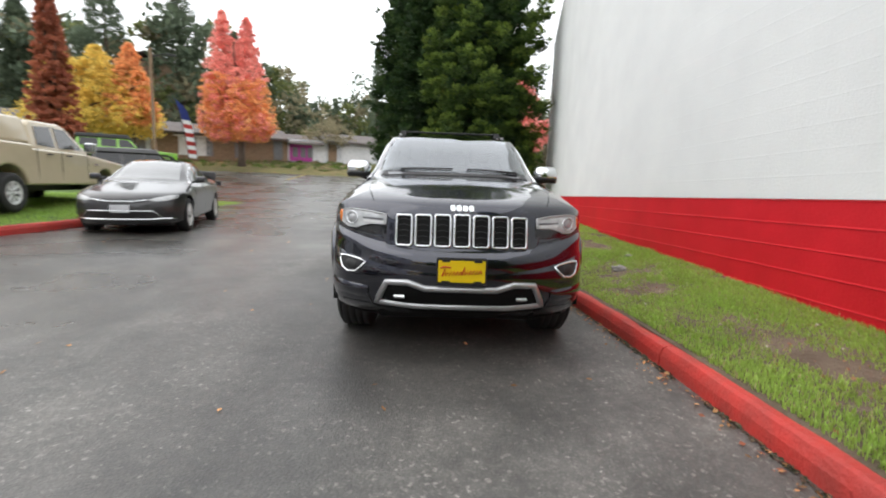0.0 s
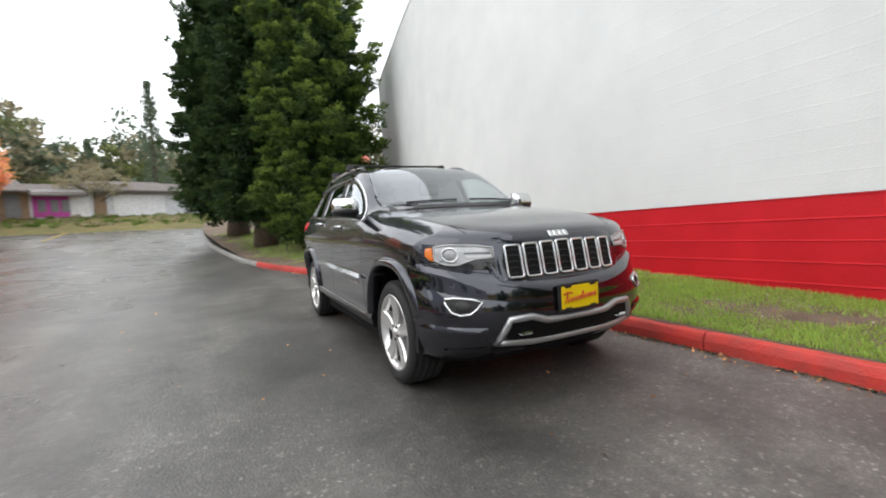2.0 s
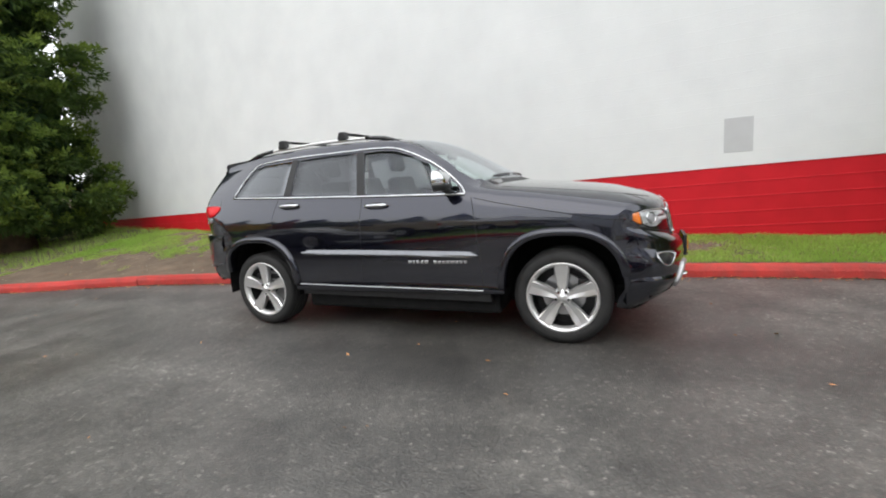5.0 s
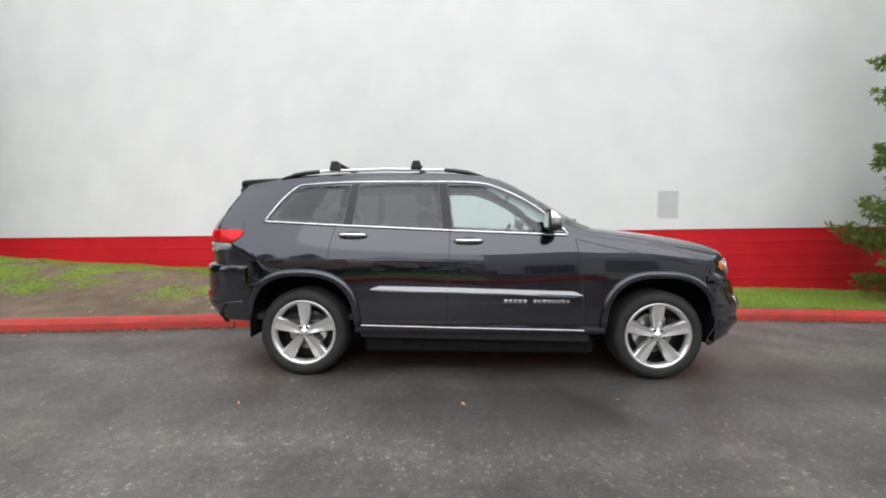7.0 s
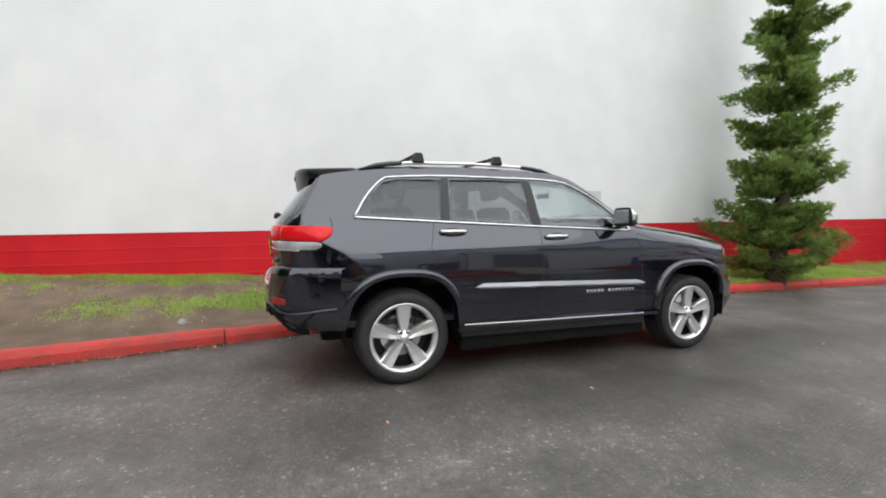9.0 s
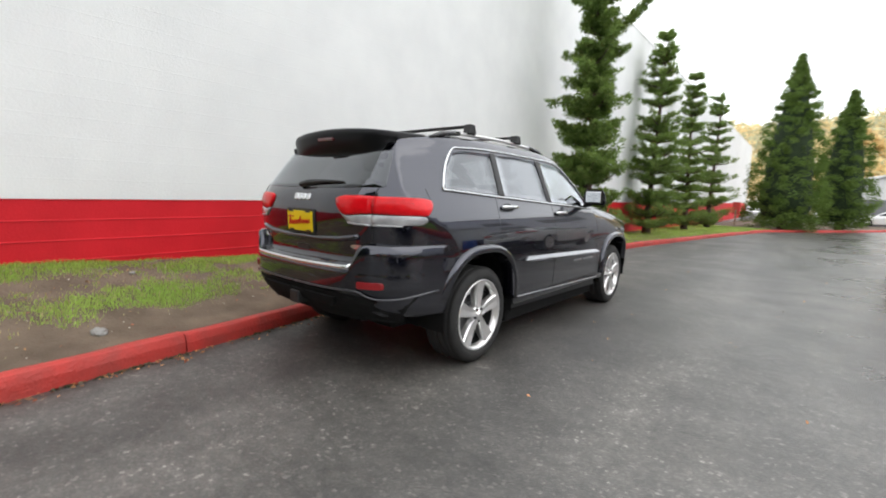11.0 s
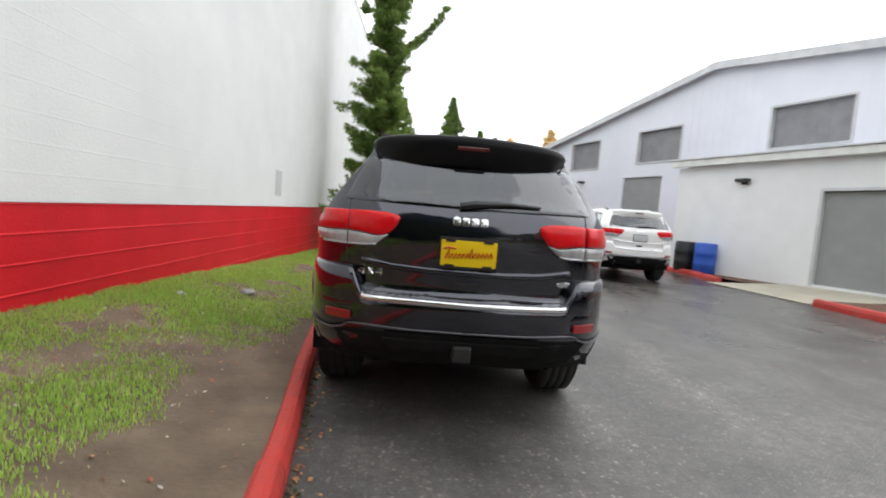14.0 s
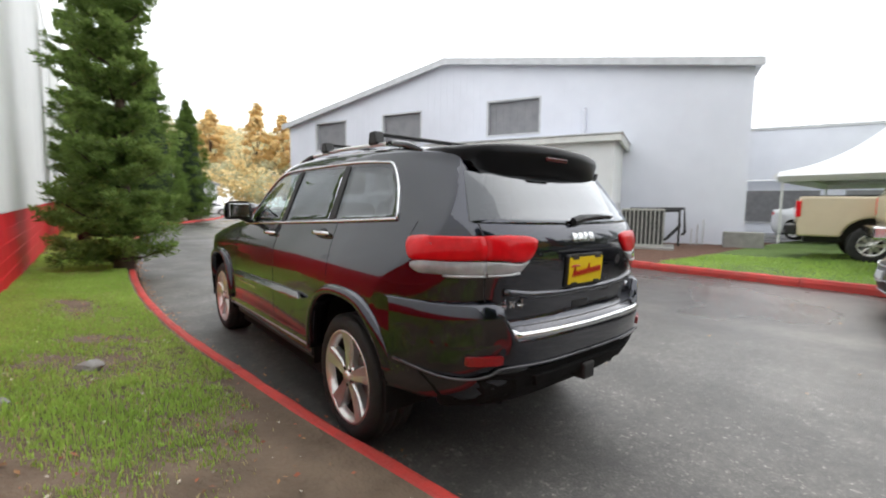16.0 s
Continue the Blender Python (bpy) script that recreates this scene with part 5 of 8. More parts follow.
    number_plate(on_tail, 1.035, -1, "rear_plate")
    # tail: lamps, bright bar, lower trim
    for s in (-1, 1):
        tl = new("tail_lamp")
        tl.parent = car
        red = [(s * x, z) for x, z in ((0.372, 1.198), (0.385, 1.16), (0.42, 1.118), (0.46, 1.1), (0.52, 1.103), (0.58, 1.112), (0.648, 1.116), (0.648, 1.222), (0.55, 1.226), (0.44, 1.222), (0.39, 1.212))]
        part("inner_lens", panel(red, on_tail, 0.012, 0.02, 4, 0.02, 0.004), M["red_lens"], tl, "red lamp lens", True)
        part("inner_clear", panel([(s * x, z) for x, z in ((0.425, 1.108), (0.46, 1.094), (0.52, 1.097), (0.58, 1.105), (0.648, 1.109), (0.648, 1.044), (0.53, 1.046), (0.48, 1.06))], on_tail, 0.01, 0.02, 3, 0.02, 0.003), M["lamp_clear"], tl, "smoked clear reversing lens", True)
        part("lamp_strip", tube(trace([(s * 0.49, 1.052), (s * 0.55, 1.045), (s * 0.646, 1.043)], on_tail, 0.012, closed=False), 0.006, 6), M["satin"], tl, "silver lamp edge", True)

        def ribbon(low, high, h, reach):
            """A lens bent round the rear corner, closing to a rounded tip on the side."""
            bm = bmesh.new()
            rows = []
            path = [(x, None) for x in spread(0.653, 0.82, 8)] + [(None, y) for y in spread(2.12, reach, 8)]
            for i, (x, y) in enumerate(path):
                u = i / (len(path) - 1)
                close = max(0.0, (u - 0.6) / 0.4) ** 2.2
                z0, z1 = lerp(low(u), high - 0.03, close * 0.8), high - 0.012 * close
                row = []
                for t, hh in ((0, -0.02), (0, h * 0.5), (0.1, h), (0.5, h + 0.004), (0.9, h), (1, h * 0.5), (1, -0.02)):
                    z = lerp(z0, z1, t)
                    hh = hh if hh < 0 else hh * (1 - 0.5 * close)
                    row.append(bm.verts.new(on_tail(s * x, z, hh) if y is None else (s * (side(y, z) + hh), y, z)))
                rows.append(row)
            for r0, r1 in zip(rows, rows[1:]):
                for i in range(6):
                    bm.faces.new((r0[i], r0[i + 1], r1[i + 1], r1[i]))
            bm.faces.new(rows[0])
            bm.faces.new(rows[-1][::-1])
            bmesh.ops.recalc_face_normals(bm, faces=bm.faces)
            return bm
        part("outer_lens", ribbon(lambda u: 1.116 - 0.012 * u, 1.222, 0.013, 1.98), M["red_lens"], tl, "red lamp lens", True)
        part("outer_clear", ribbon(lambda u: 1.044 + 0.012 * u, 1.108, 0.01, 2.06), M["lamp_clear"], tl, "smoked clear lens", True)
        part("lamp_strip", tube(trace([(s * x, 1.043) for x in spread(0.655, 0.8, 6)], on_tail, 0.012, closed=False), 0.006, 6), M["satin"], tl, "silver lamp edge", True)
        part("reflector", panel(rounded(*sorted((s * 0.6, s * 0.745)), 0.645, 0.69, 0.01), on_tail, 0.016, 0.01, 2, 0.03), M["deep_red"], car, "red bumper reflector")
        part("exhaust_pipe", lathe([(0.033, 0), (0.036, 0.004), (0.036, 0.25)], 16, Matrix.Translation((s * 0.5, 2.3, 0.43)) @ Matrix.Rotation(radians(-90), 4, "Z")), M["dark_metal"], car)
        # satin strip stands in for the highlight on the bumper's lower lip
        cr = [(s * x, z) for x, z in ((0.9, 0.625), (0.82, 0.59), (0.72, 0.583), (0.65, 0.6), (0.58, 0.628), (0.3, 0.62), (0, 0.617))]
        part("lower_edge_line", tube(trace(smooth_outline(cr, 4, False), on_tail, 0.013, closed=False), 0.006, 6), M["dark_satin"], car, "painted highlight along the lower bumper lip", True)
        part("tailgate_gap", tube(trace([(s * 0.65, 1.28), (s * 0.65, 0.98), (s * 0.63, 0.86), (s * 0.56, 0.8), (0, 0.795)], on_tail, -0.001, closed=False), 0.004, 5), black, car)
    bm = bmesh.new()
    rows = []
    for x in spread(-0.905, 0.905, 61):
        q = min(1.0, max(0.0, (abs(x) - 0.535) / 0.075))
        top = lerp(0.772, 0.925, q * q * (3 - 2 * q)) - 0.03 * max(0, abs(x) - 0.7)
        base = curve(TAIL_X, abs(x)) + 0.006
        row = [(top + 0.004, tail(x, top) - 0.02), (top, max(tail(x, top), lerp(tail(x, top), 2.43 + base, q)) - 0.012), (top - 0.012, lerp(2.46, 2.447, q) + base)]
        row += [(lerp(top - 0.012, 0.6, t), 2.461 + base - 0.02 * t * t - 0.01 * q * (1 - t)) for t in (0.2, 0.4, 0.6, 0.8, 1.0)] + [(0.585, 2.4 + base)]
        rows.append([bm.verts.new((x, yy, zz)) for zz, yy in row])
    for r0, r1 in zip(rows, rows[1:]):
        for i in range(len(r0) - 1):
            bm.faces.new((r0[i], r0[i + 1], r1[i + 1], r1[i]))
    bmesh.ops.recalc_face_normals(bm, faces=bm.faces)
    part("rear_bumper", bm, paint, car, "body-coloured rear bumper with raised shoulders", True)
    part("tailgate_bar", tube(trace([(-0.55, 0.8), (-0.53, 0.772), (0, 0.765), (0.53, 0.772), (0.55, 0.8)], on_tail, 0.012, closed=False), 0.019, 8), chrome, car, "bright bar across the tailgate", True)
    part("tailgate_lip", tube(trace([(-0.56, 0.965), (-0.4, 0.94), (-0.2, 0.93), (0.2, 0.93), (0.4, 0.94), (0.56, 0.965)], on_tail, 0.0, closed=False), 0.02, 8), paint, car, smooth=True)
    part("tailgate_latch", panel(rounded(-0.07, 0.07, 0.835, 0.875, 0.01), on_tail, 0.003, 0.01, 2, 0.04), black, car)
    part("rear_valance", panel([(-0.86, 0.592), (-0.6, 0.615), (0.6, 0.615), (0.86, 0.592), (0.76, 0.42), (0.3, 0.4), (-0.3, 0.4), (-0.76, 0.42)], on_tail, 0.006, 0.03, 5, 0.05), M["under_black"], car, "black lower valance")
    part("valance_step", panel([(-0.42, 0.565), (0.42, 0.565), (0.38, 0.5), (-0.38, 0.5)], on_tail, 0.03, 0.03, 3, 0.05), M["under_black"], car)
    part("tow_hitch", box((-0.05, 2.2, 0.46), (0.05, 2.47, 0.55), 0.012), black, car, "square black tow hitch")
    for k, x in enumerate((0.56, 0.512, 0.464)):
        pts = ([(x - 0.018, 0.9), (x + 0.018, 0.9), (x - 0.01, 0.93), (x - 0.01, 0.885)], [(x + 0.013, 0.92), (x - 0.013, 0.89)], [(x - 0.018, 0.9), (x + 0.018, 0.9), (x - 0.01, 0.93), (x - 0.01, 0.885)])[k]
        part("drive_badge", tube(trace(pts, on_tail, 0.004, closed=False), 0.005, 5), chrome, car)
        if k == 1:
            part("drive_badge", tube(trace([(x - 0.013, 0.92), (x + 0.013, 0.89)], on_tail, 0.004, closed=False), 0.005, 5), chrome, car)
    part("oval_badge", panel([(-0.54 + 0.045 * math.cos(a), 0.9 + 0.016 * math.sin(a)) for a in spread(0, math.tau, 17)[:-1]], on_tail, 0.005, 0.004, 2, 0.03), chrome, car)
    return car


suv("dark slate sport utility car with chrome trim by the red kerb", pose(0, 0, 0), M["paint_dark"])
suv("white sport utility car with red tail lamps, parked across the yard", pose(-5.0, -7.5, 0.08, 0, 0, -6), M["paint_white"], False)

# ---- trees ----
M["olive_leaf"] = leafy("olive_green_leaves", (0.09, 0.12, 0.04), (0.2, 0.22, 0.08), 0.3)
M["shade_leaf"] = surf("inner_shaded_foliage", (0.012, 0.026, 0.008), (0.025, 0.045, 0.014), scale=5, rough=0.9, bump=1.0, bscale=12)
def leaf_mesh(name, centre, axis, length, width, material, parent, seed=0):
    """Small pointed leaves or sprays: centre and axis are arrays of places and directions."""
    rnd = np.random.RandomState(seed)
    n = len(centre)
    axis = axis / np.maximum(1e-6, np.linalg.norm(axis, axis=1))[:, None]
    other = rnd.normal(size=(n, 3))
    side_ = np.cross(axis, other)
    side_ /= np.maximum(1e-6, np.linalg.norm(side_, axis=1))[:, None]
    ln = (length * (0.6 + 0.8 * rnd.rand(n)))[:, None]
    wd = (width * (0.6 + 0.8 * rnd.rand(n)))[:, None]
    v = np.stack([centre - axis * ln * 0.5, centre + side_ * wd * 0.5, centre + axis * ln * 0.5, centre - side_ * wd * 0.5], 1).reshape(-1, 3)
    me = bpy.data.meshes.new(name)
    me.vertices.add(n * 4)
    me.vertices.foreach_set("co", v.astype(np.float32).ravel())
    me.loops.add(n * 4)
    me.loops.foreach_set("vertex_index", np.arange(n * 4, dtype=np.int32))
    me.polygons.add(n)
    me.polygons.foreach_set("loop_start", np.arange(0, n * 4, 4, dtype=np.int32))
    me.polygons.foreach_set("loop_total", np.full(n, 4, dtype=np.int32))
    me.materials.append(material)
    me.update()
    me.validate()
    ob = new(name, me)
    ob.parent = parent
    return ob


def clump_leaves(clumps, per, rnd, droop=0.0, out=1.0):
    """Leaves gathered in clumps of (x, y, z, radius); they point outwards from each clump."""
    c = np.array(clumps)
    k = np.repeat(np.arange(len(c)), per)
    d = rnd.normal(size=(len(k), 3))
    d /= np.linalg.norm(d, axis=1)[:, None]
    r = rnd.rand(len(k)) ** 0.45
    pos = c[k, :3] + d * (r * c[k, 3])[:, None] * np.array([1, 1, 0.72])
    ax = d * out + rnd.normal(size=d.shape) * 0.5 + np.array([0, 0, -droop])
    return pos, ax


def trunk_mesh(height, r0, r1, bend=0.15, seed=0, sides=10):
    rnd = random.Random(seed)
    pts, rad = [], []
    for k in range(9):
        t = k / 8
        pts.append((bend * math.sin(t * 2.2 + seed), bend * math.sin(t * 3.1 + 2 * seed), -0.3 + t * (height + 0.3)))
        rad.append(lerp(r0, r1, t) * (1.5 if k == 0 else 1.15 if k == 1 else 1))
    return tube(pts, rad, sides)


def conifer(label, m, height, radius, material, clumps, per, clump_r=0.45, leaf=(0.16, 0.05), low=0.5, trunk=0.35, shape=1.2, ragged=0.25, seed=1, name="conifer_tree", limbs=10, core=False, tips=None):
    tree = thing(name, label, "tree", m)
    rnd = np.random.RandomState(seed)
    part("trunk", trunk_mesh(height * 0.96, trunk, 0.03, 0.12, seed), M["bark"], tree, smooth=True)
    cl = []
    ga = 2.399963
    for i in range(clumps):
        t = ((i + 0.5) / clumps) ** 1.15
        z = lerp(low, height, t)
        rr = radius * max(0.02, (1 - t ** shape)) * (1 - ragged * 0.5 + ragged * rnd.rand()) * (0.75 + 0.25 * min(1, (z - low) / 0.8 + 0.2))
        wob = 1 + 0.12 * math.sin(5 * ga * i * 0.2 + z * 2.1)
        inner = 0.55 if rnd.rand() < 0.25 else 1.0
        a = ga * i + rnd.normal() * 0.25
        cl.append((rr * wob * inner * math.cos(a), rr * wob * inner * math.sin(a), z + rnd.normal() * 0.15 - 0.12 * rr, clump_r * (0.7 + 0.6 * rnd.rand()) * (1 - 0.45 * t)))
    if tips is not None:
        # inner sprays in a darker colour paint the shade within the crown
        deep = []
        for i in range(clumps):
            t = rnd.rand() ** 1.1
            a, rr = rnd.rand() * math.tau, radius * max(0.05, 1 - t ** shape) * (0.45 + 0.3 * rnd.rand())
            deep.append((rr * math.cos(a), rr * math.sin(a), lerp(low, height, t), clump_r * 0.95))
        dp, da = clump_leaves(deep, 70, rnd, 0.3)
        leaf_mesh("shade_sprays", dp, da, leaf[0] * 1.9, leaf[1] * 2.4, M["shaded_cypress"], tree, seed + 700)
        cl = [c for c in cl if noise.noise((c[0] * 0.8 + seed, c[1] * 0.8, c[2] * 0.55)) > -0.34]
        # outer tops of the clumps wear the lighter colour, as if lit from above
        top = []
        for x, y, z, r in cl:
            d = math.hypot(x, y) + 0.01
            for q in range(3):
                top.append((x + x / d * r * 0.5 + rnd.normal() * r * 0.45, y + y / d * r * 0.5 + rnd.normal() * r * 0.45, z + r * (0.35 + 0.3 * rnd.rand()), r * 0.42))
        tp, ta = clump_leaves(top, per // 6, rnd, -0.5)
        leaf_mesh("lit_tips", tp, ta, leaf[0] * 0.9, leaf[1], tips, tree, seed + 500)
    pos, ax = clump_leaves(cl, per, rnd, 0.15)
    ax = ax + np.stack([pos[:, 0], pos[:, 1], np.zeros(len(pos))], 1) * (0.25 / max(radius, 0.5))
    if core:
        # dark core: fills the crown and imitates the shade inside it
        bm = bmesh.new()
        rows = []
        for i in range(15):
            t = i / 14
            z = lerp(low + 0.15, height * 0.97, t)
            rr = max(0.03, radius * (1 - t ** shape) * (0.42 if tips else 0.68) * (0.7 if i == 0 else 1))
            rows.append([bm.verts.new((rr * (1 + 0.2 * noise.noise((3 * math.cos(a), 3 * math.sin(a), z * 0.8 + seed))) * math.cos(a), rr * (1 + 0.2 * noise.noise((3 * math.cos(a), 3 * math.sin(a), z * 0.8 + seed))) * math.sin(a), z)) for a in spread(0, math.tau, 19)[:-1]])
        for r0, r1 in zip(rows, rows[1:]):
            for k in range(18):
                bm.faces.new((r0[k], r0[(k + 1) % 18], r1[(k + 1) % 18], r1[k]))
        part("shade_core", bm, M["shade_leaf"], tree, smooth=True)
    leaf_mesh("crown", pos, ax, leaf[0], leaf[1], material, tree, seed)
    for k in range(limbs):
        a, z = ga * k * 1.7, lerp(low + 0.2, height * 0.75, k / max(1, limbs - 1))
        rr = radius * (1 - (z / height) ** shape) * 0.8
        part("limb", tube([(0, 0, z), (rr * 0.5 * math.cos(a), rr * 0.5 * math.sin(a), z - 0.06), (rr * math.cos(a), rr * math.sin(a), z + 0.05)], [trunk * 0.25, trunk * 0.15, 0.02], 6), M["bark"], tree)
    return tree


def broadleaf(label, m, height, crown_low, radius, mats, clumps=160, per=90, leaf=(0.22, 0.16), seed=1, lobes=((0, 0, 1.0),), trunk=0.2, column=False, spire=False):
    """A leafy tree: trunk, forking limbs, and crowns of clumps in one or more lobes of (dx, dy, size)."""
    tree = thing("broadleaf_tree", label, "tree", m)
    rnd = np.random.RandomState(seed)
    part("trunk", trunk_mesh(height * 0.72, trunk, trunk * 0.2, 0.15, seed), M["bark"], tree, smooth=True)
    for k in range(9):
        a, z = 2.4 * k, lerp(crown_low * 0.8, height * 0.6, k / 8)
        dx, dy, s = lobes[k % len(lobes)]
        end = (dx * radius + radius * 0.6 * s * math.cos(a), dy * radius + radius * 0.6 * s * math.sin(a), min(height * 0.9, z + height * 0.22))
        part("limb", tube([(0, 0, z), (end[0] * 0.45, end[1] * 0.45, lerp(z, end[2], 0.4)), end], [trunk * 0.5, trunk * 0.3, 0.03], 6), M["bark"], tree)
    for mi, mat in enumerate(mats):
        cl = []
        for i in range(clumps // len(mats)):
            dx, dy, s = lobes[rnd.randint(len(lobes))]
            d = rnd.normal(size=3)
            d /= np.linalg.norm(d)
            q = (0.35 + 0.65 * rnd.rand() ** 0.5)
            zz = d[2] * q
            if len(mats) > 1:
                zz = abs(zz) if mi == 0 else (zz * 0.5 - 0.42)
            hh = (height * s - crown_low) / 2
            if spire:
                t = rnd.rand() ** 1.15
                a, q = rnd.rand() * math.tau, math.sqrt(rnd.rand())
                if mi:
                    t *= 0.5
                cone = radius * s * (1 - t) ** 0.65 * min(1.0, 0.55 + 4 * t) * (0.85 + 0.3 * rnd.rand())
                cl.append((dx * radius + cone * q * math.cos(a), dy * radius + cone * q * math.sin(a), crown_low + 2 * hh * t, radius * 0.13 * (0.6 + 0.8 * rnd.rand()) * (1.15 - 0.5 * t)))
                continue
            wide = radius * s * (1.0 if column else (1 - 0.82 * max(0, zz)))
            cl.append((dx * radius + d[0] * q * wide, dy * radius + d[1] * q * wide, crown_low + hh * (1 + zz), radius * 0.17 * (0.6 + 0.8 * rnd.rand())))
        pos, ax = clump_leaves(cl, per, rnd)
        leaf_mesh("crown", pos, ax, leaf[0], leaf[1], mat, tree, seed + mi)
    return tree


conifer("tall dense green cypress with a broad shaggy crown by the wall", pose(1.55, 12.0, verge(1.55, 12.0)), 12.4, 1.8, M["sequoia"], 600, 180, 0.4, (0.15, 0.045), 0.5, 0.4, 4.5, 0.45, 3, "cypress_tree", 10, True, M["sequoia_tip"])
# these two trees stand against the light; their shade is in the leaf colour
conifer("tall cypress coloured dark as backlit, with a bare trunk foot, on the grass", pose(-0.05, 15.8, verge(-0.05, 15.8)), 14, 1.75, M["shaded_cypress"], 420, 190, 0.5, (0.2, 0.07), 1.4, 0.42, 4.0, 0.45, 5, "cypress_tree", 10, True, M["shaded_tip"])
conifer("tall cypress coloured dark as backlit, standing beside two others", pose(-1.18, 21.2, verge(-1.18, 21.2)), 15, 2.0, M["shaded_cypress"], 440, 180, 0.5, (0.2, 0.07), 1.4, 0.42, 4.0, 0.45, 8, "cypress_tree", 10, True, M["shaded_tip"])


def wall_pine(label, m, height, radius, seed, whorls, per, arm=None):
    """A slim pine grown in uneven tiers of upturned fans, dense at the foot, with gaps between the tiers."""
    tree = thing("pine_tree", label, "tree", m)
    rnd = np.random.RandomState(seed)
    limit = 2.72 - m.translation.x
    part("trunk", trunk_mesh(height, 0.13, 0.02, 0.1, seed), M["bark"], tree, smooth=True)
    cl = []
    for w in range(whorls):
        t = w / (whorls - 1)
        z = lerp(0.25, height - 0.15, t) + rnd.normal() * 0.08
        reach = radius * (0.82 if w == 0 else 1.0) * (1 - 0.7 * t ** 1.15) * rnd.uniform(0.62, 1.14)
        turn = rnd.rand() * math.tau
        for k in range(7 if t < 0.5 else 5):
            a = turn + k * math.tau / (7 if t < 0.5 else 5) + rnd.normal() * 0.3
            rr = reach * rnd.uniform(0.6, 1.12)
            up = rnd.uniform(0.0, 0.35) * rr + 0.03
            end = (min(rr * math.cos(a), limit), rr * math.sin(a), z + up)
            part("limb", tube([(0, 0, z - 0.1), (end[0] * 0.5, end[1] * 0.5, z - 0.02), end], [0.035, 0.02, 0.006], 5), M["bark"], tree)
            for q in spread(0.22, 1.0, 5):
                cl.append((end[0] * q + rnd.normal() * 0.05, end[1] * q + rnd.normal() * 0.05, lerp(z, end[2], q * q) + 0.03 + rnd.normal() * 0.04, 0.19 * (1.1 - 0.4 * t) * rnd.uniform(0.75, 1.25)))
    if arm:
        for q in spread(0.1, 1, 14):
            cl.append((arm[0] * q, arm[1] * q, lerp(arm[2], arm[3], q * q), 0.19 * (1.15 - 0.6 * q)))
        part("limb", tube([(0, 0, arm[2] - 0.2), (arm[0] * 0.5, arm[1] * 0.5, lerp(arm[2], arm[3], 0.25)), (arm[0], arm[1], arm[3])], [0.05, 0.035, 0.01], 6), M["bark"], tree)
    cl = [(min(x, limit), y, z, r) for x, y, z, r in cl]
    pos, ax = clump_leaves(cl, per, rnd, -0.25)
    leaf_mesh("crown", pos, ax, 0.11, 0.026, M["pine"], tree, seed)
    # daylight on the clump tops is painted in with lighter leaves
    tips = []
    for x, y, z, r in cl:
        d = math.hypot(x, y) + 0.05
        for q in range(2):
            tips.append((min(limit, x + x / d * r * 0.5 + rnd.normal() * r * 0.4), y + y / d * r * 0.5 + rnd.normal() * r * 0.4, z + r * 0.5, r * 0.38))
    pos, ax = clump_leaves(tips, per // 6, rnd, -0.7)
    leaf_mesh("lit_tips", pos, ax, 0.1, 0.024, M["pine_tip"], tree, seed + 300)
    return tree


wall_pine("slim green pine with uneven tiers, close to the painted wall", pose(1.58, -6.55, verge(1.58, -6.55), -2, -1), 8.2, 0.98, 4, 25, 120, (-1.4, -0.3, 5.0, 6.3))
wall_pine("slim green pine, second in the row along the wall", pose(2.0, -14.5, verge(2, -14.5)), 7.6, 1.45, 14, 18, 80)
wall_pine("slim ragged pine along the long wall", pose(1.9, -20, verge(2, -20)), 7.4, 1.5, 24, 17, 70)
wall_pine("slim ragged pine, last of the row by the wall", pose(1.7, -26, verge(2, -26)), 7.6, 1.6, 34, 16, 70)
conifer("clipped green arborvitae, a tall narrow cone", pose(-1.6, -33, 0.3), 10.8, 2.05, M["hedge"], 520, 90, 0.42, (0.14, 0.06), 0.3, 0.2, 2.1, 0.12, 41, "arborvitae", 0, True)
conifer("clipped green arborvitae beside a taller one", pose(-4.55, -37, 0.3), 9.2, 1.65, M["hedge"], 380, 90, 0.42, (0.14, 0.06), 0.3, 0.2, 2.2, 0.12, 42, "arborvitae", 0, True)

# far side of the yard: autumn trees and firs
broadleaf("red and orange autumn maple on the grass bank", pose(-17.2, 34.5, 2.6), 12.6, 2.0, 2.4, [M["red_leaf"], M["orange_leaf"]], 2200, 24, (0.2, 0.13), 51, ((-0.5, 0.1, 1.0), (0.42, -0.1, 0.94)), 0.25, spire=True)
broadleaf("yellow autumn tree by the low building", pose(-26.9, 30.2, 2.6), 8.2, 1.8, 3.4, [M["yellow_leaf"]], 1000, 22, (0.24, 0.17), 52, ((-0.5, 0, 0.95), (0.2, 0.2, 1.0), (0.75, 0.35, 0.85)), 0.2, spire=True)
broadleaf("orange autumn tree among yellow ones", pose(-24.0, 31.2, 2.6), 8.6, 2.6, 2.0, [M["orange_leaf"]], 600, 24, (0.24, 0.17), 53, ((0, 0, 1.0),), 0.18, spire=True)
broadleaf("dark russet columnar tree behind the pickup", pose(-19.3, 18.2, 1.2), 9.6, 1.2, 1.15, [M["russet_leaf"]], 900, 24, (0.18, 0.12), 54, ((0, 0, 1.0),), 0.2, spire=True)
broadleaf("bare brown autumn tree in front of the low building", pose(-11.5, 44, 2.6), 5.4, 2.2, 2.8, [M["mixed_leaf"]], 90, 40, (0.2, 0.1), 55, ((0, 0, 1.0),), 0.14)
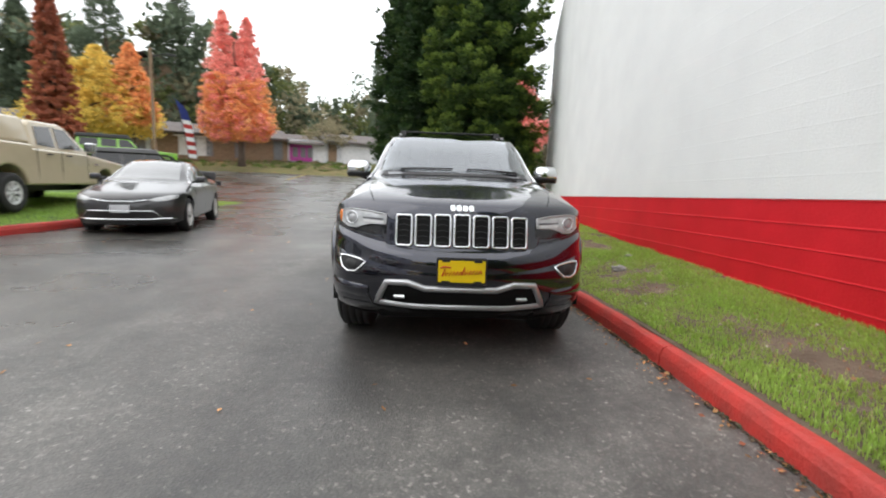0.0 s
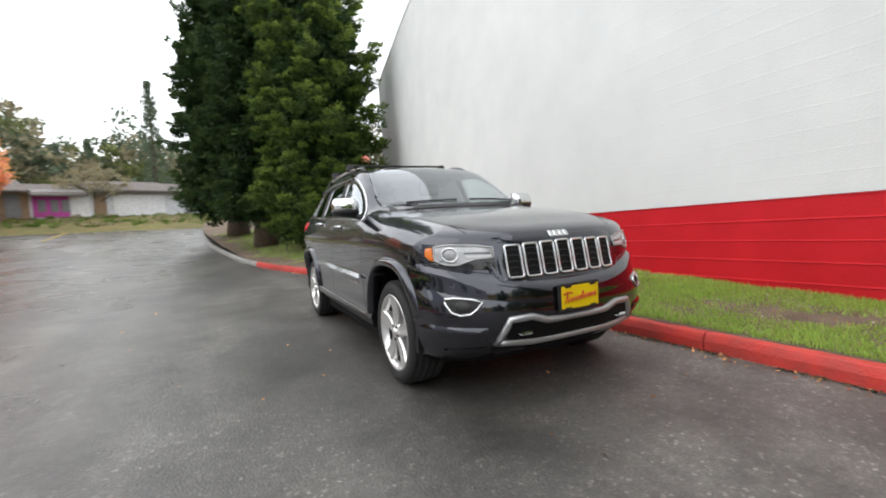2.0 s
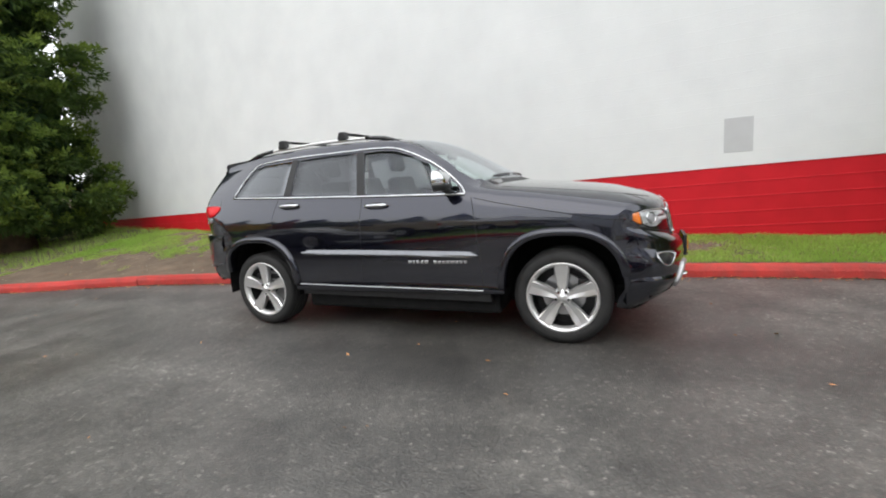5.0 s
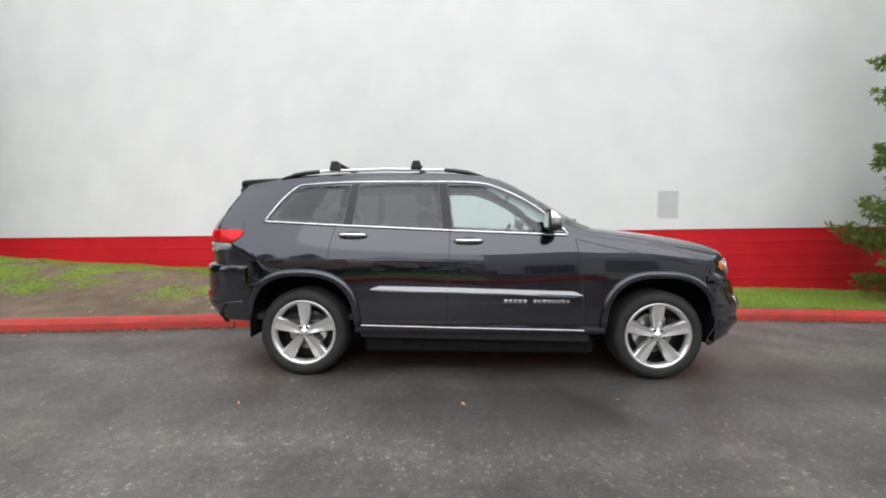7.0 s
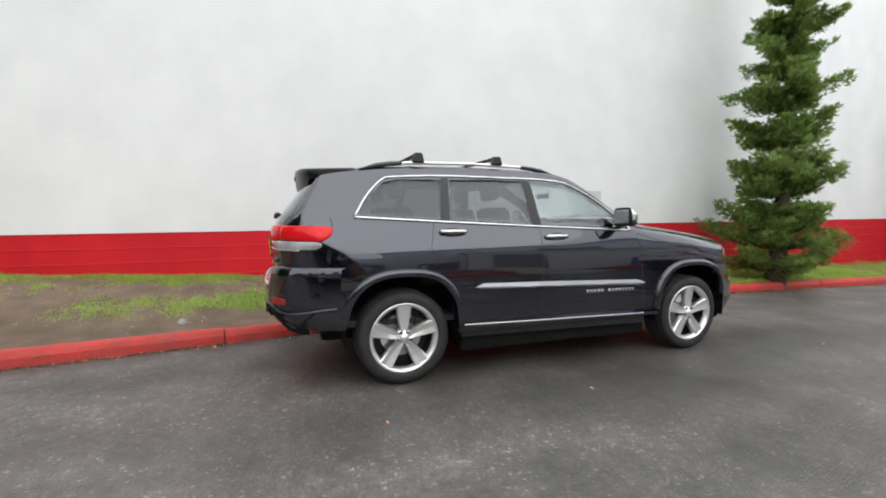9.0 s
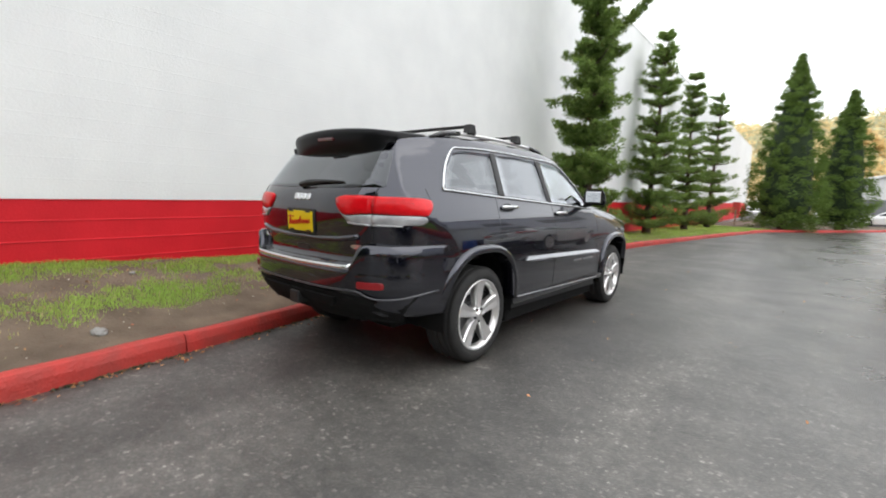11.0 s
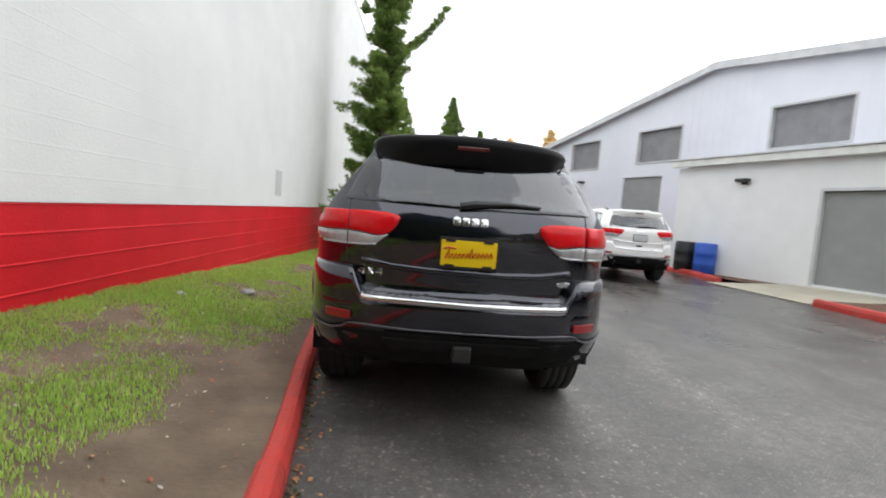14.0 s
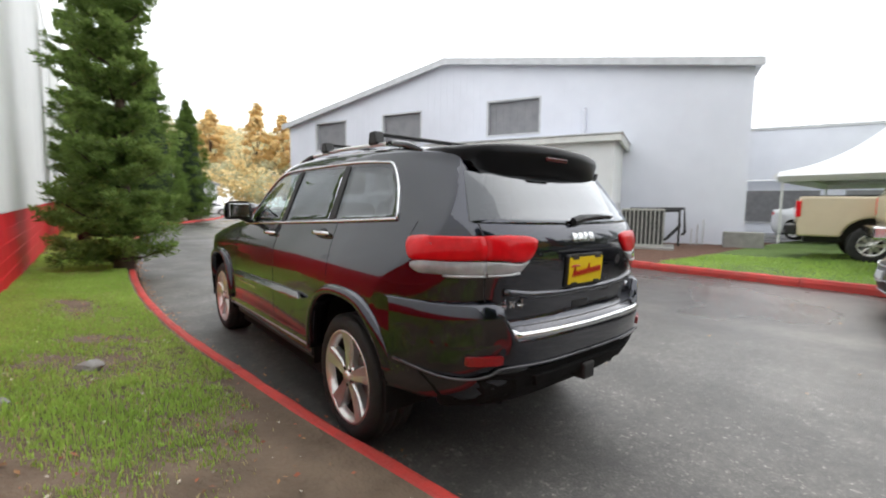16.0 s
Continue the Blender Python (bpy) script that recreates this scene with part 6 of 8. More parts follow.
broadleaf("pink autumn tree past the wall's end", pose(6.0, 27.0, 1.0), 8.5, 1.2, 2.0, [M["red_leaf"]], 110, 80, (0.25, 0.18), 56, ((0, 0, 1.0),), 0.16)
FIRS = [(-62, 50, 26, 5.0), (-56, 58, 22, 4.5), (-50, 42, 19, 3.6), (-44, 57, 26, 4.6), (-37, 62, 27, 5.0), (-49, 64, 15, 2.2), (-70, 44, 24, 5), (-31, 66, 20, 4.2), (-8.5, 60, 17, 1.6), (-64, 33, 22, 4.5), (-58, 22, 20, 4.5)]
for i, (x, y, h, r) in enumerate(FIRS):
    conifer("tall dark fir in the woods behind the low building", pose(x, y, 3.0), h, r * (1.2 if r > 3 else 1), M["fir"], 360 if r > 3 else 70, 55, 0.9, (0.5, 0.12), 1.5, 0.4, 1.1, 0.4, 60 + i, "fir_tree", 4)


def woods(name, label, places, mats, per, leaf, seed):
    rnd = np.random.RandomState(seed)
    for k, mat in enumerate(mats):
        pos, ax = clump_leaves(places[k::len(mats)], per, rnd)
        ob = leaf_mesh(name, pos, ax, leaf, leaf * 0.6, mat, None, seed + k)
        tagged(ob, label, "woods", kind="stuff")


rw = random.Random(9)
belt = []
slope = []
for _ in range(520):
    x, y = rw.uniform(-95, -30), rw.uniform(60, 84)
    slope.append((x, y + 0.2 * (x + 30), 3 + rw.random() ** 0.9 * (19 + 3 * math.sin(x * 0.3)), rw.uniform(1.5, 2.8)))
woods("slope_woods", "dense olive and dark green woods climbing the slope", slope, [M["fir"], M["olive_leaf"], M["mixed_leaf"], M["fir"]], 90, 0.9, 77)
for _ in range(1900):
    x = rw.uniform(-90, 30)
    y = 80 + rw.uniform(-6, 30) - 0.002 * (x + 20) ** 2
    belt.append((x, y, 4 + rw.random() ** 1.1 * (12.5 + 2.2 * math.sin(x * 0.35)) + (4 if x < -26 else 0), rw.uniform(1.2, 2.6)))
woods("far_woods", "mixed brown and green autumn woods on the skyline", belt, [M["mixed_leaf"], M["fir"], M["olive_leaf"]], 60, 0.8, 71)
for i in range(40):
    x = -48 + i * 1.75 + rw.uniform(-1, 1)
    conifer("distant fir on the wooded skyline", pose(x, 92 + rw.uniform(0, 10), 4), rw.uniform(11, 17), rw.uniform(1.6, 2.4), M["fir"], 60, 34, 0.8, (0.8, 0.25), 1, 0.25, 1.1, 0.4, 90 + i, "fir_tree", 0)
hill = []
for _ in range(1300):
    x, y = rw.uniform(-80, 20), rw.uniform(-150, -85)
    d = -85 - y
    hill.append((x, y, 2 + d * 0.3 + rw.uniform(0, 5), rw.uniform(2.0, 4.2)))
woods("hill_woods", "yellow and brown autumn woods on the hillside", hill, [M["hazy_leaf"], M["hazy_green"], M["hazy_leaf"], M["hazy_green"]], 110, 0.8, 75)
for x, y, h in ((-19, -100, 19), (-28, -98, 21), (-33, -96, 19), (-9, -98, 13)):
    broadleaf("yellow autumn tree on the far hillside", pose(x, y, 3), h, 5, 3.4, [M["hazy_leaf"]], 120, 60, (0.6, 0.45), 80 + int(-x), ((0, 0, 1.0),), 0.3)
conifer("distant fir standing over the hillside woods", pose(-17, -110, 8), 15, 2.4, M["fir"], 70, 40, 0.9, (0.8, 0.25), 1, 0.3, 1.2, 0.4, 99, "fir_tree", 0)

# ---- ground across the yard: lawn, beds, aprons, bank ----
def lawn(x, y):
    d = max(0.0, -7.3 - x)
    return ground(-7.3, y) + 0.13 + 0.05 * min(max(0.0, edge_x(y) - x), 8) ** 1.15 * min(1.0, max(0.15, (y + 1) / 8)) + 0.5 * math.exp(-((x + 15.4) / 3.2) ** 2 - ((y - 17.4) / 3.2) ** 2) + 0.02 * noise.noise((x, y, 2))


EDGE = [(-3.2, -7.25), (6, -7.25), (9, -7.5), (12, -8.6), (16, -11), (22, -14.6), (34, -20.5), (40, -23)]


def edge_x(y):
    return curve(EDGE, y)


kerb_run("kerb", [(edge_x(y), y) for y in spread(34, -3.2, 90)], 0.15, M["red_kerb"], "red-painted kerb edging the lawn across the yard")
kerb_run("kerb", [(-7.4, -6.2), (-7.6, -6.9), (-7.75, -7.8), (-7.6, -9.5), (-7.0, -12), (-6.6, -18.5)], 0.15, M["red_kerb"], "red-painted kerb behind the parked white car", step=1.2)
sheet("ground_lawn", lambda y: spread(-45, edge_x(y) - 9, 9) + spread(edge_x(y) - 8, edge_x(y) - 0.14, 16), spread(-0.6, 34, 60), lawn, M["turf"], "green mown lawn strip behind the kerb", "lawn")
sheet("ground_bed", lambda y: spread(-16, -7.42, 14), spread(-3.2, -0.6, 12), lambda x, y: ground(-7.3, y) + 0.12 + 0.02 * noise.noise((x * 3, y * 3, 1)) + 0.012 * max(0, -7.4 - x), M["mulch"], "brown bark mulch bed by the annex", "mulch")
sheet("ground_bed", lambda y: spread(-14, -7.9 + 0.0 * y, 10), spread(-22, -6.0, 20), lambda x, y: ground(-7.3, y) + 0.11 + 0.02 * noise.noise((x * 3, y * 3, 1)), M["mulch"], "brown mulch strip along the building's foot", "mulch")
blades("grass", sow(-0.6, 12, 700, lambda y: (-12 if y > 1 else -10.5, -7.45), lambda x, y: 0.5 + noise.noise((x * 0.5, y * 0.5, 9)), lawn, 4), "bright green grass of the lawn", 0.07)
rl = random.Random(12)


def bank_pt(s, t):
    """The planted bank before the low building: s along, t up the slope."""
    x = lerp(-52, 14, s)
    y0 = 20.3 + 16.5 * math.sin(min(1.0, max(0.0, (x + 52) / 48)) * math.pi / 2)
    y = y0 + 7.5 * t
    z = ground(x, y0) - 0.05 + 1.55 * (t ** 0.8 if t < 1 else 1) + 0.12 * noise.noise((x * 0.4, y * 0.6, 4))
    return x, y, z


verts = [bank_pt(i / 60, j / 9) for i in range(61) for j in range(10)]
faces = [(i * 10 + j, (i + 1) * 10 + j, (i + 1) * 10 + j + 1, i * 10 + j + 1) for i in range(60) for j in range(9)]
M["bank"] = surf("bank_ground_cover", (0.1, 0.11, 0.03), (0.2, 0.15, 0.06), scale=1.6, rough=0.95, bump=1, bscale=9, big=0.25)
tagged(raw("ground_bank", verts, faces, M["bank"], smooth=True), "grassy bank with brown low planting before the low building", "bank", kind="structure")
tuft = []
for _ in range(900):
    s, t = rl.uniform(0.05, 0.98), rl.uniform(0.25, 0.95)
    x, y, z = bank_pt(s, t)
    tuft.append((x, y, z + 0.05, rl.uniform(0.15, 0.38)))
woods("bank_plants", "low green and russet ground cover plants on the bank", tuft, [M["hedge"], M["mixed_leaf"], M["hedge"]], 40, 0.14, 31)
# painted marks on the asphalt
tagged(raw("road_line", [(x, y, ground(x, y) + 0.006) for x, y in ((-11.35, 29), (-11.2, 29), (-12.0, 38), (-12.2, 38))], [(0, 1, 2, 3)], M["yellow_line"]), "worn yellow paint line on the asphalt", "road marking", kind="structure")

# ---- the grey metal building with its annex ----
F_DIR, F_O = Vector((-0.395, 0.919, 0)).normalized(), Vector((-6.3, -19.0, 0))
FACE = Matrix.Translation(F_O) @ Matrix.Rotation(math.atan2(F_DIR.y, F_DIR.x), 4, "Z")  # local x along the front, y behind it, z up


def face_slab(x0, x1, z0, z1, d0, d1, bevel=0.0):
    return box((x0, d0, z0), (x1, d1, z1), bevel)


def front_wall(outline, holes, depth):
    """A wall of that outline (x, z) with rectangular openings through it."""
    xs = sorted({p[0] for p in outline} | {h[0] for h in holes} | {h[1] for h in holes})
    top = lambda x: np.interp(x, [p[0] for p in outline], [p[1] for p in outline])
    bm = bmesh.new()
    for a, b in zip(xs, xs[1:]):
        cuts = sorted([(h[2], h[3]) for h in holes if h[0] <= a + 1e-6 and h[1] >= b - 1e-6])
        z = -0.5
        for c0, c1 in cuts + [(None, None)]:
            ta, tb = (top(a), top(b)) if c0 is None else (c0, c0)
            q = [bm.verts.new((x, y, zz)) for y in (0, depth) for x, zz in ((a, z), (b, z), (b, tb), (a, ta))]
            for f in ((0, 1, 2, 3), (7, 6, 5, 4), (0, 4, 5, 1), (3, 2, 6, 7), (0, 3, 7, 4), (1, 5, 6, 2)):
                bm.faces.new([q[i] for i in f])
            z = c1
    bmesh.ops.remove_doubles(bm, verts=bm.verts, dist=0.0005)
    bmesh.ops.recalc_face_normals(bm, faces=bm.faces)
    return bm


M["blind"] = surf("grey_window_blind", (0.2, 0.2, 0.215), (0.25, 0.25, 0.265), scale=3, rough=0.6)
shed = thing("metal_building", "pale blue-grey metal building with a low gable and high windows", "building", FACE)
WINS = [(1.75, 3.7), (5.75, 7.82), (10.81, 13.0)]
HOLES = [(a, b, 4.05 + 0.0155 * a, 5.44 + 0.0155 * a) for a, b in WINS]
part("front_wall", front_wall([(0, 5.42), (9.0, 7.33), (19.6, 5.86)], HOLES + [(5.2, 7.1, 0.3, 3.6)], 0.25), M["siding"], shed)
part("side_wall", box((-0.002, 0.25, -0.5), (0.2, 32, 5.5)), M["siding"], shed)
part("side_wall", box((19.4, 0.25, -0.5), (19.602, 32, 5.95)), M["siding"], shed)
for (x0, z0), (x1, z1) in (((-0.25, 5.38), (9.0, 7.34)), ((9.0, 7.34), (19.8, 5.85))):
    bm = bmesh.new()
    q = [bm.verts.new(v) for v in ((x0, -0.25, z0), (x1, -0.25, z1), (x1, 32, z1), (x0, 32, z0), (x0, -0.25, z0 + 0.1), (x1, -0.25, z1 + 0.1), (x1, 32, z1 + 0.1), (x0, 32, z0 + 0.1))]
    for f in ((0, 1, 2, 3), (7, 6, 5, 4), (0, 4, 5, 1), (1, 5, 6, 2), (2, 6, 7, 3), (3, 7, 4, 0)):
        bm.faces.new([q[i] for i in f])
    part("roof", bm, M["trim_grey"], shed)
    bm = bmesh.new()
    q = [bm.verts.new(v) for v in ((x0, -0.3, z0 - 0.14), (x1, -0.3, z1 - 0.14), (x1, -0.3, z1 + 0.11), (x0, -0.3, z0 + 0.11), (x0, -0.24, z0 - 0.14), (x1, -0.24, z1 - 0.14), (x1, -0.24, z1 + 0.11), (x0, -0.24, z0 + 0.11))]
    for f in ((3, 2, 1, 0), (4, 5, 6, 7), (0, 1, 5, 4), (2, 3, 7, 6), (1, 2, 6, 5), (3, 0, 4, 7)):
        bm.faces.new([q[i] for i in f])
    part("barge_board", bm, M["trim_grey"], shed)
for (a, b), hole in zip(WINS, HOLES):
    win = new("window")
    win.parent = shed
    z0, z1 = hole[2], hole[3]
    bm = bmesh.new()
    for lo, hi in (((a, -0.02, z0), (a + 0.07, 0.2, z1)), ((b - 0.07, -0.02, z0), (b, 0.2, z1)), ((a + 0.07, -0.02, z1 - 0.06), (b - 0.07, 0.2, z1)), ((a + 0.07, -0.03, z0), (b - 0.07, 0.2, z0 + 0.06))):
        add_box(bm, lo, hi)
    part("frame", bm, M["trim_grey"], win)
    part("pane", box((a + 0.07, 0.2, z0 + 0.06), (b - 0.07, 0.215, z1 - 0.06)), M["dark_window"], win, "dusty grey pane")
    for k in range(7):
        x = lerp(a + 0.08, b - 0.08, k / 7)
        bm = bmesh.new()
        add_box(bm, (x, 0.15, z0 + 0.08), (x + (b - a) / 7.6, 0.18, z1 - 0.07), 0.006)
        part("blind_strip", bm, M["blind"], win)
# ribs of the metal sheets
for k in range(64):
    x = 0.3 + k * 0.3
    if any(a - 0.05 < x < b + 0.05 for a, b in WINS) or 5.1 < x < 7.2:
        continue
    z = float(np.interp(x, [0, 9, 19.6], [5.3, 7.2, 5.75]))
    part("sheet_rib", box((x, -0.006, 0.0), (x + 0.03, 0.004, z)), M["siding"], shed)
part("roller_door", box((5.2, 0.1, 0.3), (7.1, 0.16, 3.6)), M["roller"], shed, "closed grey roller door")
for k in range(15):
    part("door_slat", box((5.2, 0.085, 0.32 + 0.212 * k), (7.1, 0.1, 0.32 + 0.212 * k + 0.19), 0.006), M["roller"], shed)
part("vent_pipe", tube([(14.6, -0.1, 3.5), (14.6, -0.1, 4.9), (14.6, -0.02, 4.95)], 0.07, 8), M["siding"], shed)
part("wall_lamp", box((2.6, -0.25, 3.45), (2.85, 0, 3.55), 0.02), M["dark_metal"], shed, "small dark wall lamp")

# annex: lower flat-roofed block before the front
annex = thing("annex_building", "off-white flat-roofed annex with a closed roller door", "building", FACE)
AX0, AX1, AD = 9.75, 15.95, -2.55
bm = front_wall([(AX0, 3.38), (AX1, 3.5)], [(13.62, 15.15, 0.33, 2.6)], 0.2)
bm.transform(Matrix.Translation((0, AD, 0)))
part("front_wall", bm, M["annex_wall"], annex)
part("side_wall", box((AX0, AD + 0.2, -0.5), (AX0 + 0.2, -0.01, 3.38)), M["annex_wall"], annex)
part("side_wall", box((AX1 - 0.2, AD + 0.2, -0.5), (AX1, -0.01, 3.5)), M["annex_wall"], annex)
part("flat_roof", box((AX0 - 0.12, AD - 0.12, 3.5), (AX1 + 0.12, -0.01, 3.6)), M["trim_white"], annex)
bm = bmesh.new()
add_box(bm, (AX0 - 0.18, AD - 0.2, 3.4), (AX1 + 0.2, AD - 0.1, 3.6), 0.015)
add_box(bm, (AX1 + 0.1, AD - 0.1, 3.4), (AX1 + 0.2, -0.01, 3.6), 0.015)
part("cornice", bm, M["trim_white"], annex, "off-white gutter cornice")
part("roof_edge", box((AX0 - 0.22, AD - 0.24, 3.6), (AX1 + 0.24, 0, 3.645), 0.01), M["trim_grey"], annex)
door = new("roller_door")
door.parent = annex
part("curtain", box((13.62, AD + 0.1, 0.33), (15.15, AD + 0.13, 2.6)), M["roller"], door, "closed grey roller door")
for k in range(30):
    part("door_slat", box((13.62, AD + 0.092, 0.34 + 0.075 * k), (15.15, AD + 0.1, 0.34 + 0.075 * k + 0.07), 0.003), M["roller"], door)
bm = bmesh.new()
add_box(bm, (13.55, AD - 0.02, 0.3), (13.62, AD + 0.1, 2.67))
add_box(bm, (15.15, AD - 0.02, 0.3), (15.22, AD + 0.1, 2.67))
add_box(bm, (13.62, AD - 0.02, 2.6), (15.15, AD + 0.1, 2.67))
part("door_frame", bm, M["trim_grey"], door)
lampb = new("wall_lamp")
lampb.parent = annex
part("lamp_head", box((11.6, AD - 0.22, 2.88), (11.95, AD - 0.04, 2.97), 0.02), M["dark_metal"], lampb)
part("lamp_bracket", box((11.7, AD - 0.06, 2.82), (11.85, AD, 2.95)), M["dark_metal"], lampb)
for k, x in enumerate((15.97, 15.97)):
    part("meter_box", box((x - 0.02, AD + 0.35 + 0.5 * k, 1.05), (x + 0.1, AD + 0.55 + 0.5 * k, 1.6), 0.015), M["trim_grey"], annex)
# concrete apron before the door
ap = FACE @ Vector((13.2, AD, 0)), FACE @ Vector((15.6, AD, 0))
bm = bmesh.new()
q = [ap[0], ap[1], Vector((-7.3, -3.35, 0)), Vector((-7.15, -6.15, 0))]
vs = [bm.verts.new((p.x, p.y, ground(p.x, p.y) + (0.1 if i < 2 else 0.012))) for i, p in enumerate(q)]
f = bm.faces.new(vs)
r = bmesh.ops.extrude_face_region(bm, geom=[f])
bmesh.ops.translate(bm, vec=(0, 0, 0.012), verts=[v for v in r["geom"] if isinstance(v, bmesh.types.BMVert)])
tagged(mesh_object("pavement_apron", bm, M["sand_conc"]), "pale concrete ramp before the roller door", "pavement", kind="structure")


def drum(label, m, material):
    d = thing("plastic_drum", label, "barrel", m, "drums by the wall")
    up = Matrix.Rotation(radians(-90), 4, "Y")
    part("shell", lathe([(0, 0), (0.27, 0), (0.29, 0.03), (0.29, 0.24), (0.303, 0.27), (0.29, 0.3), (0.29, 0.55), (0.303, 0.58), (0.29, 0.61), (0.29, 0.84), (0.27, 0.88), (0.24, 0.89), (0.24, 0.87), (0, 0.87)], 28, up), material, d, smooth=True)
    for s in (-1, 1):
        part("bung", lathe([(0.035, 0.87), (0.035, 0.89), (0, 0.89)], 10, Matrix.Translation((0.15 * s, 0, 0)) @ up), M["white_plain"], d)


drum("blue plastic drum standing on the mulch", pose(-8.1, -7.75, ground(-8.1, -7.7) + 0.1), M["blue_plastic"])
drum("black plastic drum beside a blue one", pose(-7.95, -8.5, ground(-8, -8.5) + 0.1), M["black"])


def air_unit(m, size):
    u = thing("air_conditioner", "beige outdoor air conditioning unit on a concrete pad", "air conditioner", m)
    w, d, h = size
    part("pad", box((-w * 0.75, -d * 0.9, -0.12), (w * 0.75, d * 0.9, 0.0), 0.01), M["concrete"], u)
    part("cabinet", box((-w / 2 + 0.02, -d / 2 + 0.02, 0.02), (w / 2 - 0.02, d / 2 - 0.02, h - 0.04)), M["dark_metal"], u)
    part("lid", box((-w / 2, -d / 2, h - 0.06), (w / 2, d / 2, h), 0.02), M["ac_metal"], u)
    part("base", box((-w / 2, -d / 2, 0), (w / 2, d / 2, 0.06), 0.01), M["ac_metal"], u)
    for i in range(11):
        x = lerp(-w / 2, w / 2 - 0.03, i / 10)
        for y in (-d / 2, d / 2 - 0.02):
            part("grille_slat", box((x, y, 0.06), (x + 0.035, y + 0.02, h - 0.06)), M["ac_metal"], u)
        y = lerp(-d / 2, d / 2 - 0.03, i / 10)
        for x in (-w / 2, w / 2 - 0.02):
            part("grille_slat", box((x, y, 0.06), (x + 0.02, y + 0.035, h - 0.06)), M["ac_metal"], u)
    return u


air_unit(FACE @ pose(16.8, -2.0, 0.32), (1.15, 1.0, 1.1))
pipes = thing("pipe_rack", "dark insulated pipes running from the unit to the wall", "pipes", FACE)
part("pipe", tube([(16.45, -1.3, 1.35), (17.75, -1.2, 1.38), (17.8, -1.2, 0.9), (17.45, -1.4, 0.5), (17.15, -1.8, 0.42)], 0.05, 8), M["black"], pipes)
part("pipe", tube([(16.35, -1.15, 1.42), (17.9, -1.1, 1.44), (17.95, -1.0, 0.7), (17.9, -0.3, 0.6)], 0.04, 8), M["dark_metal"], pipes)
part("post", box((17.75, -1.25, 0.2), (17.81, -1.19, 1.4)), M["dark_metal"], pipes)
for k in range(3):
    part("riser", tube([(18.15 + 0.16 * k, -0.5, 0.25), (18.15 + 0.16 * k, -0.5, 0.8 + 0.15 * k)], 0.025, 6), M["trim_grey"], pipes)
bench = thing("concrete_block", "low grey concrete block by the building corner", "block", FACE @ pose(19.5, -0.7, 0.25))
part("block", box((-0.5, -0.25, -0.1), (0.5, 0.25, 0.5), 0.02), M["concrete"], bench)

# lower wing behind, with a covered walk
wing = thing("rear_wing", "lower blue-grey wing behind the metal building", "building", FACE)
part("upper_wall", box((19.7, 9, 2.9), (46, 9.3, 5.2)), M["siding"], wing)
part("lower_wall", box((19.7, 9.6, -0.5), (46, 9.8, 2.9)), M["siding"], wing)
part("parapet", box((19.7, 8.95, 5.2), (46, 9.4, 5.32)), M["trim_grey"], wing)
for k in range(6):
    x = 20.6 + 3.9 * k
    part("window_pane", box((x, 9.56, 0.9), (x + 3.0, 9.6, 2.4)), M["dark_window"], wing)
    part("window_frame", box((x - 0.06, 9.54, 0.84), (x + 3.06, 9.57, 0.9)), M["trim_grey"], wing)

# marquee tent
tent = thing("marquee_tent", "white peaked marquee tent with open sides", "tent", pose(-17.7, 2.75, 0.4))
for sx in (-1, 1):
    for sy in (-1, 1):
        part("pole", tube([(3 * sx, 3 * sy, 0), (3 * sx, 3 * sy, 2.15)], 0.035, 8), M["trim_white"], tent)
bm = bmesh.new()
rows = []
for t in spread(0, 1, 14):
    s = 3.08 * (1 - t) ** 1.0
    z = 2.2 + 2.9 * (0.25 * t + 0.75 * t ** 2.3)
    row = []
    for k in range(24):
        a = k / 24 * 4
        i, f = int(a), a - int(a)
        c = [(-1, -1), (1, -1), (1, 1), (-1, 1)]
        x, y = lerp(c[i][0], c[(i + 1) % 4][0], f), lerp(c[i][1], c[(i + 1) % 4][1], f)
        row.append(bm.verts.new((x * (s + 0.02), y * (s + 0.02), z - 0.06 * math.sin(f * math.pi) * (1 - t))))
    rows.append(row)
for r0, r1 in zip(rows, rows[1:]):
    for k in range(24):
        bm.faces.new((r0[k], r0[(k + 1) % 24], r1[(k + 1) % 24], r1[k]))
part("canopy", bm, M["canvas"], tent, smooth=True)
bm = bmesh.new()
for k in range(4):
    c = [(-1, -1), (1, -1), (1, 1), (-1, 1)]
    a, b = c[k], c[(k + 1) % 4]
    add_tube(bm, [(a[0] * 3.09, a[1] * 3.09, 2.05), (b[0] * 3.09, b[1] * 3.09, 2.05)], 0.16, 4, flat=1.0)
part("valance", bm, M["canvas"], tent)

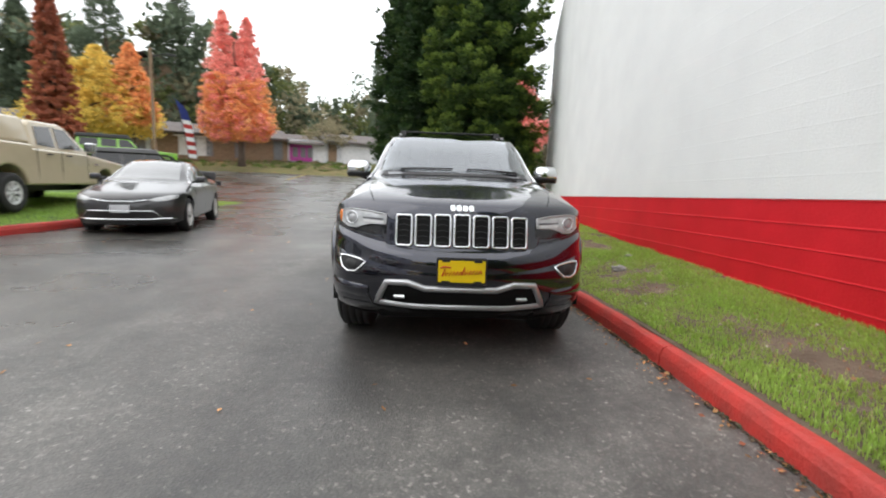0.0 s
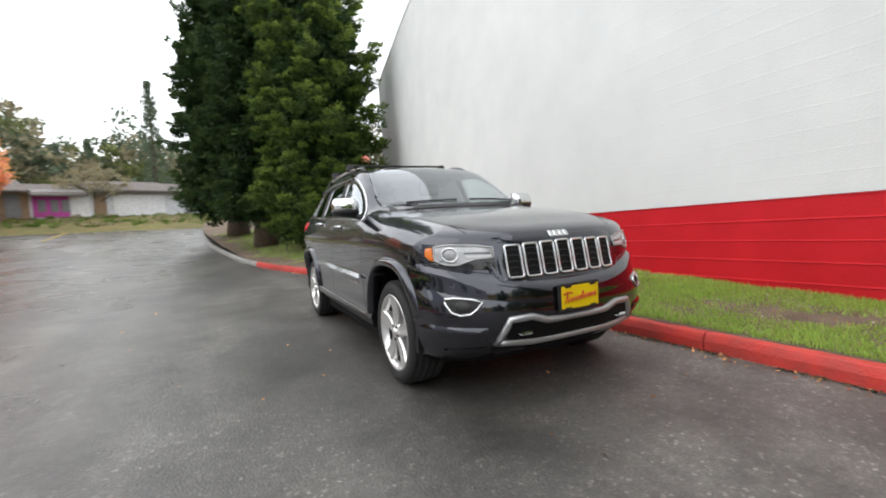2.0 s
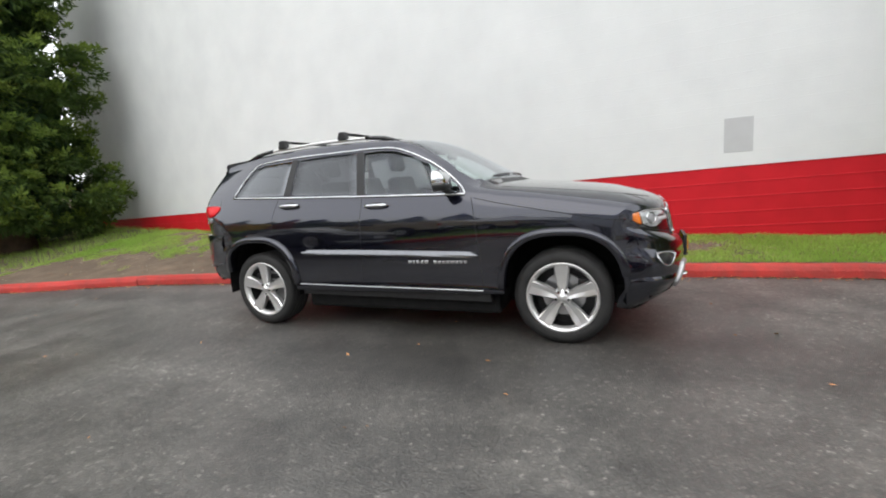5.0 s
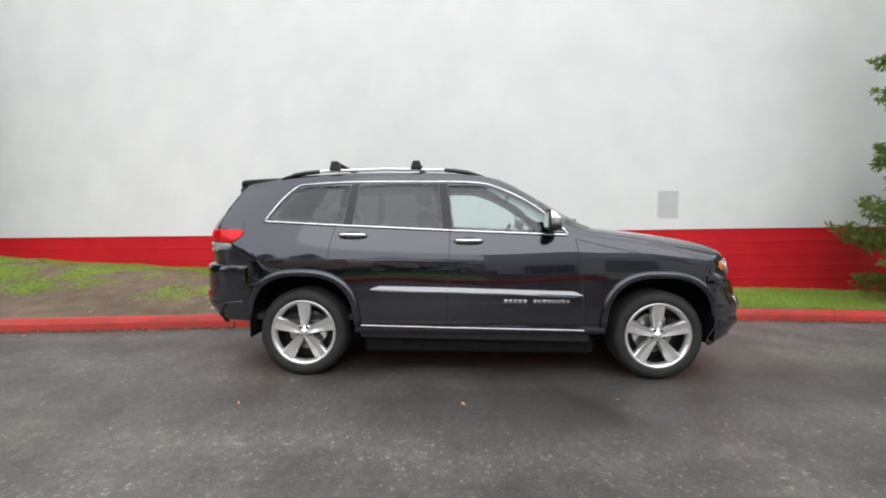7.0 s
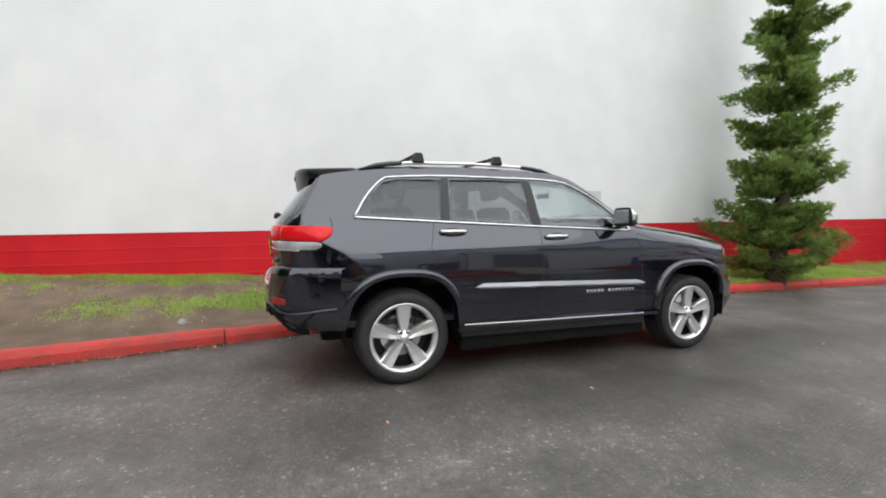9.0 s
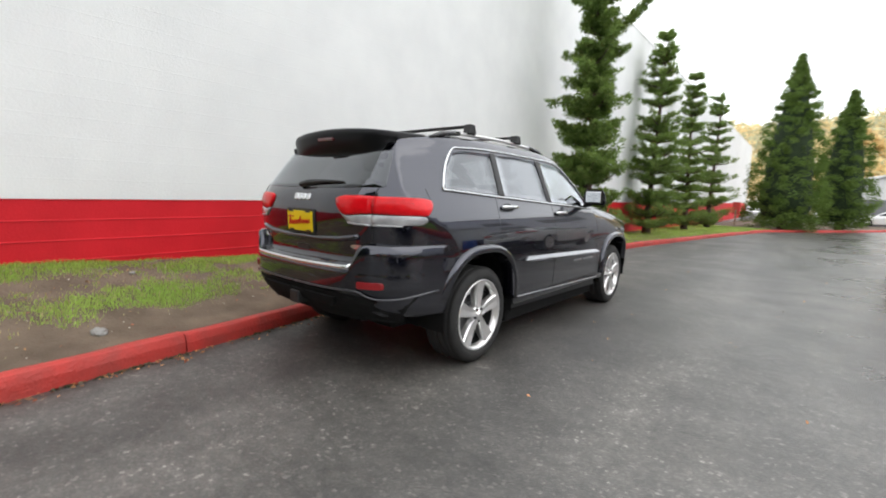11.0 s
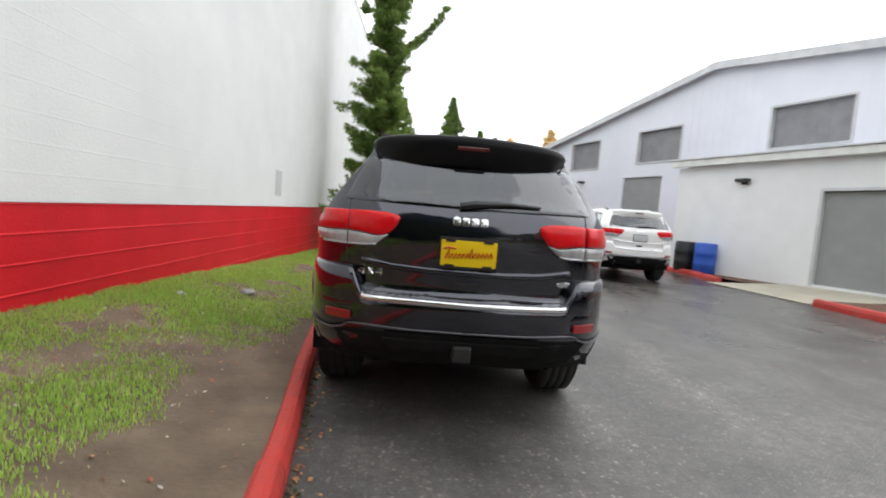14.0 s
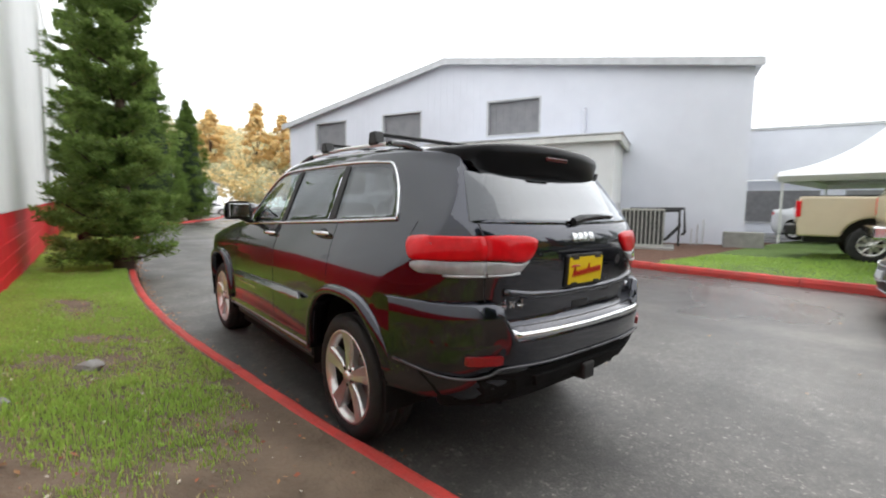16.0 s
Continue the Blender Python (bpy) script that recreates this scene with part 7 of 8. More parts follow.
# low building across the street
motel = thing("row_building", "long low brown-roofed row of shops with small fronts", "building", Matrix.Translation((-37, 31.5, 1.1)) @ Matrix.Rotation(math.atan2(14.5, 31), 4, "Z"))
for k, (x0, x1, zt, step) in enumerate(((0, 12, 5.3, 0), (12, 24, 5.3, 0.0), (24, 27.6, 5.0, 0.0), (27.6, 34.8, 5.45, 0.3), (34.8, 46, 5.35, 0.2))):
    part("wall", box((x0, 0.4, 0.2), (x1, 6, 4.5)), M["trim_grey"] if k != 1 else M["timber"], motel)
    bm = bmesh.new()
    q = [bm.verts.new(v) for v in ((x0, -0.6, zt - 1.15), (x1, -0.6, zt - 1.15), (x1, 4.5, zt + 0.15), (x0, 4.5, zt + 0.15), (x0, -0.6, zt - 1.0), (x1, -0.6, zt - 1.0), (x1, 4.5, zt + 0.32), (x0, 4.5, zt + 0.32))]
    for f in ((0, 1, 2, 3), (7, 6, 5, 4), (0, 4, 5, 1), (1, 5, 6, 2), (2, 6, 7, 3), (3, 7, 4, 0)):
        bm.faces.new([q[i] for i in f])
    part("roof", bm, M["roof_brown"], motel, "weathered brown roof")
for x, w, mat, lab in ((2, 2.2, "dark_window", ""), (6, 2.0, "white_plain", ""), (10, 1.6, "dark_window", ""), (14.2, 2.6, "white_plain", "white awning front"), (15.0, 0.7, "dark_window", ""), (16.5, 0.6, "dark_window", ""), (19.0, 0.9, "dark_window", ""), (21, 1.2, "timber", ""), (22.6, 0.9, "dark_window", ""), (24.2, 2.3, "magenta", "magenta painted shop front"), (26.6, 1.3, "white_plain", ""), (28.2, 0.9, "timber", "orange-brown timber door"), (29.6, 4.2, "white_plain", "white garage front"), (35.6, 0.7, "dark_window", ""), (36.8, 1.4, "white_plain", ""), (38.6, 1.0, "timber", "")):
    part("shop_front", box((x, 0.32, 2.2), (x + w, 0.4, 4.1)), M[mat], motel, lab)
for x in (24.5, 25.3, 26.0):
    part("shop_window", box((x, 0.28, 2.6), (x + 0.5, 0.32, 3.6)), M["dark_window"], motel)
part("awning", box((13.9, -0.3, 3.9), (17.2, 0.35, 4.0)), M["white_plain"], motel)
part("chimney", box((20.2, 2.0, 5.0), (20.6, 2.4, 5.9)), M["trim_grey"], motel)

house = thing("hill_house", "dark-roofed house among the firs on the hill", "house", pose(-41.5, 62, 14.8, 0, 0, 25))
part("wall", box((-3.5, -3, -6), (3.5, 3, 2)), M["timber"], house)
bm = slab([(-4.2, 1.9), (0, 3.4), (4.2, 1.9), (4.2, 1.7), (0, 3.2), (-4.2, 1.7)], 7, Matrix.Translation((0, -3.5, 0)))
part("roof", bm, M["roof_brown"], house)

# lamp mast, feather flag
mast = thing("lamp_mast", "grey wooden utility mast with a lamp arm", "lamp post", pose(-15.9, 20.5, 0.8))
part("pole", tube([(0, 0, -0.4), (0.05, 0, 3.5), (0.08, 0, 7.3)], [0.11, 0.09, 0.07], 8), M["timber"], mast)
part("lamp_arm", tube([(0.07, 0, 6.8), (0.6, 0.1, 7.0), (1.0, 0.15, 7.0)], 0.03, 6), M["dark_metal"], mast)
part("lamp_head", box((0.9, 0.05, 6.93), (1.35, 0.28, 7.05), 0.03), M["dark_metal"], mast)
flag = thing("feather_flag", "tall feather flag in blue, red and white stripes", "flag", pose(-11.6, 16.3, 1.0, 0, -5, 30))
part("pole", tube([(0, 0, -0.2), (-0.04, 0, 2.0), (-0.2, 0, 3.3), (-0.42, 0, 3.85), (-0.6, 0, 3.8)], 0.014, 6), M["dark_metal"], flag)
for k in range(14):
    t0, t1 = k / 14, (k + 1) / 14
    pts = []
    for t in (t0, t1):
        z = lerp(1.1, 3.8, t)
        xl = -0.02 - 0.5 * max(0.0, t - 0.35) ** 1.7
        pts.append((xl, z, 0.34 * math.sin(min(1.0, (1.02 - t) * 4) * math.pi / 2)))
    bm = bmesh.new()
    q = [bm.verts.new(v) for v in ((pts[0][0], 0, pts[0][1]), (pts[0][0] + pts[0][2], 0.05, pts[0][1] - 0.06), (pts[1][0] + pts[1][2], 0.05, pts[1][1] - 0.06), (pts[1][0], 0, pts[1][1]))]
    bm.faces.new(q)
    bmesh.ops.solidify(bm, geom=bm.faces[:], thickness=0.004)
    part("stripe", bm, M["navy"] if k > 8 else (M["red_kerb"] if k % 2 else M["canvas"]), flag)

# far end of the drive
far_shed = thing("far_shed", "distant white gabled shed at the end of the drive", "building", pose(-9.0, -62, 0.2, 0, 0, 12))
part("wall", slab([(-3.2, 0), (-3.2, 4.0), (0, 5.2), (3.2, 4.0), (3.2, 0)], -8), M["white_plain"], far_shed)
part("roof", slab([(-3.5, 3.95), (0, 5.3), (3.5, 3.95), (3.5, 4.1), (0, 5.48), (-3.5, 4.1)], -8.6, Matrix.Translation((0, 0.3, 0))), M["trim_grey"], far_shed)
part("doorway", box((-2.4, -0.02, 0), (1.6, 0.03, 2.8)), M["dark_window"], far_shed)
post = thing("marker_post", "orange-brown marker sign on a low post", "sign", pose(0.75, -30, 0.3))
part("post", box((-0.05, -0.05, 0), (0.05, 0.05, 1.0)), M["timber"], post)
part("board", box((-0.2, -0.03, 0.7), (0.2, 0.03, 1.5), 0.01), M["red_kerb"], post)

# ---- other vehicles ----
class Shell:
    """A car body lofted from lines along its length, closed by a curved nose and tail."""

    def __init__(self, lines, nose_z, nose_x, tail_z, tail_x):
        self.lines, self.nz, self.nx, self.tz, self.tx, self.memo = lines, nose_z, nose_x, tail_z, tail_x, {}

    def nose(self, x, z):
        return curve(self.nz, z) + curve(self.nx, abs(x))

    def tail(self, x, z):
        return curve(self.tz, z) + curve(self.tx, abs(x))

    def section(self, y):
        c = [(curve(a, y), curve(b, y)) for a, b, _ in self.lines]
        out = []
        for i in range(len(c) - 1):
            p0, p1, p2, p3 = c[max(i - 1, 0)], c[i], c[i + 1], c[min(i + 2, len(c) - 1)]
            if i == len(c) - 2:
                p3 = (-c[i][0], c[i][1])
            n = self.lines[i][2]
            for k in range(n):
                t = k / n
                out.append(tuple((2 * t ** 3 - 3 * t * t + 1) * p1[d] + (t ** 3 - 2 * t * t + t) * (p2[d] - p0[d]) * 0.42 + (3 * t * t - 2 * t ** 3) * p2[d] + (t ** 3 - t * t) * (p3[d] - p1[d]) * 0.42 for d in (0, 1)))
        return out + [c[-1]]

    def side(self, y, z):
        key = round(y, 2)
        if key not in self.memo:
            s = self.section(key)[self.lines[0][2]:]
            hi = max(range(len(s)), key=lambda i: s[i][1] if s[i][0] > 0.45 else 0)
            self.memo[key] = ([p[1] for p in s[:hi]], [p[0] for p in s[:hi]])
        return float(np.interp(z, *self.memo[key]))

    def over(self, x, y):
        s = self.section(y)
        s = s[len(s) * 2 // 3:]
        return float(np.interp(abs(x), [p[0] for p in s[::-1]], [p[1] for p in s[::-1]]))

    def on_side(self, sign):
        return lambda y, z, h: (sign * (self.side(y, z) + h), y, z)

    def on_nose(self, x, z, h):
        return (x, self.nose(x, z) - h, z)

    def on_tail(self, x, z, h):
        return (x, self.tail(x, z) + h, z)

    def on_top(self, x, y, h):
        return (x, y, self.over(x, y) + h)

    def mesh(self, y0, y1, count, arches, arch_z, arch_r, zc=0.6):
        bm = bmesh.new()
        rings = []
        for y in spread(y0, y1, count):
            half = self.section(y)
            ring = [bm.verts.new((x, min(max(y, self.nose(x, z)), self.tail(x, z)), z)) for x, z in half + [(-x, z) for x, z in half[-2:0:-1]]]
            rings.append(ring)
        n = len(rings[0])
        for a, b in zip(rings, rings[1:]):
            for k in range(n):
                bm.faces.new((a[k], a[(k + 1) % n], b[(k + 1) % n], b[k]))
        for ring, fn in ((rings[0], self.nose), (rings[-1], self.tail)):
            last = ring
            for s in spread(1, 0, 16)[1:-1]:
                nxt = [bm.verts.new((v.co.x * s, fn(v.co.x * s, zc + (v.co.z - zc) * s), zc + (v.co.z - zc) * s)) for v in ring]
                for k in range(n):
                    bm.faces.new((last[k], last[(k + 1) % n], nxt[(k + 1) % n], nxt[k]))
                last = nxt
            bm.faces.new(last)
        bmesh.ops.remove_doubles(bm, verts=bm.verts, dist=0.0015)
        bmesh.ops.recalc_face_normals(bm, faces=bm.faces)
        gone = [f for f in bm.faces if abs(f.calc_center_median().x) > 0.45 and any((f.calc_center_median().y - w) ** 2 + (f.calc_center_median().z - arch_z) ** 2 < arch_r ** 2 for w in arches)]
        bmesh.ops.delete(bm, geom=gone, context="FACES")
        for v in bm.verts:
            if v.link_faces and v.is_boundary and abs(v.co.x) > 0.45 and v.co.z > arch_z - 0.05:
                w = min(arches, key=lambda q: abs(q - v.co.y))
                d = Vector((v.co.y - w, v.co.z - arch_z)).normalized() * arch_r
                v.co.y, v.co.z = w + d.x, arch_z + d.y
        return bm


def well(parent, sx, w, r, z):
    bm = bmesh.new()
    a = spread(-25, 205, 16)
    r0 = [bm.verts.new((sx * 0.87, w + r * math.cos(radians(k)), z + r * math.sin(radians(k)))) for k in a]
    r1 = [bm.verts.new((sx * 0.45, v.co.y, v.co.z)) for v in r0]
    for k in range(len(a) - 1):
        bm.faces.new((r0[k], r0[k + 1], r1[k + 1], r1[k]))
    bm.faces.new(r1)
    part("wheel_well", bm, M["black"], parent)


SEDAN = Shell([
    ([(-3, 0), (3, 0)], [(-3, 0.2), (3, 0.22)], 4),
    ([(-3, 0.74), (-1.4, 0.8), (1.4, 0.8), (3, 0.76)], [(-3, 0.2), (3, 0.24)], 3),
    ([(-3, 0.86), (0, 0.88), (3, 0.86)], [(-3, 0.36), (3, 0.4)], 5),
    ([(-3, 0.88), (-1.4, 0.915), (0, 0.9), (1.4, 0.92), (3, 0.88)], [(-3, 0.54), (0, 0.62), (3, 0.68)], 5),
    ([(-3, 0.84), (-1.4, 0.89), (1.4, 0.89), (3, 0.82)], [(-3, 0.66), (-1.5, 0.76), (0, 0.84), (3, 0.9)], 5),
    ([(-3, 0.66), (-2.0, 0.74), (-1, 0.8), (0.5, 0.79), (1.5, 0.74), (3, 0.66)], [(-3, 0.68), (-2.1, 0.77), (-1.3, 0.89), (-0.9, 0.95), (0.5, 1.0), (1.6, 1.04), (2.3, 1.05), (3, 1.0)], 9),
    ([(-3, 0.5), (-1.2, 0.62), (-0.8, 0.67), (0, 0.58), (0.8, 0.56), (1.4, 0.6), (1.9, 0.62), (3, 0.55)], [(-3, 0.7), (-2.1, 0.81), (-1.2, 0.945), (-0.85, 1.0), (-0.4, 1.22), (0, 1.36), (0.5, 1.405), (0.9, 1.37), (1.4, 1.22), (1.8, 1.09), (2.3, 1.07), (3, 1.0)], 5),
    ([(-3, 0.3), (-1, 0.42), (0.5, 0.42), (3, 0.36)], [(-3, 0.7), (-2.1, 0.82), (-1.2, 0.965), (-0.95, 1.0), (-0.4, 1.27), (0, 1.42), (0.5, 1.465), (0.9, 1.44), (1.4, 1.28), (1.85, 1.1), (2.3, 1.08), (3, 1.0)], 5),
    ([(-3, 0), (3, 0)], [(-3, 0.7), (-2.1, 0.825), (-1.2, 0.97), (-1.0, 1.005), (-0.4, 1.29), (0, 1.44), (0.5, 1.485), (0.9, 1.46), (1.4, 1.3), (1.85, 1.11), (2.3, 1.085), (3, 1.0)], 0),
], [(0.15, -2.2), (0.25, -2.32), (0.4, -2.4), (0.55, -2.4), (0.66, -2.36), (0.74, -2.28), (0.8, -2.1), (0.95, -1.3)], [(0, 0), (0.3, 0.02), (0.5, 0.08), (0.65, 0.18), (0.75, 0.3), (0.84, 0.5), (0.92, 0.95)],
    [(0.2, 2.3), (0.4, 2.42), (0.6, 2.45), (0.85, 2.43), (1.0, 2.4), (1.06, 2.36), (1.1, 2.2), (1.5, 0.8)], [(0, 0), (0.4, -0.02), (0.6, -0.08), (0.75, -0.2), (0.84, -0.42), (0.92, -0.9)])


def sedan(label, m, paint):
    car = thing("sedan", label, "car", m)
    S, black, chrome = SEDAN, M["black"], M["chrome"]
    part("body", S.mesh(-2.45, 2.5, 130, (-1.37, 1.37), 0.36, 0.375), paint, car, smooth=True)
    part("underbody", box((-0.7, -2, 0.16), (0.7, 2.1, 0.24)), black, car)
    for s in (-1, 1):
        for w in (-1.37, 1.37):
            well(car, s, w, 0.38, 0.36)
            wheel(car, s * 0.79, w, 0.335, 0.335, 0.23, 0.22, 10, None, s)
        for poly in ([(0.12, 0.985), (0.14, 1.35), (-0.1, 1.31), (-0.45, 1.15), (-0.72, 0.985)], [(0.95, 1.02), (0.85, 1.31), (0.5, 1.365), (0.2, 1.36), (0.17, 0.99)], [(1.4, 1.06), (1.05, 1.25), (0.93, 1.28), (1.02, 1.03)]):
            part("side_glass", panel(poly, S.on_side(s), 0.003, 0.008, 3, 0.06), M["gloss_black"], car, smooth=True)
        part("window_trim", tube(trace([(1.45, 1.05), (1.05, 1.27), (0.5, 1.385), (0.1, 1.37), (-0.45, 1.17), (-0.78, 0.97)], S.on_side(s), 0.004, closed=False), 0.008, 5), chrome, car)
        for gap in ([(-0.82, 0.95), (-0.88, 0.6), (-0.9, 0.3)], [(0.15, 0.97), (0.18, 0.3)], [(0.98, 1.0), (0.95, 0.65)]):
            part("panel_gap", tube(trace(gap, S.on_side(s), -0.001, closed=False), 0.0035, 4), black, car)
        mir = part("wing_mirror", box((s * 0.98 - 0.1, -0.72, 0.99), (s * 0.98 + 0.1, -0.6, 1.12), 0.04), paint, car)
        part("mirror_arm", tube([(s * 0.8, -0.66, 0.98), (s * 0.92, -0.66, 1.03)], 0.025, 6), black, mir)
        part("headlight", panel([(s * x, z) for x, z in ((0.42, 0.655), (0.55, 0.7), (0.72, 0.74), (0.82, 0.75), (0.82, 0.69), (0.7, 0.64), (0.55, 0.625))], S.on_nose, 0.004, 0.008, 4, 0.03, 0.006), M["clear_lens"], car, "swept clear headlamp", True)
        part("fog_slot", panel([(s * x, z) for x, z in ((0.62, 0.4), (0.78, 0.43), (0.8, 0.38), (0.64, 0.36))], S.on_nose, 0.003, 0.008, 2, 0.03), black, car)
        part("door_handle", tube([S.on_side(s)(y, 0.89, 0.02) for y in spread(0.12, -0.1, 4)], 0.012, 6), paint, car)
        part("tail_lamp", panel([(s * x, z) for x, z in ((0.45, 0.95), (0.78, 0.98), (0.8, 0.88), (0.48, 0.86))], S.on_tail, 0.006, 0.01, 3, 0.04), M["red_lens"], car)
    part("windscreen", panel([(-0.6, -0.86), (0, -0.97), (0.6, -0.86), (0.5, -0.2), (0.42, 0.0), (0, 0.03), (-0.42, 0.0), (-0.5, -0.2)], S.on_top, 0.003, 0.008, 6, 0.06), M["car_screen"], car, "windscreen reflecting the sky", True)
    part("rear_glass", panel([(-0.5, 1.72), (0.5, 1.72), (0.4, 1.0), (-0.4, 1.0)], S.on_top, 0.003, 0.008, 5, 0.06), M["gloss_black"], car, smooth=True)
    part("upper_grille", panel([(-0.44, 0.655), (0, 0.665), (0.44, 0.655), (0.36, 0.6), (0, 0.585), (-0.36, 0.6)], S.on_nose, 0.003, 0.008, 3, 0.04), black, car)
    part("winged_trim", tube(trace([(-0.42, 0.655), (-0.2, 0.625), (0.2, 0.625), (0.42, 0.655)], S.on_nose, 0.008, closed=False), 0.012, 6), chrome, car, "chrome winged strip")
    low = [(-0.6, 0.36), (-0.48, 0.45), (0.48, 0.45), (0.6, 0.36), (0.45, 0.3), (-0.45, 0.3)]
    part("lower_grille", panel(low, S.on_nose, 0.003, 0.008, 3, 0.05), black, car)
    part("lower_edge_line", tube(trace([(-0.8, 0.3), (-0.64, 0.31), (-0.46, 0.3), (0.46, 0.3), (0.64, 0.31), (0.8, 0.3)], S.on_nose, 0.008, closed=False), 0.014, 6), chrome, car)
    part("lower_edge_line", tube(trace([(-0.62, 0.34), (-0.5, 0.455), (0.5, 0.455), (0.62, 0.34)], S.on_nose, 0.008, closed=False), 0.01, 6), chrome, car)
    part("front_plate", panel(rounded(-0.15, 0.15, 0.42, 0.56, 0.01), S.on_nose, 0.014, 0.01, 2, 0.05), M["trim_grey"], car, "pale blank number plate")
    return car


sedan("charcoal grey saloon car with chrome grille strip, parked at the kerb", pose(-6.45, 5.25, 0.07, 0, 0, 16), M["paint_grey"])


def prism(outline, x0, x1, taper=0.0, bevel=0.04, top=1.0):
    """A solid from a side outline (y, z), between two x; its upper part narrows by taper."""
    bm = bmesh.new()
    f = bm.faces.new([bm.verts.new((x0, y, z)) for y, z in outline])
    r = bmesh.ops.extrude_face_region(bm, geom=[f])
    bmesh.ops.translate(bm, vec=(x1 - x0, 0, 0), verts=[v for v in r["geom"] if isinstance(v, bmesh.types.BMVert)])
    bmesh.ops.recalc_face_normals(bm, faces=bm.faces)
    zs = [z for _, z in outline]
    z0, z1 = min(zs), max(zs)
    for v in bm.verts:
        v.co.x *= 1 - taper * (v.co.z - z0) / (z1 - z0)
    if bevel:
        bmesh.ops.bevel(bm, geom=bm.edges[:], offset=bevel, segments=3, affect="EDGES", profile=0.5)
    return bm


def arch_outline(y0, y1, z0, z1, wheels, r, top):
    """Lower body outline with round wheel openings; top: the upper edge from the tail to the nose."""
    pts = [(y0, z0)]
    for w in sorted(wheels):
        pts += [(w + r * math.cos(radians(a)), max(z0, z0 - 0.08 + r * math.sin(radians(a)))) for a in spread(172, 8, 12)]
    return pts + [(y1, z0)] + top


def pickup(label, m, paint, canopy):
    """Nose towards +y; origin at the rear axle."""
    car = thing("pickup_truck", label, "pickup", m)
    black, chrome = M["black"], M["chrome"]
    low = arch_outline(-1.25, 4.6, 0.55, 1.4, (0.0, 3.58), 0.5, [(4.62, 0.8), (4.55, 1.15), (3.2, 1.28), (2.75, 1.32), (0.75, 1.34), (0.75, 1.42), (-1.22, 1.45), (-1.27, 1.2)])
    part("body", prism(low, -0.98, 0.98, 0.03, 0.05), paint, car, smooth=False)
    cab = [(0.78, 1.3), (0.86, 1.85), (1.0, 1.95), (2.0, 1.97), (2.25, 1.9), (2.95, 1.35), (2.9, 1.28)]
    part("cab", prism(cab, -0.9, 0.9, 0.16, 0.06), paint, car)
    if canopy:
        part("canopy", prism([(-1.22, 1.43), (-1.05, 1.93), (0.7, 1.97), (0.74, 1.43)], -0.92, 0.92, 0.12, 0.06), paint, car, "matching truck bed canopy")
    else:
        part("bed_rail", box((-0.93, -1.2, 1.44), (0.93, 0.7, 1.46), 0.008), black, car)
    for s in (-1, 1):
        wins = [[(1.0, 1.42), (1.05, 1.82), (1.62, 1.86), (1.6, 1.4)], [(1.72, 1.4), (1.74, 1.86), (2.15, 1.84), (2.62, 1.45), (2.6, 1.4)]]
        if canopy:
            wins.append([(-0.9, 1.5), (-0.8, 1.82), (0.45, 1.85), (0.5, 1.48)])
        for poly in wins:
            part("side_glass", panel(poly, lambda y, z, h, s=s: (s * (0.9 * (1 - 0.155 * (z - 1.28) / 0.69) + h + 0.006), y, z), 0.006, 0.012, 2, 0.1), M["gloss_black"], car)
        for y in (1.15, 1.85):
            part("door_handle", box((s * 0.97, y, 1.22), (s * 1.0, y + 0.18, 1.25), 0.008), black, car)
        for y in (0.82, 1.66, 2.72):
            part("panel_gap", box((s * 0.972 - 0.004, y, 0.6), (s * 0.972 + 0.004, y + 0.008, 1.33)), black, car)
        part("wing_mirror", box((s * 1.12 - 0.12, 2.5, 1.35), (s * 1.12 + 0.12, 2.62, 1.6), 0.03), chrome if canopy else black, car)
        part("tail_lamp", box((s * 0.93 - 0.05, -1.285, 0.98), (s * 0.93 + 0.055, -1.19, 1.34), 0.015), M["red_lens"], car, "red tail lamp")
        part("headlight", box((s * 0.83 - 0.16, 4.5, 0.95), (s * 0.83 + 0.14, 4.62, 1.14), 0.03), M["clear_lens"], car)
        part("emblem_bar", box((s * 0.985 - 0.004, 2.95, 1.05), (s * 0.985 + 0.004, 3.2, 1.11)), chrome, car)
        for w in (0.0, 3.58):
            wheel(car, s * 0.86, w, 0.4, 0.4, 0.23, 0.27, 8, M["white_plain"] if canopy else None, s)
            part("wheel_well", box((s * 0.5 - 0.08, w - 0.48, 0.45), (s * 0.5 + 0.08, w + 0.48, 1.0)), black, car)
    part("windscreen", panel([(-0.78, 0.0), (0.78, 0.0), (0.7, 1.0), (-0.7, 1.0)], lambda x, t, h: (x, lerp(2.92, 2.28, t) + h, lerp(1.37, 1.88, t) + h), 0.03, 0.012, 3, 0.1), M["gloss_black"], car)
    part("rear_bumper", box((-0.98, -1.45, 0.58), (0.98, -1.25, 0.8), 0.03), black if not canopy else chrome, car)
    part("front_bumper", box((-0.99, 4.55, 0.5), (0.99, 4.78, 0.8), 0.05), chrome, car)
    part("tailgate_panel", box((-0.75, -1.285, 0.86), (0.75, -1.265, 1.38), 0.01), paint, car)
    part("grille", box((-0.6, 4.56, 0.82), (0.6, 4.63, 1.14), 0.02), chrome, car)
    part("chassis", box((-0.45, -1.1, 0.4), (0.45, 4.3, 0.6)), black, car)
    return car


pickup("sand-coloured crew cab pickup with a bed canopy, parked on the lawn", pose(-9.53, 3.8, lawn(-9.5, 5), 0, 0, 11), M["paint_sand"], True)
pickup("sand-coloured pickup with an open bed and black bumper, on the lawn", pose(-11.7, 2.07, 0.28, 0, 0, 13), M["paint_sand"], False)


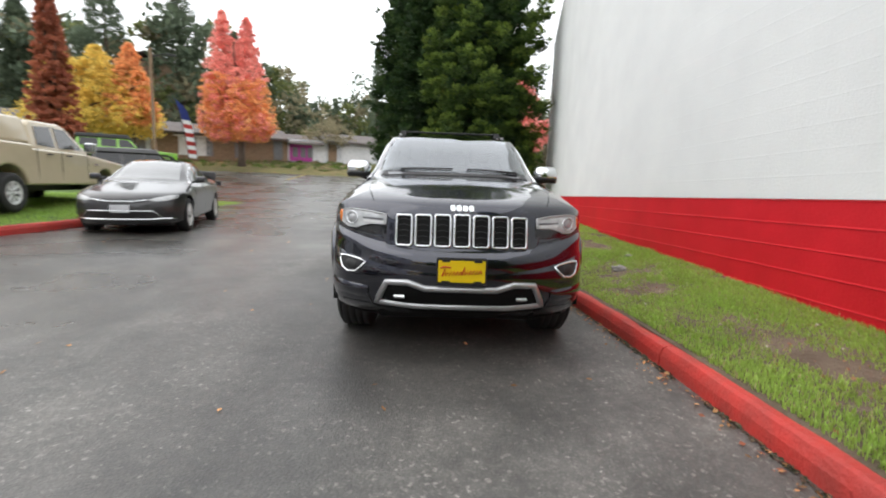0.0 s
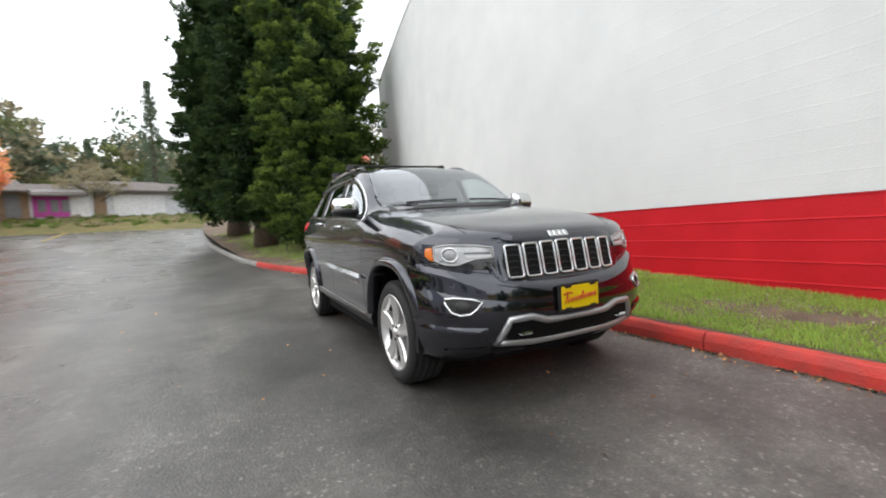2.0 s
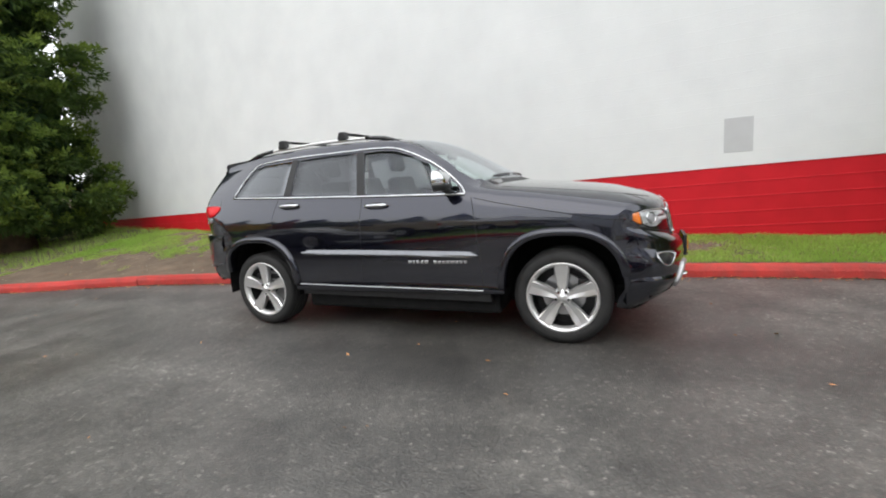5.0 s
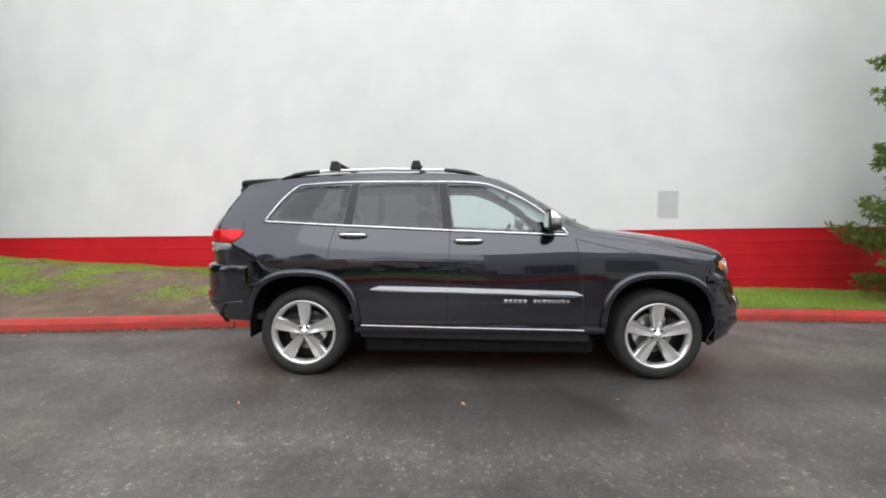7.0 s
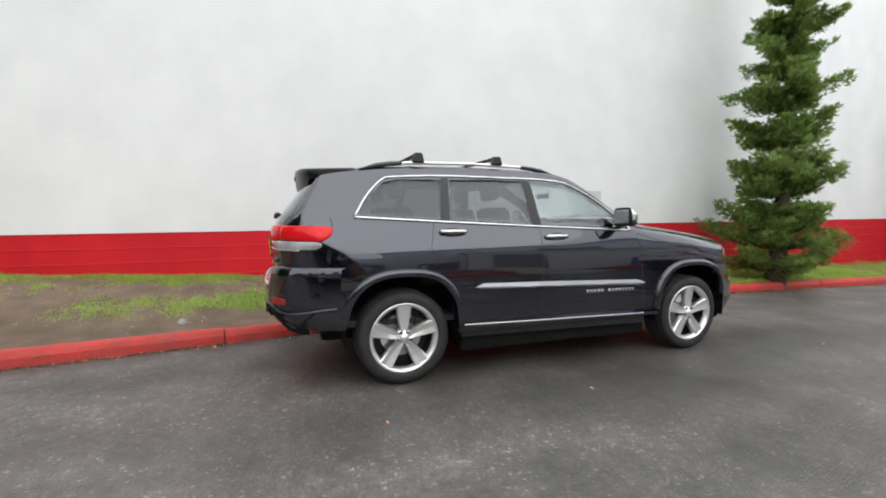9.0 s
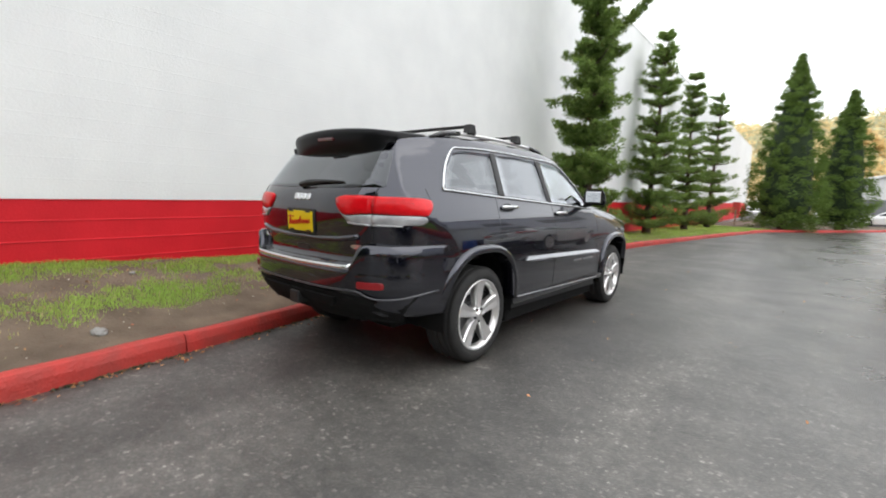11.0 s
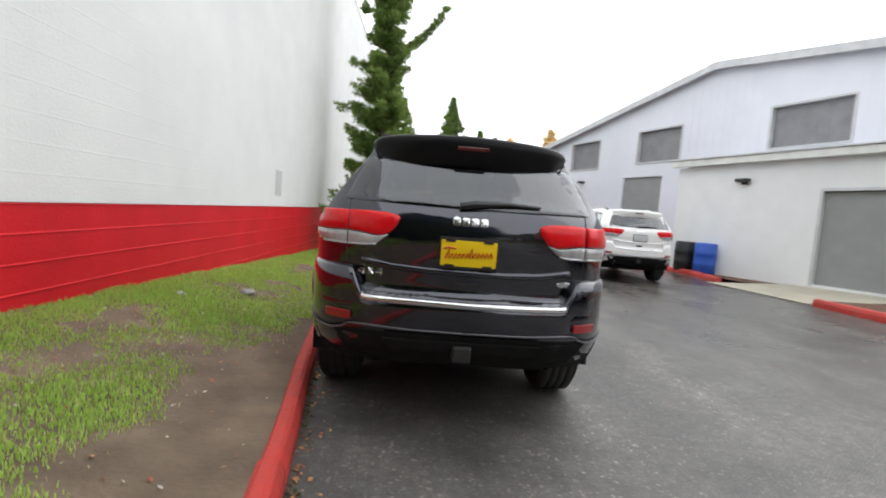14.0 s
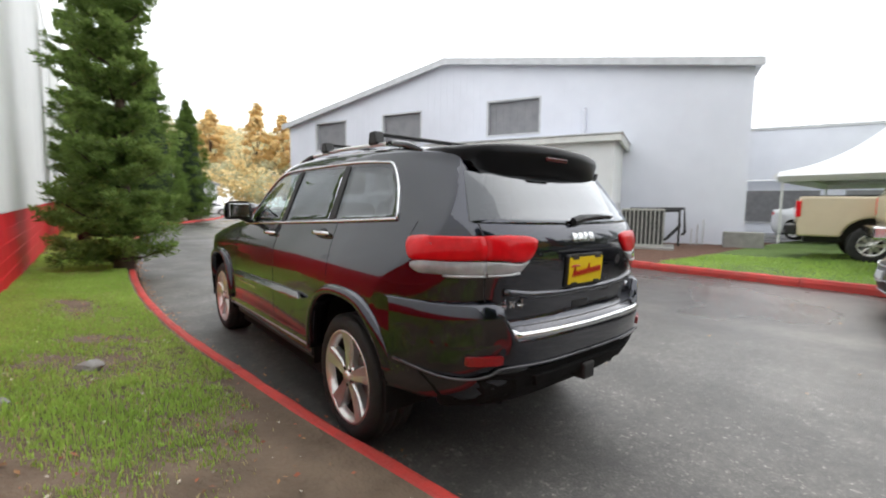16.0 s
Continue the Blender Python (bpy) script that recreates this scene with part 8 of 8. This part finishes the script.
def boxy(label, m, paint, kind):
    """An upright off-road wagon, nose towards +y."""
    car = thing("off_road_car", label, "car", m)
    black = M["black"]
    low = arch_outline(-1.9, 2.1, 0.55, 1.2, (-1.2, 1.55), 0.46, [(2.12, 1.1), (0.75, 1.18), (-1.92, 1.2)])
    part("body", prism(low, -0.8, 0.8, 0.02, 0.04), paint, car)
    part("cabin", prism([(-1.88, 1.18), (-1.82, 1.62), (0.15, 1.64), (0.55, 1.18)], -0.76, 0.76, 0.1, 0.04), paint, car)
    part("hard_top", prism([(-1.9, 1.62), (-1.86, 1.8), (0.1, 1.84), (0.25, 1.64)], -0.72, 0.72, 0.06, 0.05), paint if kind else black, car)
    for s in (-1, 1):
        for poly in ([(-1.75, 1.25), (-1.72, 1.6), (-1.05, 1.6), (-1.05, 1.25)], [(-0.95, 1.25), (-0.93, 1.6), (-0.35, 1.6), (-0.35, 1.25)], [(-0.25, 1.25), (-0.25, 1.6), (0.1, 1.6), (0.38, 1.25)]):
            part("side_glass", panel(poly, lambda y, z, h, s=s: (s * (0.76 * (1 - 0.1 * (z - 1.18) / 0.46) + h + 0.004), y, z), 0.006, 0.01, 2, 0.1), M["gloss_black"], car)
        for w in (-1.2, 1.55):
            wheel(car, s * 0.8, w, 0.4, 0.4, 0.22, 0.25, 8, None, s)
            part("arch_flare", prism([(w + q * math.cos(radians(a)), 0.45 + q * math.sin(radians(a))) for q, aa in ((0.56, spread(170, 10, 10)), (0.47, spread(10, 170, 10))) for a in aa], s * 0.78, s * 0.98, 0, 0.0), black, car)
        part("wing_mirror", box((s * 0.95 - 0.1, 0.42, 1.2), (s * 0.95 + 0.1, 0.5, 1.4), 0.02), black, car)
        part("headlight", lathe([(0, 0), (0.09, 0), (0.09, -0.06)], 14, Matrix.Translation((s * 0.5, 2.14, 0.95)) @ Matrix.Rotation(radians(90), 4, "Z")), M["clear_lens"], car)
    part("windscreen", panel([(-0.68, 0.0), (0.68, 0.0), (0.64, 1.0), (-0.64, 1.0)], lambda x, t, h: (x, lerp(0.52, 0.2, t) + h, lerp(1.22, 1.6, t)), 0.03, 0.012, 2, 0.1), M["gloss_black"], car)
    part("rear_glass", box((-0.55, -1.9, 1.28), (0.55, -1.86, 1.58)), M["gloss_black"], car)
    part("front_bumper", box((-0.8, 2.1, 0.55), (0.8, 2.3, 0.72), 0.03), black, car)
    part("spare_wheel", lathe([(0, -0.2), (0.38, -0.2), (0.4, -0.12), (0.4, 0.0), (0, 0)], 24, Matrix.Translation((0, -1.92, 1.0)) @ Matrix.Rotation(radians(90), 4, "Z")), M["rubber"], car)
    return car


boxy("lime green off-road car with dark panes on the slope", pose(-15.4, 17.4, lawn(-15.4, 17.4), 0, 0, -54), M["paint_lime"], False)
boxy("dark grey off-road wagon parked behind the saloon car", pose(-11.2, 12.6, lawn(-11.2, 12.6) - 0.1, 0, 0, -50), M["paint_grey"], True)
sedan("silver saloon parked at the far end of the drive", pose(-8.6, -51, 0.3, 0, 0, 80), M["paint_white"])
sedan("dark saloon parked at the far end of the drive", pose(-12.5, -50, 0.3, 0, 0, 30), M["paint_grey"])
sedan("white car behind the tent poles", pose(-17.5, 1.2, 0.4, 0, 0, 160), M["paint_white"])

# ---- litter and stones ----
def litter(name, places, mats, label, size, seed):
    rnd = np.random.RandomState(seed)
    p = np.array(places)
    for k, mat in enumerate(mats):
        q = p[k::len(mats)]
        ang = rnd.rand(len(q)) * math.tau
        ax = np.stack([np.cos(ang), np.sin(ang), rnd.normal(size=len(q)) * 0.25], 1)
        n = len(q)
        side_ = np.stack([-np.sin(ang), np.cos(ang), rnd.normal(size=n) * 0.3], 1)
        s = size * (0.5 + rnd.rand(n))[:, None]
        v = np.stack([q - ax * s, q + side_ * s * 0.55 + [0, 0, 0.004], q + ax * s, q - side_ * s * 0.55], 1).reshape(-1, 3)
        me = bpy.data.meshes.new(name)
        me.from_pydata(v.tolist(), [], (np.arange(n)[:, None] * 4 + [0, 1, 2, 3]).tolist())
        me.materials.append(mat)
        tagged(new(name, me), label, "leaves", kind="stuff")


rr = random.Random(77)
gut, lawnl, road = [], [], []
for _ in range(900):
    y = rr.uniform(-9, 8)
    gut.append((kerb_x(y) - abs(rr.gauss(0, 0.07)) - 0.015, y, 0.012))
for _ in range(1300):
    y = rr.uniform(-8, 9)
    x = rr.uniform(kerb_x(y) + 0.18, wall_x(y) - 0.05)
    lawnl.append((x, y, verge(x, y) + 0.012))
for _ in range(130):
    x, y = rr.uniform(-6.5, 1.2), rr.uniform(-6, 8)
    if x < kerb_x(y) - 0.1:
        road.append((x, y, ground(x, y) + 0.008))
M["dry_leaf"] = leafy("dry_fallen_leaves", (0.26, 0.13, 0.06), (0.4, 0.22, 0.1), 0.1)
M["pale_leaf"] = leafy("pale_dry_leaves", (0.5, 0.45, 0.37), (0.68, 0.63, 0.55), 0.1)
M["moss"] = surf("dark_gutter_moss", (0.03, 0.035, 0.015), (0.06, 0.06, 0.03), scale=30, rough=0.95)
moss = []
for _ in range(2600):
    y = rr.uniform(-9, 8)
    if noise.noise((y * 1.7, 3, 1)) > -0.25:
        moss.append((kerb_x(y) - abs(rr.gauss(0, 0.018)) - 0.004, y, 0.006))
litter("gutter_dirt", moss, [M["moss"], M["soil"]], "dark moss and dirt along the kerb foot", 0.016, 4)
litter("fallen_leaves", gut, [M["dry_leaf"], M["russet_leaf"], M["orange_leaf"]], "small fallen leaves gathered along the kerb foot", 0.014, 1)
litter("fallen_leaves", lawnl, [M["dry_leaf"], M["pale_leaf"], M["russet_leaf"]], "fallen leaves and twigs on the verge", 0.012, 2)
litter("fallen_leaves", road, [M["dry_leaf"], M["orange_leaf"]], "few orange leaves on the asphalt", 0.016, 3)


def stone(label, x, y, size, seed):
    bm = bmesh.new()
    bmesh.ops.create_icosphere(bm, subdivisions=3, radius=1)
    for v in bm.verts:
        k = 1 + 0.35 * noise.noise(v.co * 1.4 + Vector((seed, 0, 0))) + 0.12 * noise.noise(v.co * 4)
        v.co = Vector((v.co.x * size * k, v.co.y * size * 0.75 * k, v.co.z * size * 0.5 * k))
    ob = mesh_object("stone", bm, M["concrete"])
    ob.location = (x, y, verge(x, y) + size * 0.18)
    tagged(ob, label, "stone", "stones on the verge")


stone("grey stone lying in the grass of the verge", 2.05, 0.02, 0.09, 3)
stone("small pale stone on the bare soil", 2.42, 0.62, 0.05, 8)
stone("flat pale stone half sunk in soil", 1.13, 3.33, 0.065, 15)
stone("small pale stone near the wall foot", 2.3, 2.8, 0.035, 21)
stone("small pale stone in the worn grass", 2.45, 2.95, 0.03, 25)
